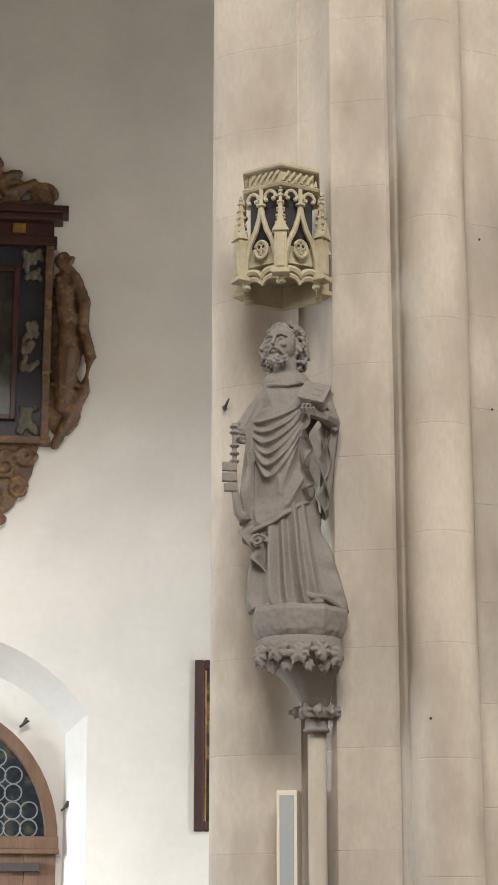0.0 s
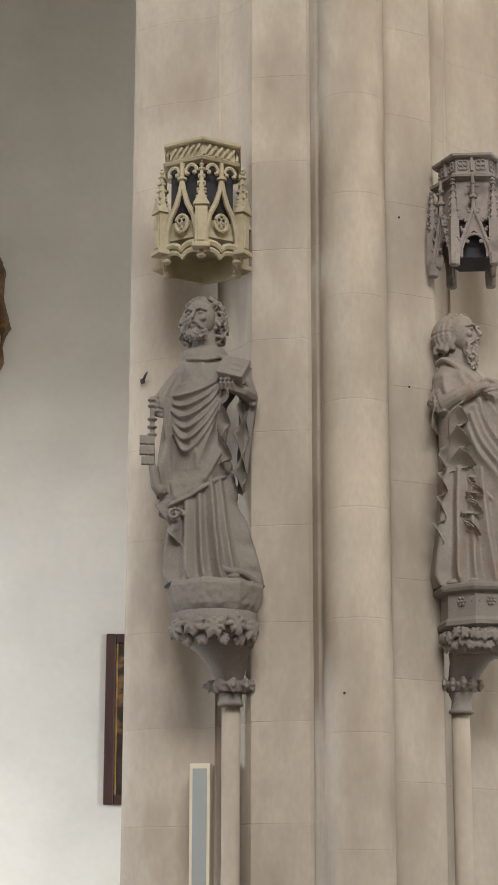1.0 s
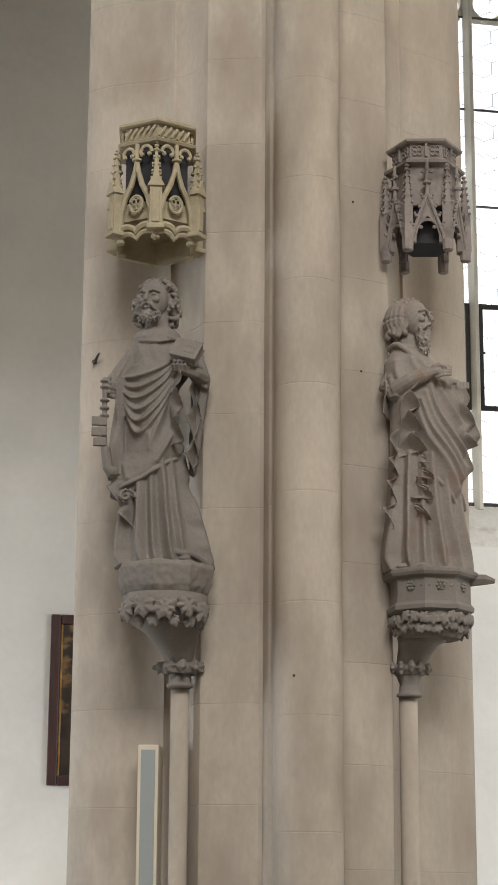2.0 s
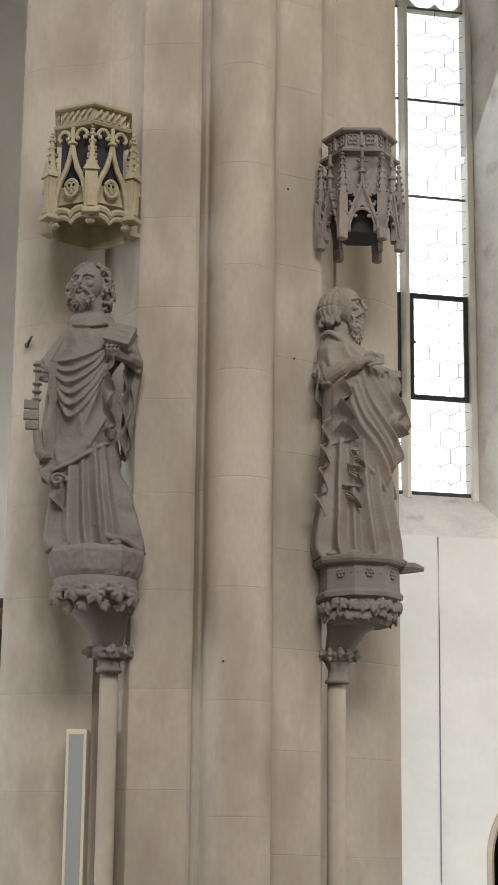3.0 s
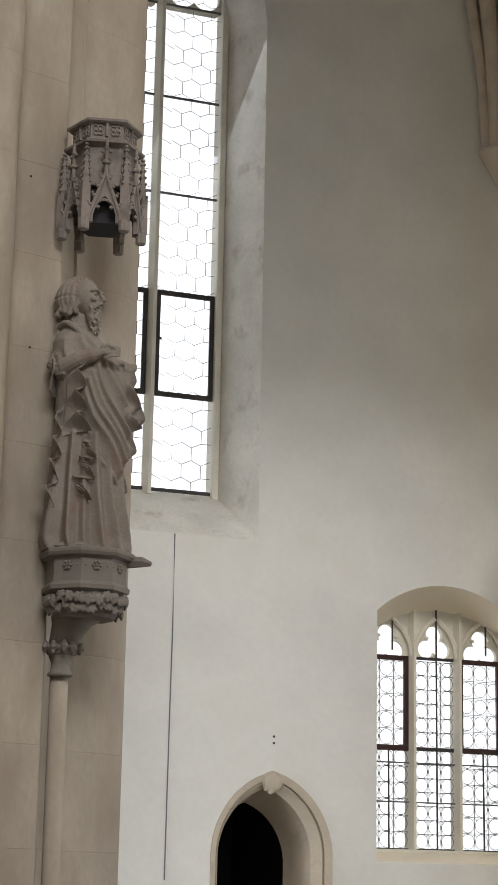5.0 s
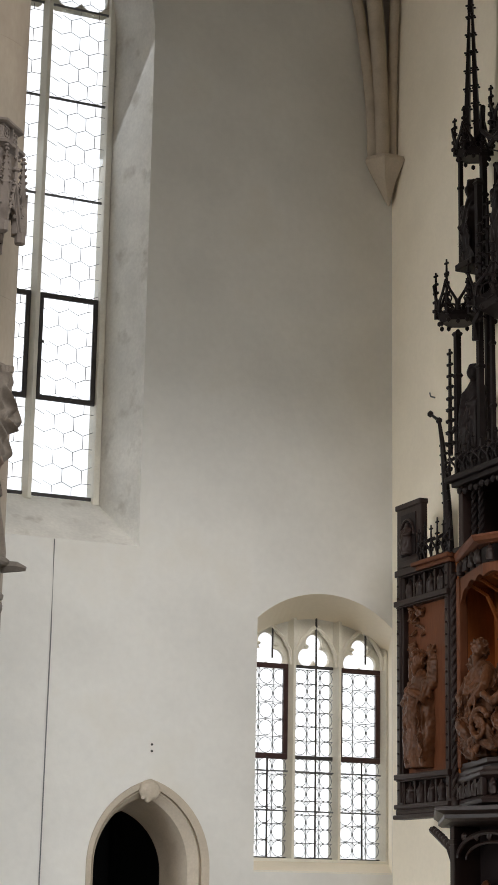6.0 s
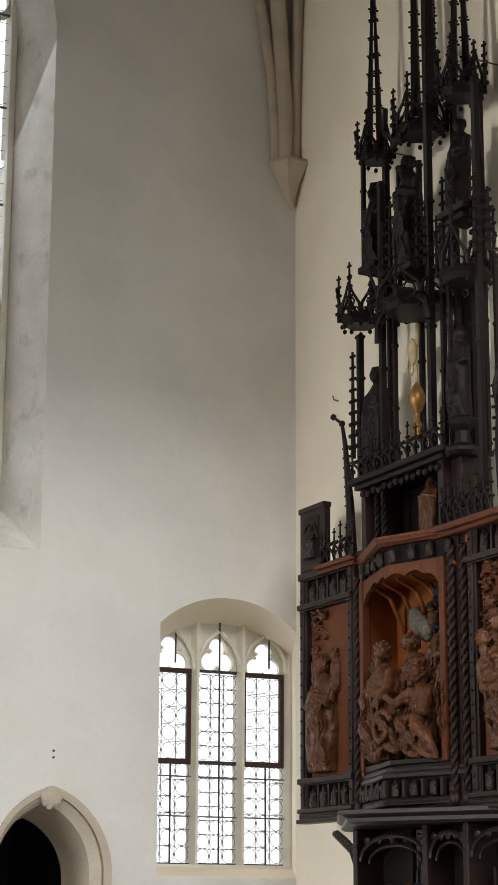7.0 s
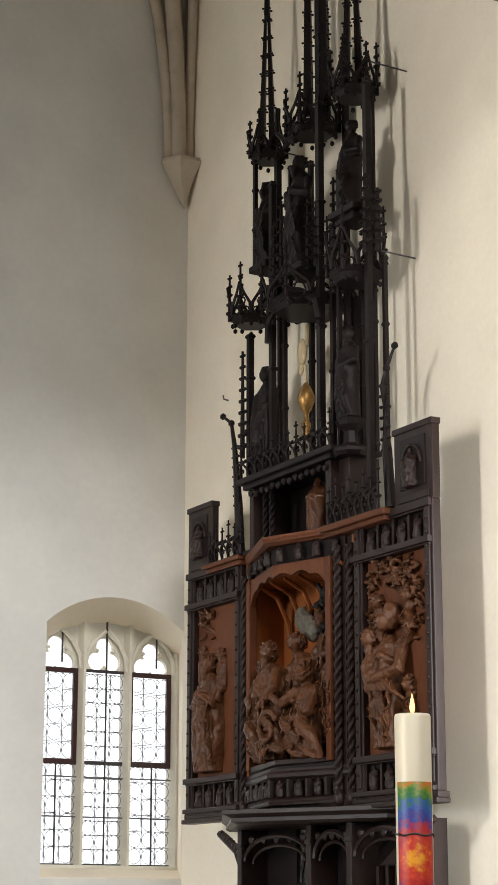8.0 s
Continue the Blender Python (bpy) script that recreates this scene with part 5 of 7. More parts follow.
def scroll(bm, c, r, turns, w, y, sgn=1, a0=0.0):
    pts, rad = [], []
    for i in range(int(turns * 14) + 1):
        t = a0 + sgn * i / 14 * 2 * math.pi
        q = r * (1 - 0.8 * i / (turns * 14))
        pts.append((c[0] + q * math.cos(t), y, c[1] + q * math.sin(t)))
        rad.append(w * (1 - 0.5 * i / (turns * 14)))
    limb(bm, pts, rad, 6)


def memorial():
    cx, Y = -1.21, NY
    root = empty("memorial", pose(cx, Y, 5.2), "carved dark wooden memorial with a painting in a blue-black frame", "memorial")
    def P(name, bm, mat, label=""):
        return part(name, moved(bm, Matrix.Translation((-cx, -Y, -5.2))), mat, root, label)
    P("backboard", boxes([(cx - 0.93, cx + 0.93, Y - 0.06, Y - 0.002, 6.08, 7.93)], 0.005), EPI_BLUE)
    P("painting", boxes([(cx - 0.66, cx + 0.66, Y - 0.085, Y - 0.05, 6.27, 7.66)], 0.003), EPI_PAINT, "dark old painting")
    fr = P("inner_frame", boxes([(cx - 0.70, cx - 0.65, Y - 0.12, Y - 0.05, 6.24, 7.69), (cx + 0.65, cx + 0.70, Y - 0.12, Y - 0.05, 6.24, 7.69),
                                 (cx - 0.65, cx + 0.65, Y - 0.12, Y - 0.05, 6.24, 6.285), (cx - 0.65, cx + 0.65, Y - 0.12, Y - 0.05, 7.645, 7.69)], 0.008), FRAMEWOOD)
    P("pilaster", boxes([(cx + 0.93, cx + 1.00, Y - 0.13, Y - 0.002, 6.05, 7.90)], 0.01), EPI_BROWN)
    P("pilaster", boxes([(cx - 1.00, cx - 0.93, Y - 0.13, Y - 0.002, 6.05, 7.90)], 0.01), EPI_BROWN)
    P("cornice", boxes([(cx - 1.03, cx + 1.03, Y - 0.14, Y - 0.002, 7.90, 7.99), (cx - 1.00, cx + 1.00, Y - 0.11, Y - 0.002, 7.99, 8.13), (cx - 1.08, cx + 1.08, Y - 0.19, Y - 0.002, 8.13, 8.19),
                        (cx - 1.13, cx + 1.13, Y - 0.23, Y - 0.002, 8.19, 8.26)], 0.010), FRAMEWOOD)
    P("gilt_panel", boxes([(cx + 0.62, cx + 0.74, Y - 0.125, Y - 0.11, 8.02, 8.11)], 0.003), GILT)
    P("ledge", boxes([(cx - 1.02, cx + 1.02, Y - 0.12, Y - 0.002, 6.02, 6.09)], 0.01), EPI_BROWN)
    for e in (-1, 1):
        for z, h in ((7.72, 0.20), (6.95, 0.34), (6.22, 0.20)):
            bm = B()
            rnd = random.Random(int(z * 10))
            for i in range(26):
                ball(bm, (cx + e * 0.815 + rnd.uniform(-0.085, 0.085), Y - 0.075, z + rnd.uniform(-h, h) * 0.7), (0.035, 0.028, 0.045), 1)
            if h > 0.3:
                ball(bm, (cx + e * 0.815, Y - 0.10, z), (0.05, 0.05, 0.05), 2)
            ob = carved("ornament", bm, EPI_GREY, 0.012, 1, 0.004, 0.03)
            ob.data.transform(Matrix.Translation((-cx, -Y, -5.2)))
            ob.parent = root
        # side wing with scrolls and a small carved figure
        bm = B()
        x = cx + e * 1.0
        scroll(bm, (x + e * 0.10, 7.80), 0.07, 1.5, 0.035, Y - 0.07, -e)
        limb(bm, [(x + e * 0.05, Y - 0.06, 7.78), (x + e * 0.20, Y - 0.07, 7.62), (x + e * 0.29, Y - 0.06, 7.40), (x + e * 0.28, Y - 0.06, 7.15), (x + e * 0.36, Y - 0.06, 6.86), (x + e * 0.31, Y - 0.06, 6.55), (x + e * 0.20, Y - 0.06, 6.32), (x + e * 0.06, Y - 0.06, 6.02)],
             [0.05, 0.06, 0.065, 0.06, 0.055, 0.06, 0.06, 0.045], 8)
        limb(bm, [(x + e * 0.08, Y - 0.05, 7.6), (x + e * 0.14, Y - 0.08, 7.2), (x + e * 0.16, Y - 0.08, 6.9), (x + e * 0.12, Y - 0.06, 6.4)], [0.08, 0.09, 0.11, 0.08], 8)
        rb = Robe([(6.62, x + e * 0.15, Y - 0.09, 0.09, 0.06), (6.95, x + e * 0.15, Y - 0.10, 0.075, 0.07), (7.12, x + e * 0.14, Y - 0.10, 0.07, 0.06), (7.2, x + e * 0.14, Y - 0.10, 0.03, 0.03)])
        rb.build(bm, (), 30, 12)
        ball(bm, (x + e * 0.14, Y - 0.11, 7.27), (0.055, 0.055, 0.07), 2)
        scroll(bm, (x + e * 0.12, 7.42), 0.10, 1.3, 0.04, Y - 0.08, e, 1.0)
        scroll(bm, (x + e * 0.14, 6.42), 0.12, 1.4, 0.04, Y - 0.08, -e, 2.0)
        box(bm, min(x, x + e * 0.26), max(x, x + e * 0.26), Y - 0.10, Y - 0.01, 6.565, 6.60)
        ball(bm, (x + e * 0.13, Y - 0.02, 7.15), (0.18, 0.045, 0.62), 2)
        ball(bm, (x + e * 0.12, Y - 0.02, 6.45), (0.19, 0.045, 0.36), 2)
        ob = carved("side_scroll", bm, EPI_BROWN, 0.012, 2, 0.006, 0.04)
        ob.data.transform(Matrix.Translation((-cx, -Y, -5.2)))
        ob.parent = root
    # crest and hanging apron
    bm = B()
    for e in (-1, 1):
        for i, (x, z, r) in enumerate(((0.88, 8.40, 0.12), (0.62, 8.48, 0.14), (0.40, 8.70, 0.13), (0.15, 8.85, 0.15))):
            scroll(bm, (cx + e * x, z), r, 1.5, 0.045, Y - 0.08, e, i * 1.3)
        limb(bm, [(cx + e * 0.95, Y - 0.07, 8.30), (cx + e * 0.80, Y - 0.08, 8.52), (cx + e * 0.55, Y - 0.08, 8.42), (cx + e * 0.42, Y - 0.07, 8.62), (cx + e * 0.30, Y - 0.07, 8.85), (cx, Y - 0.07, 9.0)], 0.06, 8)
    box(bm, cx - 0.92, cx + 0.92, Y - 0.09, Y - 0.01, 8.25, 8.36)
    ob = carved("crest", bm, EPI_BROWN, 0.014, 2, 0.006, 0.04)
    ob.data.transform(Matrix.Translation((-cx, -Y, -5.2)))
    ob.parent = root
    bm = B()
    prism(bm, [(cx - 0.92, 6.03), (cx - 0.86, 5.75), (cx - 0.70, 5.45), (cx - 0.40, 5.22), (cx, 5.12), (cx + 0.40, 5.22), (cx + 0.70, 5.45), (cx + 0.86, 5.75), (cx + 0.92, 6.03)], Y - 0.05, Y - 0.004)
    for e in (-1, 1):
        for i, (x, z, r) in enumerate(((0.80, 5.92, 0.09), (0.62, 5.82, 0.13), (0.74, 5.62, 0.09), (0.50, 5.55, 0.12), (0.34, 5.75, 0.14), (0.25, 5.38, 0.13), (0.56, 5.36, 0.07), (0.08, 5.6, 0.12))):
            scroll(bm, (cx + e * x, z), r, 1.6, 0.035, Y - 0.065, e if i % 2 else -e, i)
    ob = carved("apron", bm, EPI_BROWN, 0.012, 1, 0.006, 0.04)
    ob.data.transform(Matrix.Translation((-cx, -Y, -5.2)))
    ob.parent = root


memorial()

# ---- framed picture ----
PALEGOLD = material("pale_worn_gilding", (0.55, 0.44, 0.26), 0.5, metal=0.2, blotch=9, blotch_amt=0.2, bump=0.2)
CANVAS = material("dark_gilded_painting", (0.035, 0.022, 0.016), 0.35, grain=14, grain_amt=0.4, blotch=5, blotch_amt=0.6, bump=0.05, accent=(0.22, 0.13, 0.05), accent_lo=0.53, accent_hi=0.62, accent_scale=7)
pic = empty("framed_picture", pose(1.126, NY, 2.64), "dark painting in a red-black moulded wooden frame on the wall", "picture")
fx, fz = 1.05, 1.475
for r in ((0, 0.085, 0, fz), (fx - 0.085, fx, 0, fz), (0.085, fx - 0.085, 0, 0.085), (0.085, fx - 0.085, fz - 0.085, fz)):
    bm = boxes([(r[0], r[1], -0.05, -0.002, r[2], r[3])], 0.012)
    part("frame_bar", bm, FRAMEWOOD, pic)
for r in ((0.09, 0.105, 0.085, fz - 0.085), (fx - 0.105, fx - 0.09, 0.085, fz - 0.085)):
    part("gilt_slip", boxes([(r[0], r[1], -0.035, -0.002, r[2], r[3])], 0.003), GILT, pic)
part("canvas", boxes([(0.105, fx - 0.105, -0.022, -0.002, 0.085, fz - 0.085)]), CANVAS, pic, "darkened painting with warm figures")

# ---- column loudspeaker on the pier ----
spk = empty("loudspeaker", pose(1.122, 9.53, 0.75, 0, 0, -16), "slim column loudspeaker with grey cloth front on the pier", "loudspeaker")
part("case", boxes([(-0.052, 0.052, -0.035, 0.10, 0, 1.66)], 0.006), METAL_BOX, spk, "cream metal case")
part("grille", boxes([(-0.036, 0.036, -0.041, -0.034, 0.02, 1.635)], 0.002), GRILLE, spk, "blue-grey cloth front")
for z in (0.4, 1.2):
    part("bracket", boxes([(-0.02, 0.02, 0.10, 0.22, z, z + 0.05)], 0.004), IRON, spk)

# ---- small fittings ----
hk = empty("wall_hook", pose(0.82, 9.79, 4.48), "small rusty iron hook in the pier's edge", "hook")
bm = B()
tube(bm, [(0.0, 0.06, 0.0), (0.0, -0.02, -0.01), (0.010, -0.04, 0.015), (0.02, -0.035, 0.035)], [0.008, 0.008, 0.007, 0.004], 6)
part("hook", mend(bm), IRON, hk)
bm = B()
lathe(bm, [(0.012, -0.01), (0.014, 0.0), (0.008, 0.012)], 10)
part("rosette", moved(mend(bm), Matrix.Rotation(radians(90), 4, "X") @ Matrix.Translation((0, 0, -0.02))), IRON, hk)
# holes as solid dark discs, the shade of their depth in the colour
for x, y, z in ((PX - 0.10, PY - 0.139, 2.71), (PX + 0.29, PY + 0.19, 5.30), (PX + 0.33, PY + 0.2, 4.36), (PX + 0.42, PY + 0.235, 4.96)):
    bm = B()
    lathe(bm, [(0.006, -0.004), (0.006, 0.004)], 8)
    tagged(link("drill_hole", moved(bm, Matrix.Translation((x, y, z)) @ Matrix.Rotation(radians(90), 4, "X")), DARK, pier), "")
cb = B()
tube(cb, [(5.335, NY - 0.008, 4.87), (5.338, NY - 0.010, 4.0), (5.332, NY - 0.008, 3.0), (5.326, NY - 0.009, 1.73)], 0.0055, 6)
tagged(link("wall_cable", cb, LEAD), "thin grey cable clipped down the plaster wall", "cable")
for z in (3.045, 2.985):
    bm = B()
    lathe(bm, [(0.012, -0.004), (0.012, 0.004)], 8)
    tagged(link("wall_plug", moved(bm, Matrix.Translation((6.356, NY - 0.002, z)) @ Matrix.Rotation(radians(90), 4, "X")), IRON), "small dark plug hole in white plaster", "wall plug")
bm = B()
tube(bm, [(EX + 0.02, 15.62, 6.45), (EX - 0.05, 15.62, 6.46), (EX - 0.07, 15.60, 6.49)], 0.008, 6)
tagged(link("wall_hook", mend(bm), LEAD), "small iron hook in the cream wall", "hook")

# ---- vault corbel and ribs in the corner ----
cor = empty("vault_springer", pose(EX - 0.12, NY - 0.08, 8.95), "stone vault ribs rising from a pointed corbel in the corner", "vault rib")
bm = B()
loft(bm, [ngon(6, 0.01, -0.24, 0.06, 0.04), ngon(6, 0.12, 0.0, 0, 0), ngon(6, 0.20, 0.13, 0, 0), ngon(6, 0.235, 0.20, 0, 0), ngon(6, 0.22, 0.24, 0, 0)])
part("corbel", mend(bm), JAMB, cor)
for dx, dy, r, cur in ((-0.13, 0.03, 0.06, (-0.75, -0.05)), (-0.05, -0.02, 0.085, (-0.45, -0.2)), (0.06, -0.02, 0.06, (0.0, -0.3))):
    pts = []
    for i in range(12):
        k = i / 11
        h = 3.6 * k
        b = k ** 1.9
        pts.append((dx + cur[0] * b, dy + cur[1] * b, 0.2 + h))
    bm = B()
    tube(bm, pts, r, 8)
    part("rib", mend(bm), JAMB, cor, "", True)

# ---- large candle with a coloured band ----


def rainbow():
    """Bright marbled colours that burst from a yellow middle."""
    m = material("painted_wax", (0.7, 0.7, 0.7), 0.5, bump=0.1)
    t = m.node_tree
    n, l = t.nodes, t.links
    geo = n.new("ShaderNodeNewGeometry")
    sub = n.new("ShaderNodeVectorMath")
    sub.operation = "SUBTRACT"
    sub.inputs[1].default_value = (4.185, 5.85, 1.79)
    l.new(geo.outputs["Position"], sub.inputs[0])
    ln = n.new("ShaderNodeVectorMath")
    ln.operation = "LENGTH"
    l.new(sub.outputs[0], ln.inputs[0])
    ns = n.new("ShaderNodeTexNoise")
    ns.inputs["Scale"].default_value, ns.inputs["Detail"].default_value = 48, 10
    l.new(geo.outputs["Position"], ns.inputs["Vector"])
    ad = n.new("ShaderNodeMath")
    ad.operation = "MULTIPLY_ADD"
    ad.inputs[1].default_value = 0.16
    l.new(ns.outputs["Fac"], ad.inputs[0])
    l.new(ln.outputs["Value"], ad.inputs[2])
    ramp = n.new("ShaderNodeValToRGB")
    stops = ((0.09, (0.60, 0.26, 0.004)), (0.13, (0.45, 0.03, 0.004)), (0.18, (0.30, 0.003, 0.012)), (0.225, (0.008, 0.02, 0.20)), (0.265, (0.004, 0.06, 0.26)), (0.30, (0.008, 0.11, 0.008)), (0.335, (0.12, 0.18, 0.004)), (0.37, (0.42, 0.10, 0.004)))
    el = ramp.color_ramp.elements
    while len(el) < len(stops):
        el.new(0.5)
    for e, (p, c) in zip(el, stops):
        e.position, e.color = p, (*c, 1)
    l.new(ad.outputs[0], ramp.inputs[0])
    l.new(ramp.outputs[0], n["Principled BSDF"].inputs["Base Color"])
    return m


WAX = material("ivory_wax", (0.62, 0.575, 0.46), 0.45, grain=20, grain_amt=0.01, blotch=4, blotch_amt=0.03, bump=0.04)
WAX.node_tree.nodes["Principled BSDF"].inputs["Subsurface Weight"].default_value = 0.25
WAX.node_tree.nodes["Principled BSDF"].inputs["Subsurface Radius"].default_value = (0.02, 0.012, 0.006)
cd = empty("candle", pose(4.222, 5.91, 0), "thick ivory altar candle, lit, with a rainbow painted band", "candle")
bm = B()
lathe(bm, [(0.0665, 0.55), (0.0665, 2.300), (0.063, 2.309), (0.057, 2.305), (0.03, 2.297), (0.004, 2.296)], 40)
part("wax", mend(bm), WAX, cd, "", True)
bm = B()
rng = [radians(a) for a in range(176, 311, 5)]
loft(bm, [[(r * math.cos(a), r * math.sin(a), z) for a in rng] for r, z in ((0.0668, 1.40), (0.0682, 1.402), (0.0682, 2.060), (0.0668, 2.062))], closed=False)
part("painted_band", mend(bm), rainbow(), cd, "marbled rainbow band with a yellow sunburst", True)
bm = B()
tube(bm, [(0.0695 * math.cos(a), 0.0695 * math.sin(a), 1.875 + 0.004 * math.sin(5 * a)) for a in (2 * math.pi * i / 24 for i in range(25))], 0.0035, 5)
tube(bm, [(-0.068, -0.01, 1.876), (-0.09, -0.03, 1.878)], 0.004, 5)
part("wire", mend(bm), IRON, cd, "thin dark wire round the wax")
bm = B()
tube(bm, [(0, 0, 2.295), (0.001, 0, 2.318), (0.004, 0, 2.328)], 0.0022, 5)
part("wick", mend(bm), IRON, cd)
FLAME = bpy.data.materials.new("candle_flame")
FLAME.use_nodes = True
fb = FLAME.node_tree.nodes["Principled BSDF"]
fb.inputs["Base Color"].default_value = (1, 0.55, 0.2, 1)
fb.inputs["Emission Color"].default_value = (1.0, 0.50, 0.16, 1)
fb.inputs["Emission Strength"].default_value = 3.2
bm = B()
lathe(bm, [(0.001, 2.312), (0.008, 2.320), (0.0105, 2.334), (0.008, 2.352), (0.004, 2.370), (0.0006, 2.386)], 14)
part("flame", mend(bm), FLAME, cd, "small yellow-orange flame", True)
bm = B()
lathe(bm, [(0.20, 0.0), (0.20, 0.03), (0.05, 0.08), (0.03, 0.12), (0.03, 0.45), (0.10, 0.50), (0.11, 0.56), (0.085, 0.56)], 24)
part("stand", mend(bm), IRON, cd, "turned iron candle stand", True)

# ---- the carved altar ----
# its own axes: x along the face, y away from the viewer, z up
ALT = empty("altar_retable", pose(8.45, 15.45, 0, 0, 0, -90), "dark carved wooden winged altar with pinnacled crest and reliefs", "altar")


def A(name, bm, mat, label="", smooth=False, parent=None):
    return part(name, mend(bm), mat, parent or ALT, label, smooth)


def figure(bm, x, y, z, h, seed=0, turn=0.0, wide=1.0, arms=True):
    """A small draped figure."""
    rnd = random.Random(seed)
    w = h * 0.15 * wide
    lean = rnd.uniform(-0.05, 0.05) * h
    rb = Robe([(z, x, y, w * 1.15, w * 0.8), (z + h * 0.35, x + lean * 0.6, y, w * 0.95, w * 0.8), (z + h * 0.6, x + lean, y, w * 1.0, w * 0.8), (z + h * 0.76, x + lean, y, w * 0.95, w * 0.65),
               (z + h * 0.83, x + lean, y, w * 0.4, w * 0.4)])
    folds = []
    for i in range(9):
        x0, x1 = rnd.uniform(-0.9, 0.9) * w, rnd.uniform(-1.0, 1.0) * w
        folds.append(([(x + lean + x0, z + h * rnd.uniform(0.5, 0.72)), (x + (x0 + x1) / 2, z + h * 0.36), (x + x1, z)], 0.055 * h, 0.024 * h))
    rb.build(bm, folds, 48, 22)
    c = (x + lean + 0.02 * h * math.sin(turn), y - 0.03 * h, z + h * 0.905)
    ball(bm, c, (h * 0.050, h * 0.058, h * 0.074), 2)
    ball(bm, (c[0], c[1] + 0.02 * h, c[2] + 0.02 * h), (h * 0.058, h * 0.056, h * 0.062), 2)
    if h > 0.4:
        curls(bm, (c[0], c[1] + 0.015 * h, c[2] + 0.01 * h), (h * 0.062, h * 0.06, h * 0.066), 50, h * 0.014, seed, -1.0, 0.0, 0.5)
    if rnd.random() < 0.6:
        limb(bm, [(c[0], c[1] - 0.05 * h, c[2] - 0.05 * h), (c[0], c[1] - 0.055 * h, c[2] - 0.12 * h)], [h * 0.04, h * 0.018], 6)
    if arms:
        for e in (-1, 1):
            hz = z + h * rnd.uniform(0.55, 0.68)
            limb(bm, [(x + lean + e * w * 0.95, y, z + h * 0.74), (x + lean + e * w * 1.25, y - w * 0.3, z + h * 0.60), (x + lean + e * w * rnd.uniform(0.1, 0.5), y - w * 1.0, hz)], [h * 0.045, h * 0.048, h * 0.03], 8)
    for i in range(2):
        x0, x1 = rnd.uniform(-0.8, 0.8) * w, rnd.uniform(-0.8, 0.8) * w
        rb.fold(bm, [(x + lean + x0, z + h * 0.62), (x + (x0 + x1) / 2, z + h * 0.38), (x + x1, z + h * 0.05)], h * 0.012, h * 0.022, 0.012 * h, 4)


def relief(name, bm, mat, voxel, label="", parent=None):
    ob = carved(name, bm, mat, voxel, 1, voxel * 0.9, 0.035)
    ob.parent = parent or ALT
    return tagged(ob, label)


def statue_on_altar(x, y, z, h, seed, turn=0.0, mat=None):
    bm = B()
    figure(bm, 0, 0, 0, h, seed, turn, 0.78)
    drapery(bm, 0, -0.09 * h, 0.05 * h, 0.5 * h, 0.16 * h, seed, 2)
    ob = carved("carved_figure", bm, mat or CREST, 0.011, 1, 0.003, 0.03)
    ob.matrix_world = ALT.matrix_world @ Matrix.Translation((x, y, z))
    return tagged(ob, "small blackened wooden robed figure standing in the altar crest", "figure", "figures in the altar crest")


bpy.context.view_layer.update()
C0 = 1.82


def prow_plan(grow, tip=0.27, back=0.1):
    return [(0.90 - grow, back), (0.90 - grow, 0.0), (C0, -tip - grow * 1.05), (2.74 + grow, 0.0), (2.74 + grow, back)]


def prow(rows, tip=0.27, back=0.1):
    """A moulding round the bay: rows of (how far it juts, z)."""
    bm = B()
    return loft(bm, [[(x, y, z) for x, y in prow_plan(g, tip, back)] for g, z in rows])


# predella under the shrine
A("predella_back", boxes([(0.95, 1.45, 0.18, 0.22, 0.9, 2.31), (1.80, 3.55, 0.18, 0.22, 0.9, 2.31), (1.45, 1.80, 0.18, 0.22, 0.9, 1.55)]), CREST)
for x in (0.90, 2.02, 2.62, 3.50):
    A("predella_post", boxes([(x, x + 0.07, -0.08, 0.2, 0.9, 2.31), (x - 0.01, x + 0.08, -0.09, -0.05, 2.16, 2.20)], 0.008), OAK)
for x0, x1 in ((0.97, 2.02), (2.09, 2.62), (2.69, 3.50)):
    c, h = (x0 + x1) / 2, (x1 - x0) / 2
    bm = B()
    tube(bm, [(c + h * math.cos(t), -0.04, 2.05 + 0.2 * math.sin(t)) for t in (math.pi * i / 14 for i in range(15))], 0.022, 6)
    tube(bm, [(c + h * 0.8 * math.cos(t), -0.02, 2.03 + 0.14 * math.sin(t)) for t in (math.pi * i / 14 for i in range(15))], 0.014, 6)
    for i in range(5):
        ball(bm, (x0 + (i + 0.5) * 2 * h / 5, -0.04, 2.22), (0.05, 0.02, 0.04), 1)
    A("predella_arch", bm, OAK)
bm = B()
for i in range(4):
    tube(bm, [(1.48 + 0.09 * i, 0.2, 1.55), (1.50 + 0.08 * i, 0.2, 1.95), (1.62, 0.2, 2.30)], 0.018, 6)
tube(bm, [(1.45, 0.2, 1.85), (1.80, 0.2, 1.85)], 0.02, 6)
A("predella_lattice", bm, CREST)
bm = B()
for i in range(6):
    figure(bm, 1.08 + 0.16 * i, 0.1, 1.2, 0.62 + 0.05 * (i % 2), 200 + i)
relief("predella_relief", bm, RELIEF, 0.014)
bm = B()
for i in range(3):
    figure(bm, 2.2 + 0.15 * i, 0.1, 1.25, 0.6, 220 + i)
relief("predella_relief", bm, RELIEF, 0.014)
bm = B()
for z in (1.25, 1.5, 1.75):
    box(bm, 2.80, 3.40, 0.02, 0.15, z, z + 0.05)
    for i in range(5):
        box(bm, 2.84 + i * 0.13, 2.88 + i * 0.13, 0.05, 0.15, z + 0.05, z + 0.22)
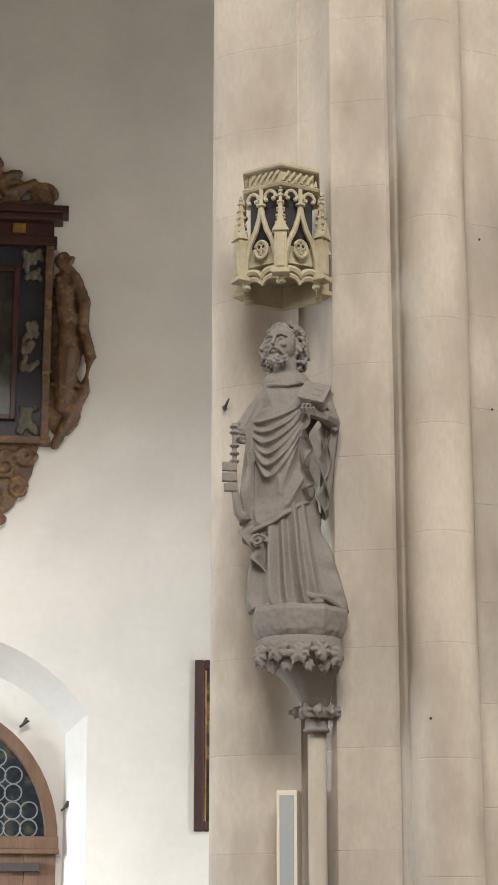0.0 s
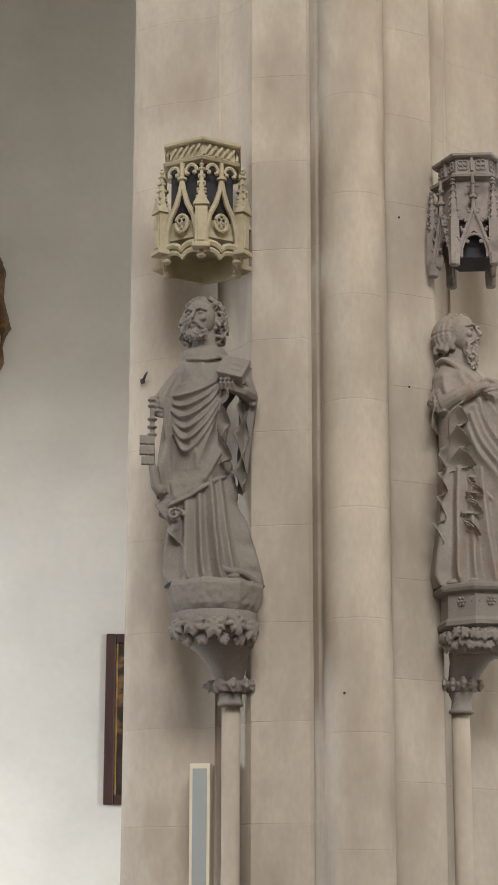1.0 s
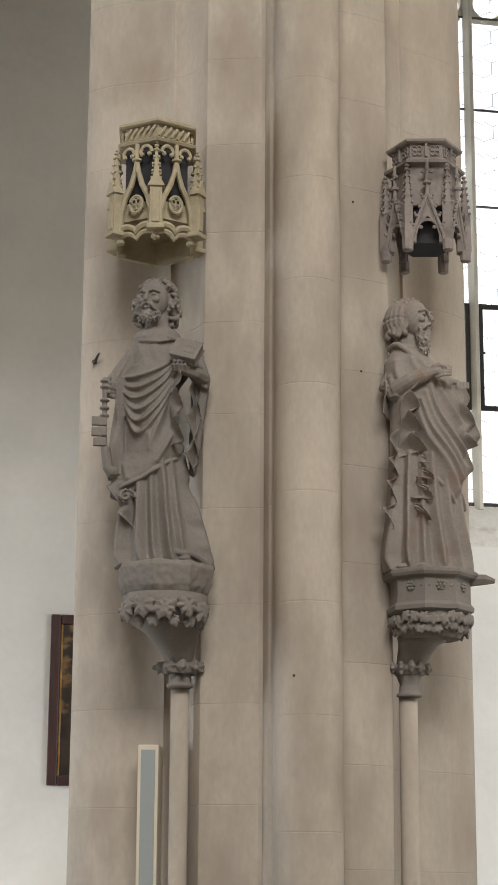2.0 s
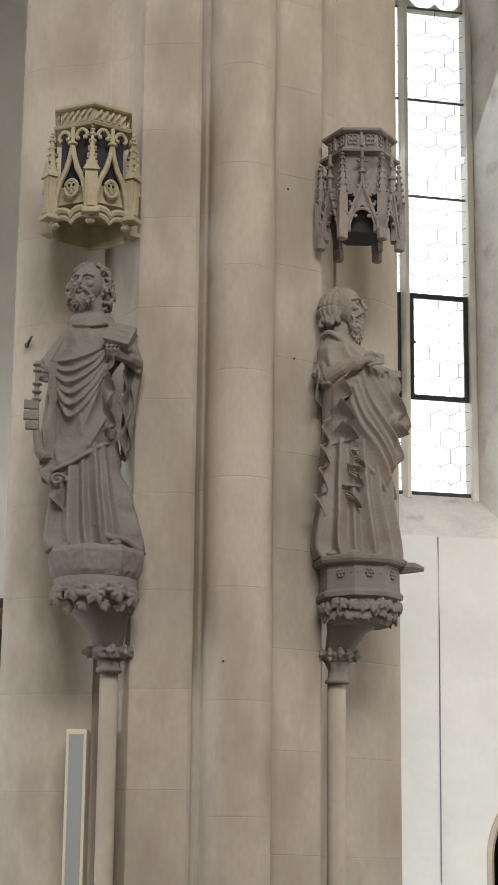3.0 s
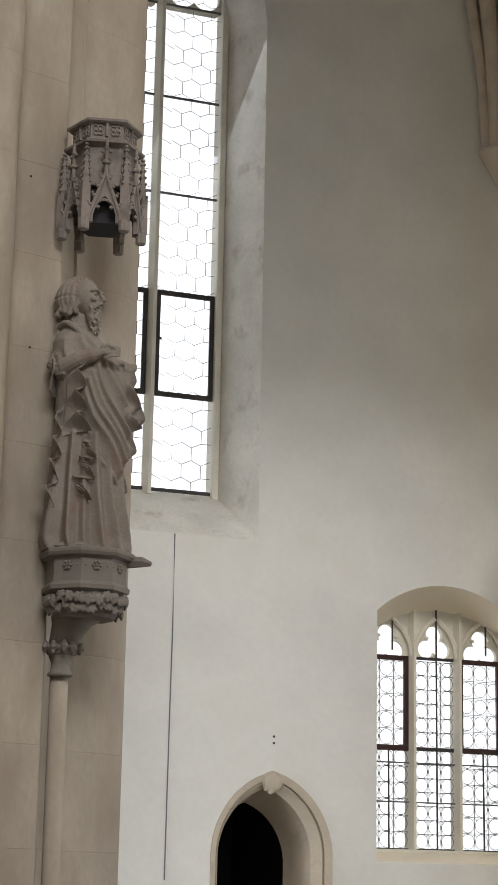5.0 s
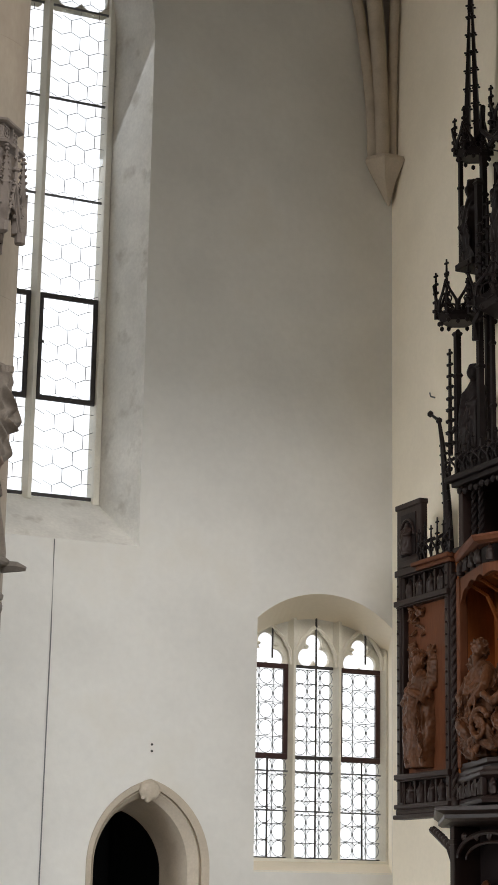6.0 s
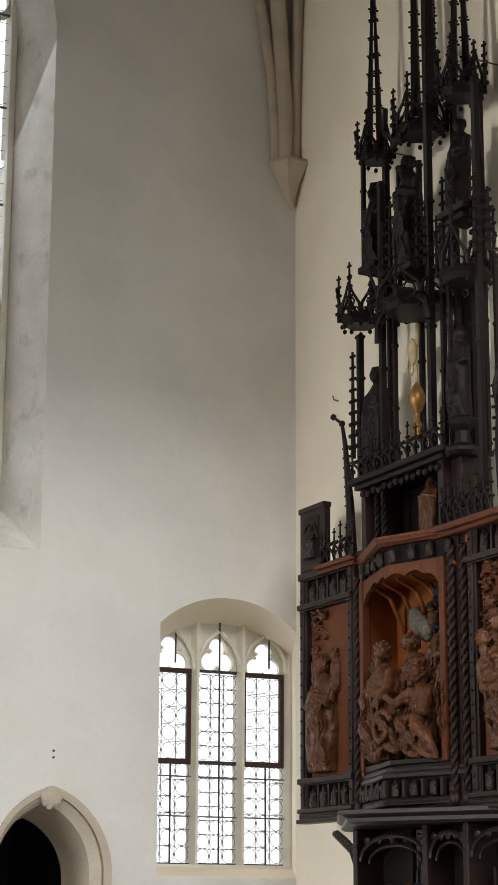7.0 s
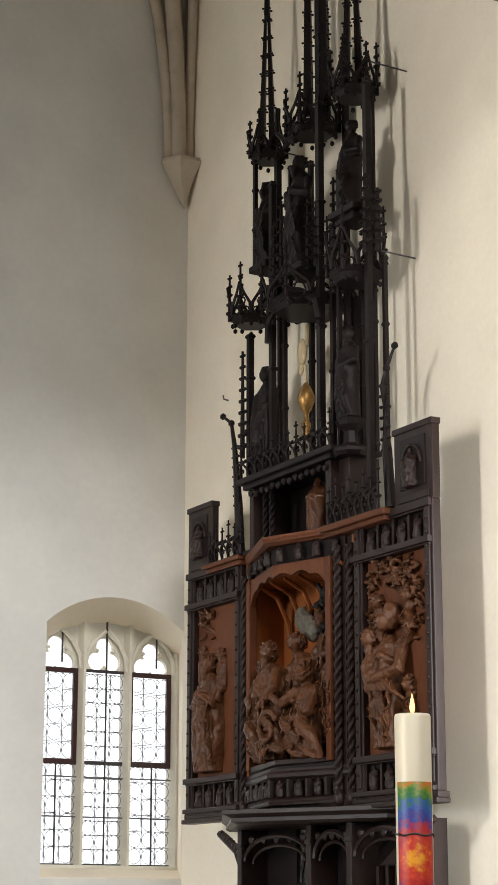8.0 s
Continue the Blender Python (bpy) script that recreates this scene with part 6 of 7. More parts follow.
loft(bm, [[(2.9, 0.05, 1.98), (3.3, 0.05, 1.98), (3.3, 0.15, 1.98), (2.9, 0.15, 1.98)], [(3.05, 0.08, 2.1), (3.15, 0.08, 2.1), (3.15, 0.12, 2.1), (3.05, 0.12, 2.1)]])
A("predella_shrine", bm, OAK)
# brackets and ledge
for e, x in ((-1, 0.90), (1, 3.30)):
    bm = B()
    for i in range(9):
        k = i / 8
        ball(bm, (x + e * (0.02 + 0.36 * k), -0.02, 2.06 + 0.24 * k ** 0.6), (0.045, 0.03, 0.03), 1)
    tube(bm, [(x, -0.02, 1.95), (x + e * 0.12, -0.02, 2.14), (x + e * 0.42, -0.02, 2.30)], 0.03, 6)
    A("bracket", bm, OAK)
A("lower_ledge", prow([(0.28, 2.31), (0.34, 2.33), (0.34, 2.36), (0.42, 2.39), (0.42, 2.42)], 0.30, 0.35), OAK)
A("ledge_top", boxes([(-0.12, 3.86, -0.09, 0.04, 2.40, 2.44), (-0.10, 3.85, -0.07, 0.04, 2.44, 2.49)], 0.012), OAK)


def wing(x0, x1, seed, outer):
    """A side wing: frame, sunk panel with relief, friezes above and below, raised block at the outer side."""
    y = 0.0
    st = 0.12
    for a, b in ((x0, x0 + st), (x1 - st, x1)):
        A("stile", boxes([(a, b, -0.06, 0.02, 2.49, 4.68), (a + 0.03, b - 0.03, -0.075, -0.05, 2.55, 4.62)], 0.010), OAK)
        bm = B()
        for i in range(18):
            ball(bm, ((a + b) / 2, -0.08, 2.66 + i * 0.11), (0.012,) * 3, 1)
        A("bead_row", bm, OAK)
    for z0, z1, j in ((2.49, 2.53, 0.10), (2.75, 2.80, 0.10), (4.34, 4.39, 0.10), (4.62, 4.68, 0.09)):
        A("rail", boxes([(x0 + 0.01, x1 - 0.01, -j, 0.018, z0, z1), (x0 + 0.02, x1 - 0.02, -j + 0.02, 0.016, z0 - 0.015, z0)], 0.008), OAK, "")
    A("panel", boxes([(x0 + st, x1 - st, 0.0, 0.02, 2.80, 4.34)]), WOOD, "warm brown sunk panel")
    for z0, z1 in ((2.53, 2.75), (4.39, 4.62)):
        A("frieze_back", boxes([(x0 + st, x1 - st, -0.01, 0.015, z0, z1)]), CREST)
    n = 4
    for i in range(n + 1):
        xx = x0 + st + (x1 - x0 - 2 * st) * i / n
        for z0, z1 in ((2.53, 2.75), (4.39, 4.62)):
            A("baluster", boxes([(xx - 0.014, xx + 0.014, -0.05, 0.012, z0, z1)], 0.004), OAK)
    for i in range(n):
        xx = x0 + st + (x1 - x0 - 2 * st) * (i + 0.5) / n
        for fz, sd in ((2.53, seed + i), (4.39, seed + 20 + i)):
            bm = B()
            figure(bm, xx, -0.03, fz, 0.205, sd, 0, 1.25)
            relief("frieze_figure", bm, OAK, 0.009)
    a, b = outer
    A("raised_block", boxes([(a, b, -0.05, 0.02, 4.68, 5.30), (a - 0.012, b + 0.012, -0.065, 0.025, 5.26, 5.31), (a + 0.05, b - 0.05, -0.062, 0.0, 4.70, 4.76)], 0.008), OAK)
    A("block_panel", boxes([(a + 0.09, b - 0.09, -0.062, -0.045, 4.80, 5.20)], 0.004), CREST)
    c = (a + b) / 2
    bm = B()
    tube(bm, [(c + 0.13 * math.cos(t), -0.07, 4.98 + 0.16 * math.sin(t)) for t in (math.pi * i / 12 for i in range(13))], 0.012, 6)
    A("block_arch", bm, OAK)
    bm = B()
    figure(bm, c, -0.07, 4.80, 0.32, seed + 60, 0, 1.4)
    relief("block_figure", bm, OAK, 0.011)


wing(-0.09, 0.92, 300, (-0.10, 0.36))
wing(2.74, 3.84, 340, (3.33, 3.845))
def drapery(bm, x, y, z0, z1, w, seed, n=3):
    """Crumpled falls of cloth in front of a figure."""
    q = random.Random(seed)
    for i in range(n):
        xa = x + w * ((i + 0.5) / n - 0.5) * 1.6
        d = q.uniform(-0.5, 0.5) * w
        ruffle(bm, [(xa - 0.02, y, z1), (xa + 0.4 * d, y - 0.01, (z0 + z1) / 2), (xa + d, y, z0)], [(xa + 0.05, y - 0.04, z1 - 0.02), (xa + 0.4 * d + 0.05, y - 0.06, (z0 + z1) / 2), (xa + d + 0.05, y - 0.04, z0)],
               q.uniform(1.6, 3.0), 0.026, 0.026, 0.013, 40, 4, q.uniform(0, 3))


def head(bm, x, y, z, r, seed, hair=True):
    """A head with locks of hair."""
    ball(bm, (x, y, z), (r * 0.78, r * 0.85, r), 2)
    limb(bm, [(x, y - r * 0.8, z + r * 0.2), (x, y - r * 1.05, z - r * 0.1)], r * 0.14, 5)
    if hair:
        curls(bm, (x, y + r * 0.15, z + r * 0.15), (r * 0.95, r * 0.9, r * 1.0), 60, r * 0.22, seed, -0.8, 0.0, 0.4)


# one wing: a tall robed figure with small ones above
bm = B()
figure(bm, 0.33, -0.02, 2.84, 1.06, 11, 0.4, 0.85)
head(bm, 0.34, -0.07, 3.80, 0.085, 12)
drapery(bm, 0.33, -0.11, 2.88, 3.45, 0.20, 15, 3)
limb(bm, [(0.20, -0.06, 3.60), (0.17, -0.12, 3.42), (0.31, -0.16, 3.50)], [0.045, 0.045, 0.03], 8)
limb(bm, [(0.47, -0.06, 3.60), (0.50, -0.12, 3.42), (0.36, -0.16, 3.52)], [0.045, 0.045, 0.03], 8)
for x, z in ((0.16, 3.92), (0.50, 3.86)):
    head(bm, x, -0.02, z, 0.06, int(z * 100))
    limb(bm, [(x, 0.0, z - 0.08), (x + 0.02, -0.02, z - 0.28)], [0.07, 0.06], 8)
for i in range(26):
    rnd = random.Random(i)
    x, z = rnd.uniform(0.10, 0.34), rnd.uniform(4.06, 4.30)
    limb(bm, [(x, 0.01, z), (x + rnd.uniform(-0.05, 0.05), -0.05, z + rnd.uniform(-0.05, 0.05))], [0.024, 0.014], 5)
relief("relief", bm, RELIEF, 0.008, "carved robed figures on the wing")
# the other wing: a crowned standing figure with a child, under a vine
bm = B()
figure(bm, 3.22, -0.02, 2.84, 1.05, 21, 0, 0.80)
ball(bm, (3.27, -0.06, 3.85), (0.085, 0.07, 0.115), 3)
head(bm, 3.24, -0.12, 3.80, 0.075, 9, False)
for e in (-1, 1):
    limb(bm, [(3.25 + e * 0.14, -0.03, 3.64), (3.25 + e * 0.19, -0.12, 3.42), (3.18 + e * 0.03, -0.18, 3.36)], [0.055, 0.055, 0.04], 8)
limb(bm, [(3.10, -0.14, 3.30), (3.11, -0.17, 3.48), (3.10, -0.16, 3.60)], [0.06, 0.07, 0.045], 8)
head(bm, 3.10, -0.17, 3.68, 0.065, 3)
drapery(bm, 3.22, -0.13, 2.88, 3.34, 0.24, 22, 4)
for i in range(6):
    a = 3.06 + 0.05 * i
    limb(bm, spline([(a, -0.14, 3.40 - 0.01 * i), (a + 0.08, -0.19, 3.28), (a + 0.20, -0.13, 3.34 - 0.03 * i)], 4), 0.016, 5)
for x, z in ((3.05, 3.98), (3.47, 3.98), (3.46, 3.30)):
    head(bm, x, -0.05, z, 0.06, int(x * 100))
    limb(bm, [(x, -0.01, z - 0.08), (x + 0.03, -0.04, z - 0.2), (x - 0.02, -0.02, z - 0.34)], [0.06, 0.065, 0.03], 8)
    drapery(bm, x, -0.05, z - 0.32, z - 0.10, 0.08, int(z * 10), 2)
rnd = random.Random(77)
for i in range(110):
    x, z = rnd.uniform(2.92, 3.60), rnd.uniform(4.08, 4.31)
    if rnd.random() < 0.3:
        x, z = rnd.choice((rnd.uniform(2.90, 3.0), rnd.uniform(3.54, 3.62))), rnd.uniform(3.6, 4.1)
    a = rnd.uniform(0, 6.28)
    limb(bm, [(x, 0.0, z), (x + 0.03 * math.cos(a), -0.06, z + 0.03 * math.sin(a)), (x + 0.055 * math.cos(a), -0.03, z + 0.055 * math.sin(a))], [0.014, 0.018, 0.009], 5)
relief("relief", bm, RELIEF, 0.008, "carved standing figure beneath vine leaves")

# shrine bay
A("shrine_box", boxes([(0.94, 0.99, -0.02, 0.37, 2.50, 4.62), (2.66, 2.71, -0.02, 0.37, 2.50, 4.62), (0.99, 2.66, 0.34, 0.38, 2.50, 4.62)]), ORANGE, "orange-brown shrine interior")
A("shrine_roof", prow([(-0.03, 4.40), (-0.03, 4.46)], 0.24, 0.36), ORANGE)
for i in range(7):
    xx = 1.15 + 0.22 * i
    bm = B()
    tube(bm, [(xx, 0.32, 3.85), (xx, 0.28, 4.10), (xx + 0.04, 0.15, 4.30), (xx + 0.10, -0.08, 4.38)], [0.022, 0.022, 0.02, 0.016], 6)
    A("vault_rib", bm, ORANGE)
for xx in (1.25, 1.62, 2.0, 2.35):
    A("back_strip", boxes([(xx, xx + 0.05, 0.31, 0.345, 2.8, 4.0)], 0.006), WOOD)
A("shrine_floor", prow([(-0.04, 2.78), (0.0, 2.80), (0.0, 2.835)], 0.25, 0.36), OAK)
A("base_frieze", prow([(-0.03, 2.50), (-0.03, 2.80)], 0.25, 0.3), CREST)
A("base_ledge", prow([(0.02, 2.47), (0.03, 2.50), (0.0, 2.53)], 0.28, 0.3), OAK)
A("base_mould", prow([(0.0, 2.66), (0.05, 2.69), (0.05, 2.715), (0.02, 2.74), (0.02, 2.76)], 0.27, 0.3), OAK)


def on_prow(k, out=0.0, tip=0.27):
    """A place along the bay's front, k from -1 to 1."""
    a = C0 + k * 0.915
    return a, -tip * (1 - abs(k)) - out


for i in range(8):
    k = -0.86 + 1.72 * (i + 0.5) / 8
    x, y = on_prow(k, 0.012)
    bm = B()
    figure(bm, x, y, 2.53, 0.15, 400 + i, 0, 1.5)
    relief("base_figure", bm, OAK, 0.009)
    x, y = on_prow(-0.86 + 1.72 * i / 8, 0.03)
    A("base_baluster", boxes([(x - 0.014, x + 0.014, y - 0.01, y + 0.04, 2.53, 2.67)], 0.003), OAK)
A("top_frieze", prow([(-0.03, 4.44), (-0.03, 4.62)], 0.25, 0.3), CREST)
for i in range(8):
    x, y = on_prow(-0.86 + 1.72 * (i + 0.5) / 8, 0.012)
    bm = B()
    figure(bm, x, y, 4.46, 0.15, 430 + i, 0, 1.5)
    relief("frieze_figure", bm, OAK, 0.009)
A("top_ledge", prow([(0.0, 4.61), (0.05, 4.63), (0.07, 4.66), (0.07, 4.68)], 0.30, 0.35), WOOD, "red-brown ledge")
# arch frame with hanging cusps
for sgn in (-1, 1):
    bm = B()
    k1 = -0.86 if sgn < 0 else 0.66
    p, q = on_prow(0.0, 0.0), on_prow(k1, 0.0)
    n = 20
    top, low = [], []
    for i in range(n + 1):
        k = i / n
        x, y = p[0] + (q[0] - p[0]) * k, p[1] + (q[1] - p[1]) * k
        edge = 4.36 - 0.16 * max(0.0, (k - 0.55) / 0.45) ** 2
        edge += 0.035 * abs(math.sin(math.pi * k * 3.0)) - 0.02
        top.append((x, y, 4.45))
        low.append((x, y, edge))
    va, vb = [bm.verts.new(v) for v in top], [bm.verts.new(v) for v in low]
    vc, vd = [bm.verts.new((x, y + 0.04, z)) for x, y, z in low], [bm.verts.new((x, y + 0.04, z)) for x, y, z in top]
    for u, w in ((va, vb), (vb, vc), (vc, vd), (vd, va)):
        for i in range(n):
            bm.faces.new((u[i], u[i + 1], w[i + 1], w[i]))
    A("arch_frame", bm, WOOD, "red-brown scalloped arch frame")
for k, w in ((-0.86, 0.06), (0.66, 0.07)):
    x, y = on_prow(k, 0.0)
    A("shrine_post", boxes([(x - w / 2, x + w / 2, y - 0.02, y + 0.06, 2.80, 4.45)], 0.008), WOOD)
for k in (-0.97, 0.78, 0.92):
    x, y = on_prow(k, 0.02)
    bm = B()
    for h in (0.0, math.pi):
        pts = [(x + 0.017 * math.cos(i * 0.55 + h), y + 0.017 * math.sin(i * 0.55 + h), 2.56 + i * 0.0153) for i in range(129)]
        tube(bm, pts, 0.021, 6)
    lathe(bm, [(0.03, 2.44), (0.05, 2.47), (0.05, 2.51), (0.034, 2.56)], 10, x, y)
    A("twisted_column", bm, OAK, "", True)
    A("column_back", boxes([(x - 0.07, x + 0.07, y + 0.03, y + 0.09, 2.47, 4.62)], 0.01), OAK)
# shrine group
bm = B()
rnd = random.Random(5)
for i, (x, y, z, h, w) in enumerate(((1.30, 0.02, 2.86, 0.86, 0.95), (1.50, -0.06, 2.86, 0.98, 0.95), (1.74, 0.06, 3.05, 0.84, 0.95), (2.08, -0.08, 2.86, 0.70, 1.2), (2.00, 0.16, 3.20, 0.86, 0.9), (2.30, 0.08, 2.95, 0.92, 0.9))):
    figure(bm, x, y, z, h, 31 + i, 0, w)
    head(bm, x, y - 0.07, z + h * 0.93, 0.075, 50 + i)
    drapery(bm, x, y - 0.15, z + 0.03, z + h * 0.55, 0.2, 70 + i, 3)
for pts in (((1.22, -0.05, 3.55), (1.20, -0.14, 3.38), (1.36, -0.20, 3.28)), ((1.60, -0.1, 3.60), (1.70, -0.2, 3.44), (1.58, -0.26, 3.30)), ((1.98, -0.12, 3.40), (1.90, -0.24, 3.28), (1.78, -0.26, 3.36)), ((2.20, -0.1, 3.38), (2.26, -0.2, 3.20), (2.10, -0.26, 3.14))):
    limb(bm, pts, [0.05, 0.048, 0.03], 8)
for x0, x1, z in ((1.28, 1.50, 3.02), (1.55, 1.80, 3.08), (1.85, 2.12, 3.02), (2.10, 2.34, 3.0)):
    limb(bm, spline([(x0, -0.12, z + 0.16), ((x0 + x1) / 2, -0.24, z + 0.10), (x1, -0.22, z - 0.02), (x1 + 0.02, -0.16, z - 0.16)], 4), [0.07 - 0.0025 * k for k in range(13)], 8)
    for k in range(5):
        limb(bm, spline([(x0, -0.12, z + 0.14 - 0.04 * k), ((x0 + x1) / 2, -0.225, z + 0.06 - 0.04 * k), (x1, -0.20, z + 0.03 - 0.05 * k)], 4), 0.024, 6)
scroll(bm, (1.74, 3.10), 0.15, 1.5, 0.03, -0.28, 1, 0.5)
scroll(bm, (1.60, 2.96), 0.10, 1.3, 0.03, -0.26, -1, 1.5)
limb(bm, [(1.50, -0.14, 3.3), (1.62, -0.26, 3.02), (1.62, -0.26, 2.86)], 0.02, 6)
relief("shrine_carving", bm, RELIEF, 0.0085, "carved group of robed figures in the shrine")
bm = B()
for i in range(46):
    x, z = rnd.uniform(1.95, 2.45), rnd.uniform(3.92, 4.28)
    d = Vector((rnd.uniform(-1, 1), rnd.uniform(-0.5, 0.2), rnd.uniform(-1, 1))) * 0.08
    limb(bm, [(x, 0.10, z), (x + d.x, 0.08 + d.y, z + d.z)], [0.035, 0.015], 6)
relief("foliage", bm, CREST, 0.012, "dark hanging leaves")
bm = B()
for i in range(4):
    ball(bm, (1.62 + 0.06 * i, 0.14, 4.06 - 0.04 * i), (0.09, 0.05, 0.11), 2)
relief("mitred_head", bm, EPI_GREY, 0.012)

# ---- crest of the altar ----


def spray(name, x, y, z0, z1, w=0.03, n=4, mat=None):
    """A slim post with stacked collars and a finial."""
    bm = B()
    tube(bm, [(x, y, z0), (x, y, z1)], [w * 0.6, w * 0.28], 6)
    for i in range(n):
        z = z0 + (z1 - z0) * (i + 1) / (n + 0.4)
        r = w * (1.15 - 0.5 * i / n)
        loft(bm, [ngon(6, r * 0.4, z - r * 0.35, x, y), ngon(6, r, z, x, y), ngon(6, r * 0.4, z + r * 0.35, x, y)])
        for e in (-1, 1):
            bmesh.ops.create_icosphere(bm, subdivisions=1, radius=r * 0.4, matrix=Matrix.Translation((x + e * r * 1.1, y, z)))
    return A(name, bm, mat or CREST)


def pillar(x, y, z0, z1, w=0.035):
    bm = B()
    w *= 0.72
    loft(bm, [ngon(4, w, z0, x, y, math.pi / 4), ngon(4, w, z1, x, y, math.pi / 4)])
    for k in (0.02, 0.35, 0.7, 0.985):
        z = z0 + (z1 - z0) * k
        loft(bm, [ngon(4, w * 1.1, z - 0.02, x, y, math.pi / 4), ngon(4, w * 1.5, z, x, y, math.pi / 4), ngon(4, w * 1.1, z + 0.02, x, y, math.pi / 4)])
    return A("post", bm, CREST)


def spire(x, y, z0, z1, w, n=10, lean=0.0):
    """A slim spire with crockets; lean moves its tip along x."""
    bm = B()
    loft(bm, [ngon(4, w, z0, x, y), ngon(4, w * 0.35, z1, x + lean, y)])
    for i in range(n):
        k = (i + 0.5) / n
        z, r = z0 + (z1 - z0) * k, w * (1 - 0.65 * k) + 0.008
        for a in (0, math.pi / 2, math.pi, 1.5 * math.pi):
            q = (x + lean * k + r * math.cos(a), y + r * math.sin(a), z)
            bmesh.ops.create_icosphere(bm, subdivisions=1, radius=0.015, matrix=Matrix.Translation(q) @ Matrix.Diagonal((1.2, 1.2, 0.7, 1)))
    return A("spire", bm, CREST)


def crown(x, y, z0, h, r, pins=True, seed=0):
    """A pierced lantern: mouldings, ogee gables with tracery, and little pinnacles."""
    bm = B()
    lathe(bm, [(r * 0.85, z0), (r * 1.05, z0 + 0.03), (r * 0.9, z0 + 0.06)], 6, x, y)
    lathe(bm, [(r * 0.75, z0 - h * 0.12), (r * 0.88, z0)], 6, x, y)
    A("lantern_moulding", bm, CREST)
    for k in range(6):
        a = math.pi / 3 * (k + 0.5)
        m = Matrix.Translation((x, y, z0)) @ Matrix.Rotation(a, 4, "Z") @ Matrix.Translation((0, -r * 0.87, 0))
        bm = B()
        hw = r * 0.5
        for e in (-1, 1):
            tube(bm, [(e * hw, 0, 0.03), (e * hw * 0.9, -0.01, h * 0.35), (e * hw * 0.4, -0.03, h * 0.6), (0, -0.05, h * 0.9)], [0.018, 0.016, 0.014, 0.01], 5)
        rr = hw * 0.36
        for cx, cz in ((0, h * 0.42), (-hw * 0.42, h * 0.16), (hw * 0.42, h * 0.16)):
            tube(bm, [(cx + rr * math.cos(t), 0, cz + rr * math.sin(t)) for t in (2 * math.pi * i / 8 for i in range(9))], 0.009, 4)
        A("ogee_gable", moved(bm, m), CREST)
        if pins:
            b = math.pi / 3 * k
            spray("pinnacle", x + r * math.cos(b), y + r * math.sin(b), z0, z0 + h * (1.25 + 0.2 * (k % 2)), 0.034, 5)
    bm = B()
    for i in range(12):
        a = 2 * math.pi * i / 12
        ball(bm, (x + r * 0.85 * math.cos(a), y + r * 0.85 * math.sin(a), z0 - h * 0.13 - 0.02 * (i % 2)), (0.022, 0.022, 0.028), 1)
    tagged(A("cusp_fringe", bm, CREST), kind="stuff")


def balustrade(p, q, z, h, n):
    """Openwork cresting of loops, buds and collared pins."""
    p, q = Vector(p), Vector(q)
    bm = B()
    tube(bm, [(p.x, p.y, z), (q.x, q.y, z)], 0.016, 6)
    tube(bm, [(p.x, p.y, z + h * 0.5), (q.x, q.y, z + h * 0.5)], 0.009, 6)
    d = (q - p) / n
    for i in range(n):
        c = p + d * (i + 0.5)
        for e in (-1, 1):
            tube(bm, [(c.x + d.x * 0.5 * e, c.y + d.y * 0.5 * e, z + 0.02), (c.x + d.x * 0.42 * e, c.y + d.y * 0.42 * e - 0.02, z + h * 0.28), (c.x + d.x * 0.1 * e, c.y + d.y * 0.1 * e - 0.03, z + h * 0.42), (c.x - d.x * 0.25 * e, c.y - d.y * 0.25 * e - 0.01, z + h * 0.55)], 0.011, 5)
        ball(bm, (c.x, c.y - 0.02, z + h * 0.2), (0.016, 0.012, 0.02), 1)
    A("cresting", bm, CREST)
    for i in range(n + 1):
        c = p + d * i
        spray("cresting_pin", c.x, c.y, z, z + h * (0.95 + 0.15 * (i % 2)), 0.026, 3)


# side ledges with cresting
A("side_ledge", boxes([(0.30, 0.98, -0.13, 0.2, 4.66, 4.70), (0.34, 0.96, -0.10, 0.2, 4.62, 4.66)], 0.012), WOOD)
A("side_ledge", boxes([(2.25, 3.32, -0.16, 0.2, 4.64, 4.69), (2.30, 3.28, -0.12, 0.2, 4.60, 4.64)], 0.012), WOOD)
balustrade((0.38, -0.08), (0.98, -0.10), 4.70, 0.32, 5)
balustrade((2.48, -0.12), (3.20, -0.12), 4.69, 0.34, 7)
# box with a small figure
A("niche_floor", boxes([(1.02, 2.48, -0.10, 0.36, 4.68, 4.72)], 0.01), CREST)
A("niche_back", boxes([(1.10, 2.44, 0.30, 0.34, 4.72, 5.30)]), CREST)
for x0, x1 in ((1.10, 1.17), (2.36, 2.44)):
    A("niche_post", boxes([(x0, x1, -0.08, 0.32, 4.72, 5.28)], 0.008), OAK)
A("niche_side", boxes([(2.44, 2.60, 0.0, 0.3, 4.70, 5.28)], 0.01), OAK)
for x in (1.24, 1.36):
    bm = B()
    for h in (0.0, math.pi):
        tube(bm, [(x + 0.014 * math.cos(0.6 * i + h), 0.014 * math.sin(0.6 * i + h), 4.72 + i * 0.0135) for i in range(41)], 0.017, 6)
    A("twisted_column", bm, CREST, "", True)
A("niche_cornice", boxes([(1.04, 2.50, -0.12, 0.36, 5.26, 5.31), (0.98, 2.56, -0.16, 0.36, 5.31, 5.36)], 0.014), CREST)
bm = B()
for i in range(14):
    x = 1.14 + i * 0.095
    ball(bm, (x, -0.09, 5.22 - 0.015 * (i % 2)), (0.045, 0.02, 0.035), 1)
A("niche_fringe", bm, CREST)
bm = B()
figure(bm, 0, 0, 0, 0.50, 51, 0, 1.4)
nf = carved("carved_figure", bm, RELIEF, 0.011, 1, 0.003, 0.03)
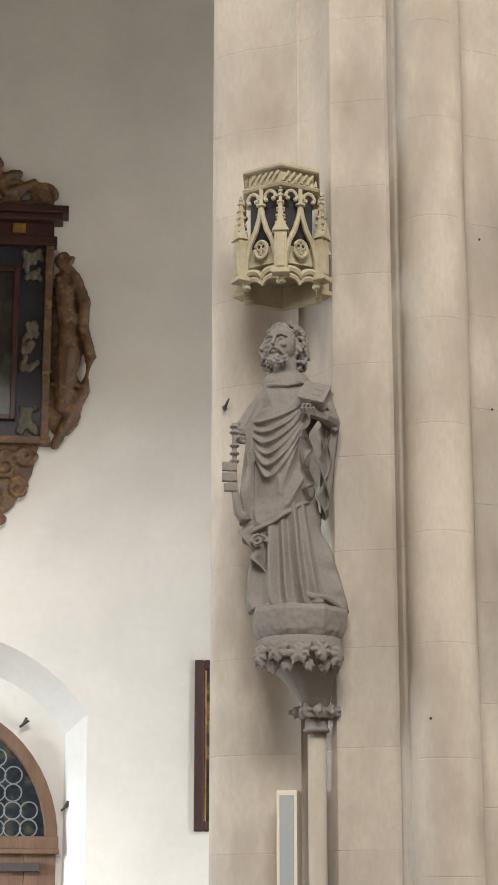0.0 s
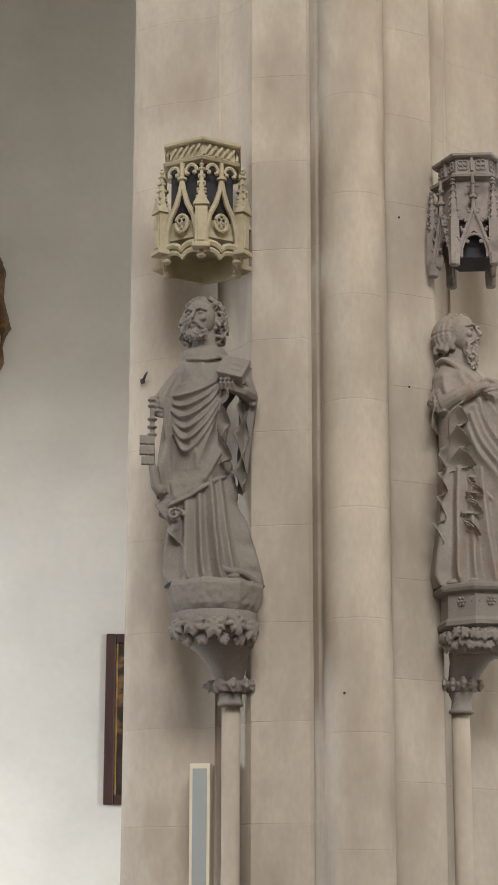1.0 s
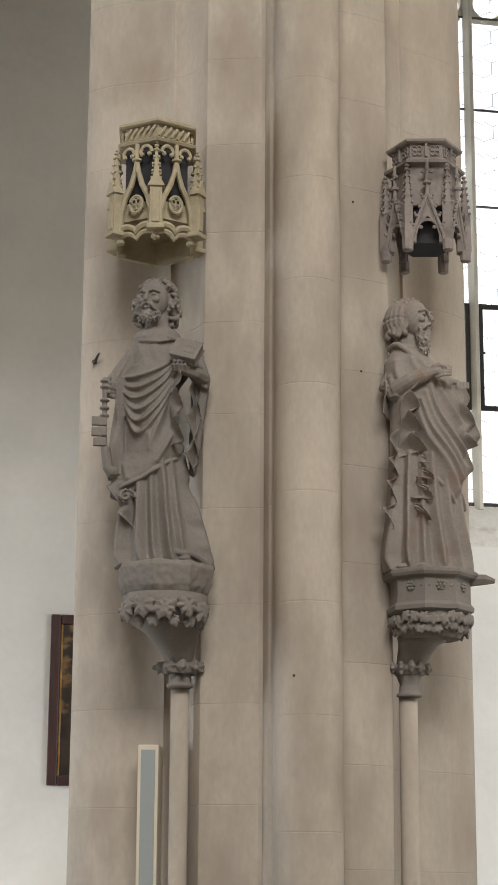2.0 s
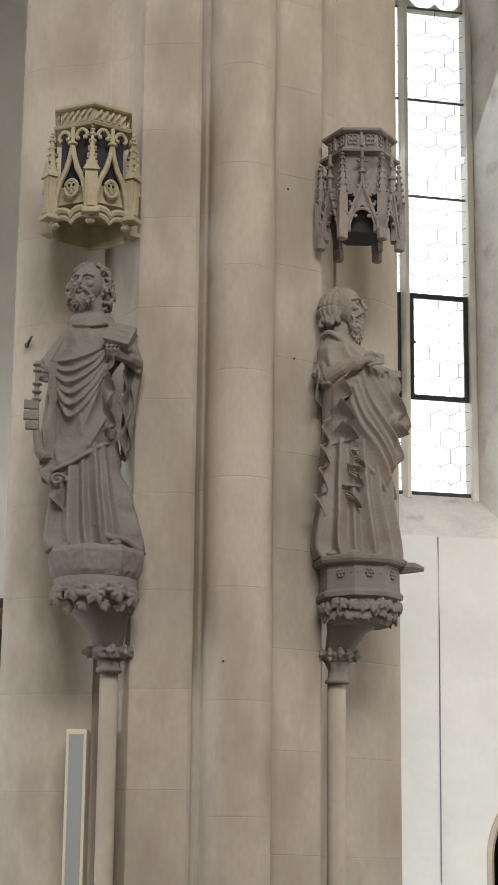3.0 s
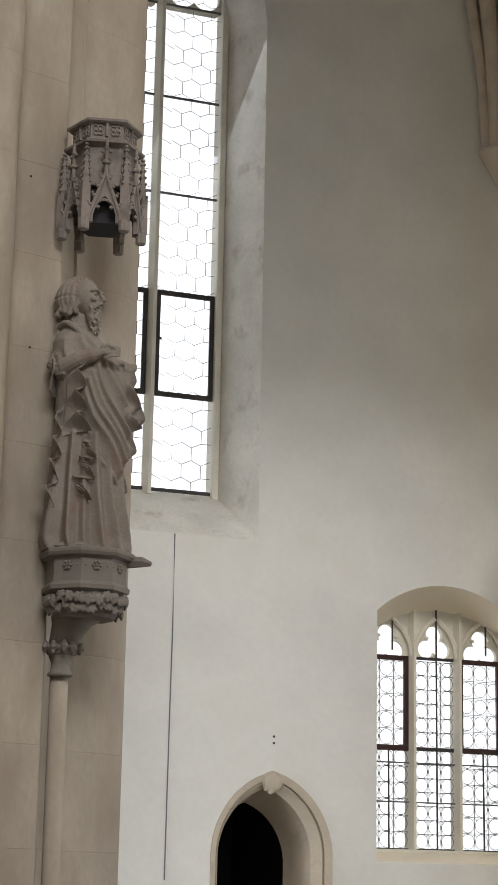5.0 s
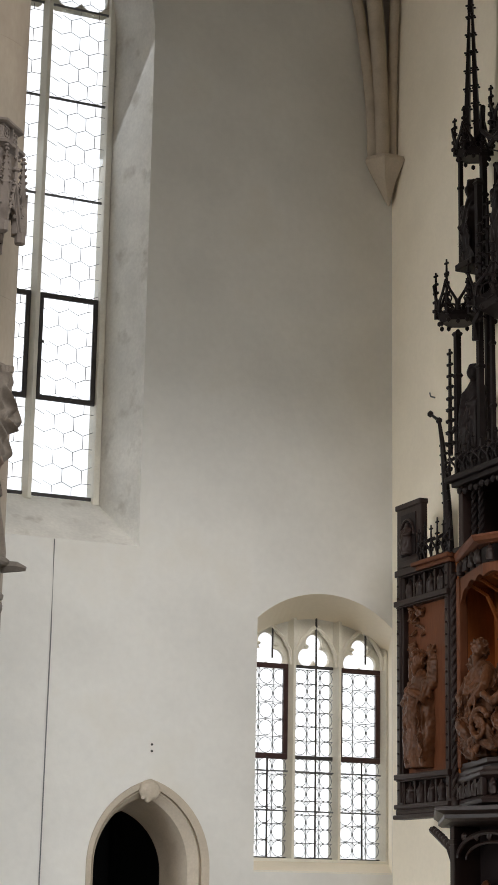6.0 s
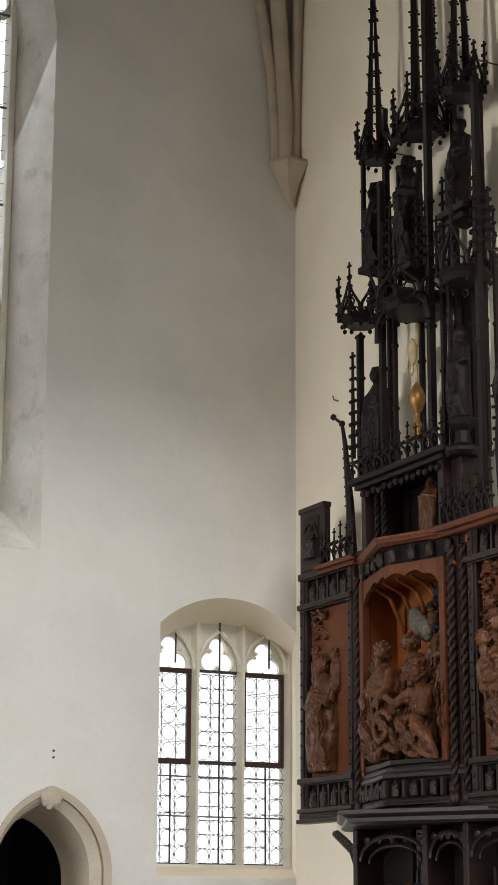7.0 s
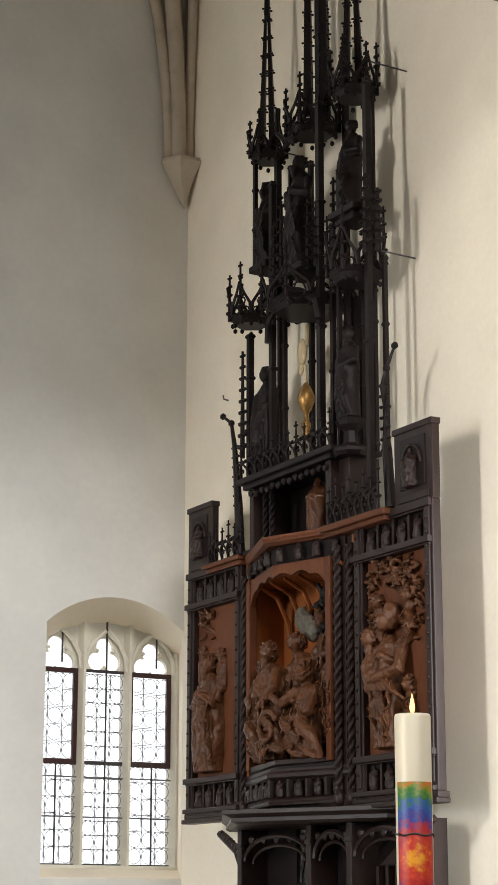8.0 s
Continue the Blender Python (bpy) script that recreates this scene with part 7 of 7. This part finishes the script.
nf.matrix_world = ALT.matrix_world @ Matrix.Translation((2.02, 0.08, 4.72))
tagged(nf, "small brown carved figure seated in the altar's niche", "figure", "figures in the altar crest")
balustrade((1.02, -0.12), (2.50, -0.12), 5.36, 0.30, 11)
# middle tabernacle
for x, y, z0, z1, w in ((1.37, 0.0, 5.36, 8.1, 0.05), (1.50, 0.05, 5.36, 7.0, 0.035), (2.18, 0.0, 5.36, 8.6, 0.055), (2.30, 0.05, 5.36, 7.4, 0.04), (1.55, 0.30, 5.36, 8.3, 0.04), (2.14, 0.30, 5.36, 9.2, 0.045), (2.42, 0.12, 5.36, 6.9, 0.045), (2.52, 0.2, 5.36, 6.9, 0.04)):
    pillar(x, y, z0, z1, w)
A("tabernacle_back", boxes([(2.05, 2.42, 0.33, 0.37, 5.36, 6.8)]), CREST)
crown(1.80, 0.12, 6.78, 0.34, 0.42, True)
bm = B()
for e in (-1, 1):
    tube(bm, [(1.80 + e * 0.42, -0.05, 6.55), (1.80 + e * 0.40, -0.06, 6.72), (1.80 + e * 0.18, -0.08, 6.86), (1.80, -0.10, 6.92)], 0.035, 6)
A("tabernacle_arch", bm, CREST)
mon = empty("monstrance", ALT.matrix_world @ Matrix.Translation((1.74, 0.12, 5.62)), "gilded hanging relic vessel in the altar tabernacle", "reliquary")
bm = B()
lathe(bm, [(0.035, 0.0), (0.045, 0.02), (0.025, 0.06), (0.042, 0.10), (0.042, 0.13), (0.022, 0.16), (0.022, 0.22), (0.05, 0.26), (0.075, 0.33), (0.075, 0.38), (0.045, 0.45), (0.014, 0.50)], 14)
part("vessel", mend(bm), GILT, mon, "", True)
bm = B()
tube(bm, [(0, 0, 0.50), (0.0, 0, 0.66)], 0.012, 6)
ball(bm, (-0.03, -0.02, 0.78), (0.07, 0.03, 0.13), 2)
ball(bm, (-0.05, -0.02, 0.63), (0.035, 0.02, 0.06), 2)
limb(bm, [(0.02, 0, 0.85), (0.03, 0, 1.02)], 0.02, 6)
part("angel_relief", mend(bm), PALEGOLD, mon, "pale worn carved top", True)
A("pale_staff", boxes([(2.07, 2.10, 0.26, 0.29, 5.45, 6.62)], 0.004), PALEGOLD)
# upper middle
for dx in (-0.30, -0.15, 0.0, 0.28, 0.40):
    spray("pinnacle", 1.75 + dx, -0.06 + 0.1 * abs(dx), 7.05, 7.75 + 0.15 * math.cos(7 * dx), 0.05, 6)
crown(1.88, 0.12, 8.42, 0.34, 0.24, True)
bm = B()
for e in (-1, 1):
    tube(bm, [(1.78 + e * 0.26, -0.03, 8.75), (1.78 + e * 0.24, -0.05, 8.50), (1.78 + e * 0.10, -0.06, 8.38), (1.78 - e * 0.1, -0.06, 8.30)], 0.026, 6)
A("cross_arch", bm, CREST)
for x, y, z0, z1, w in ((1.84, 0.1, 8.6, 10.9, 0.07), (1.96, 0.2, 8.6, 11.2, 0.08), (2.08, 0.12, 8.6, 10.8, 0.065)):
    spire(x, y, z0, z1, w * 0.8, 15)
pillar(1.95, 0.16, 8.5, 10.9, 0.07)
# left tower
for x, y, z0, z1, w in ((0.97, 0.0, 5.36, 6.75, 0.05), (1.20, 0.18, 5.36, 7.6, 0.04), (1.06, 0.0, 7.35, 8.45, 0.035), (1.30, 0.1, 6.9, 8.45, 0.05), (1.36, 0.2, 6.9, 8.3, 0.03)):
    pillar(x, y, z0, z1, w)
spray("pinnacle", 0.90, -0.04, 5.6, 6.6, 0.045, 9)
crown(0.90, 0.05, 6.90, 0.36, 0.20, True)
A("tower_floor", boxes([(1.04, 1.34, -0.06, 0.2, 7.30, 7.36)], 0.01), CREST)
crown(1.16, 0.08, 8.42, 0.30, 0.17, True)
spire(1.09, 0.05, 8.45, 9.9, 0.042, 8, 0.075)
spire(1.26, 0.07, 8.45, 9.9, 0.042, 8, -0.075)
spire(1.175, 0.06, 9.85, 10.8, 0.035, 7)
# right tower
for x, y, z0, z1, w in ((2.93, 0.0, 4.9, 8.5, 0.05), (2.72, 0.20, 5.3, 8.5, 0.03), (2.40, 0.05, 5.3, 6.9, 0.035), (3.02, 0.1, 4.9, 6.9, 0.035)):
    pillar(x, y, z0, z1, w)
crown(2.66, 0.05, 6.80, 0.44, 0.24, True)
spray("pinnacle", 2.98, -0.06, 6.9, 7.6, 0.05, 7)
spray("pinnacle", 3.08, 0.0, 6.9, 7.45, 0.05, 6)
spray("pinnacle", 2.46, -0.04, 7.0, 7.75, 0.04, 7)
crown(2.62, 0.08, 8.48, 0.34, 0.20, True)
spire(2.54, 0.05, 8.5, 10.2, 0.045, 9, 0.07)
spire(2.71, 0.08, 8.5, 10.2, 0.045, 9, -0.07)
A("figure_stand", boxes([(2.46, 2.86, -0.10, 0.2, 7.34, 7.40), (2.52, 2.80, -0.06, 0.16, 7.28, 7.34)], 0.012), CREST)
bm = B()
lathe(bm, [(0.13, 5.26), (0.16, 5.29), (0.16, 5.32), (0.07, 5.37), (0.06, 5.47), (0.11, 5.52), (0.13, 5.56), (0.12, 5.58)], 8, 2.60, 0.02)
A("figure_stand", bm, CREST)
statue_on_altar(2.60, 0.02, 5.58, 0.80, 61)
statue_on_altar(2.62, 0.04, 7.40, 0.84, 62)
statue_on_altar(1.16, 0.08, 5.40, 1.02, 63)
statue_on_altar(1.16, 0.08, 7.36, 0.84, 64)
statue_on_altar(1.86, 0.02, 7.12, 1.08, 65)
A("middle_stand", boxes([(1.68, 2.05, -0.12, 0.2, 7.06, 7.12)], 0.012), CREST)
# leaning crocketed sprigs and iron ties to the wall
for pts in (((0.80, 0.0, 4.72), (0.76, 0.0, 5.2), (0.72, -0.02, 5.75), (0.66, -0.02, 5.98), (0.50, -0.02, 6.08)), ((3.20, 0.0, 4.72), (3.16, 0.0, 5.2), (3.14, -0.02, 5.72), (3.20, -0.02, 5.86), (3.32, -0.02, 6.02))):
    bm = B()
    tube(bm, pts, [0.05, 0.04, 0.024, 0.018, 0.012], 6)
    for i in range(7):
        for e in (-1, 1):
            ball(bm, (pts[1][0] + (pts[2][0] - pts[1][0]) * i / 6 + e * 0.045, -0.01, 5.2 + 0.09 * i), (0.026, 0.02, 0.016), 1)
    ball(bm, pts[-1], (0.04, 0.03, 0.035), 1)
    ball(bm, pts[-2], (0.045, 0.03, 0.035), 1)
    A("sprig", bm, CREST)
for x, z in ((2.93, 8.66), (3.0, 6.94), (1.30, 8.45)):
    bm = B()
    tube(bm, [(x, 0.05, z), (x + 0.02, 0.41, z - 0.015)], 0.007, 6)
    A("wall_tie", bm, IRON)
# altar table beneath
A("altar_block", boxes([(0.3, 3.5, -0.6, 0.40, 0, 0.9)], 0.01), STONE)
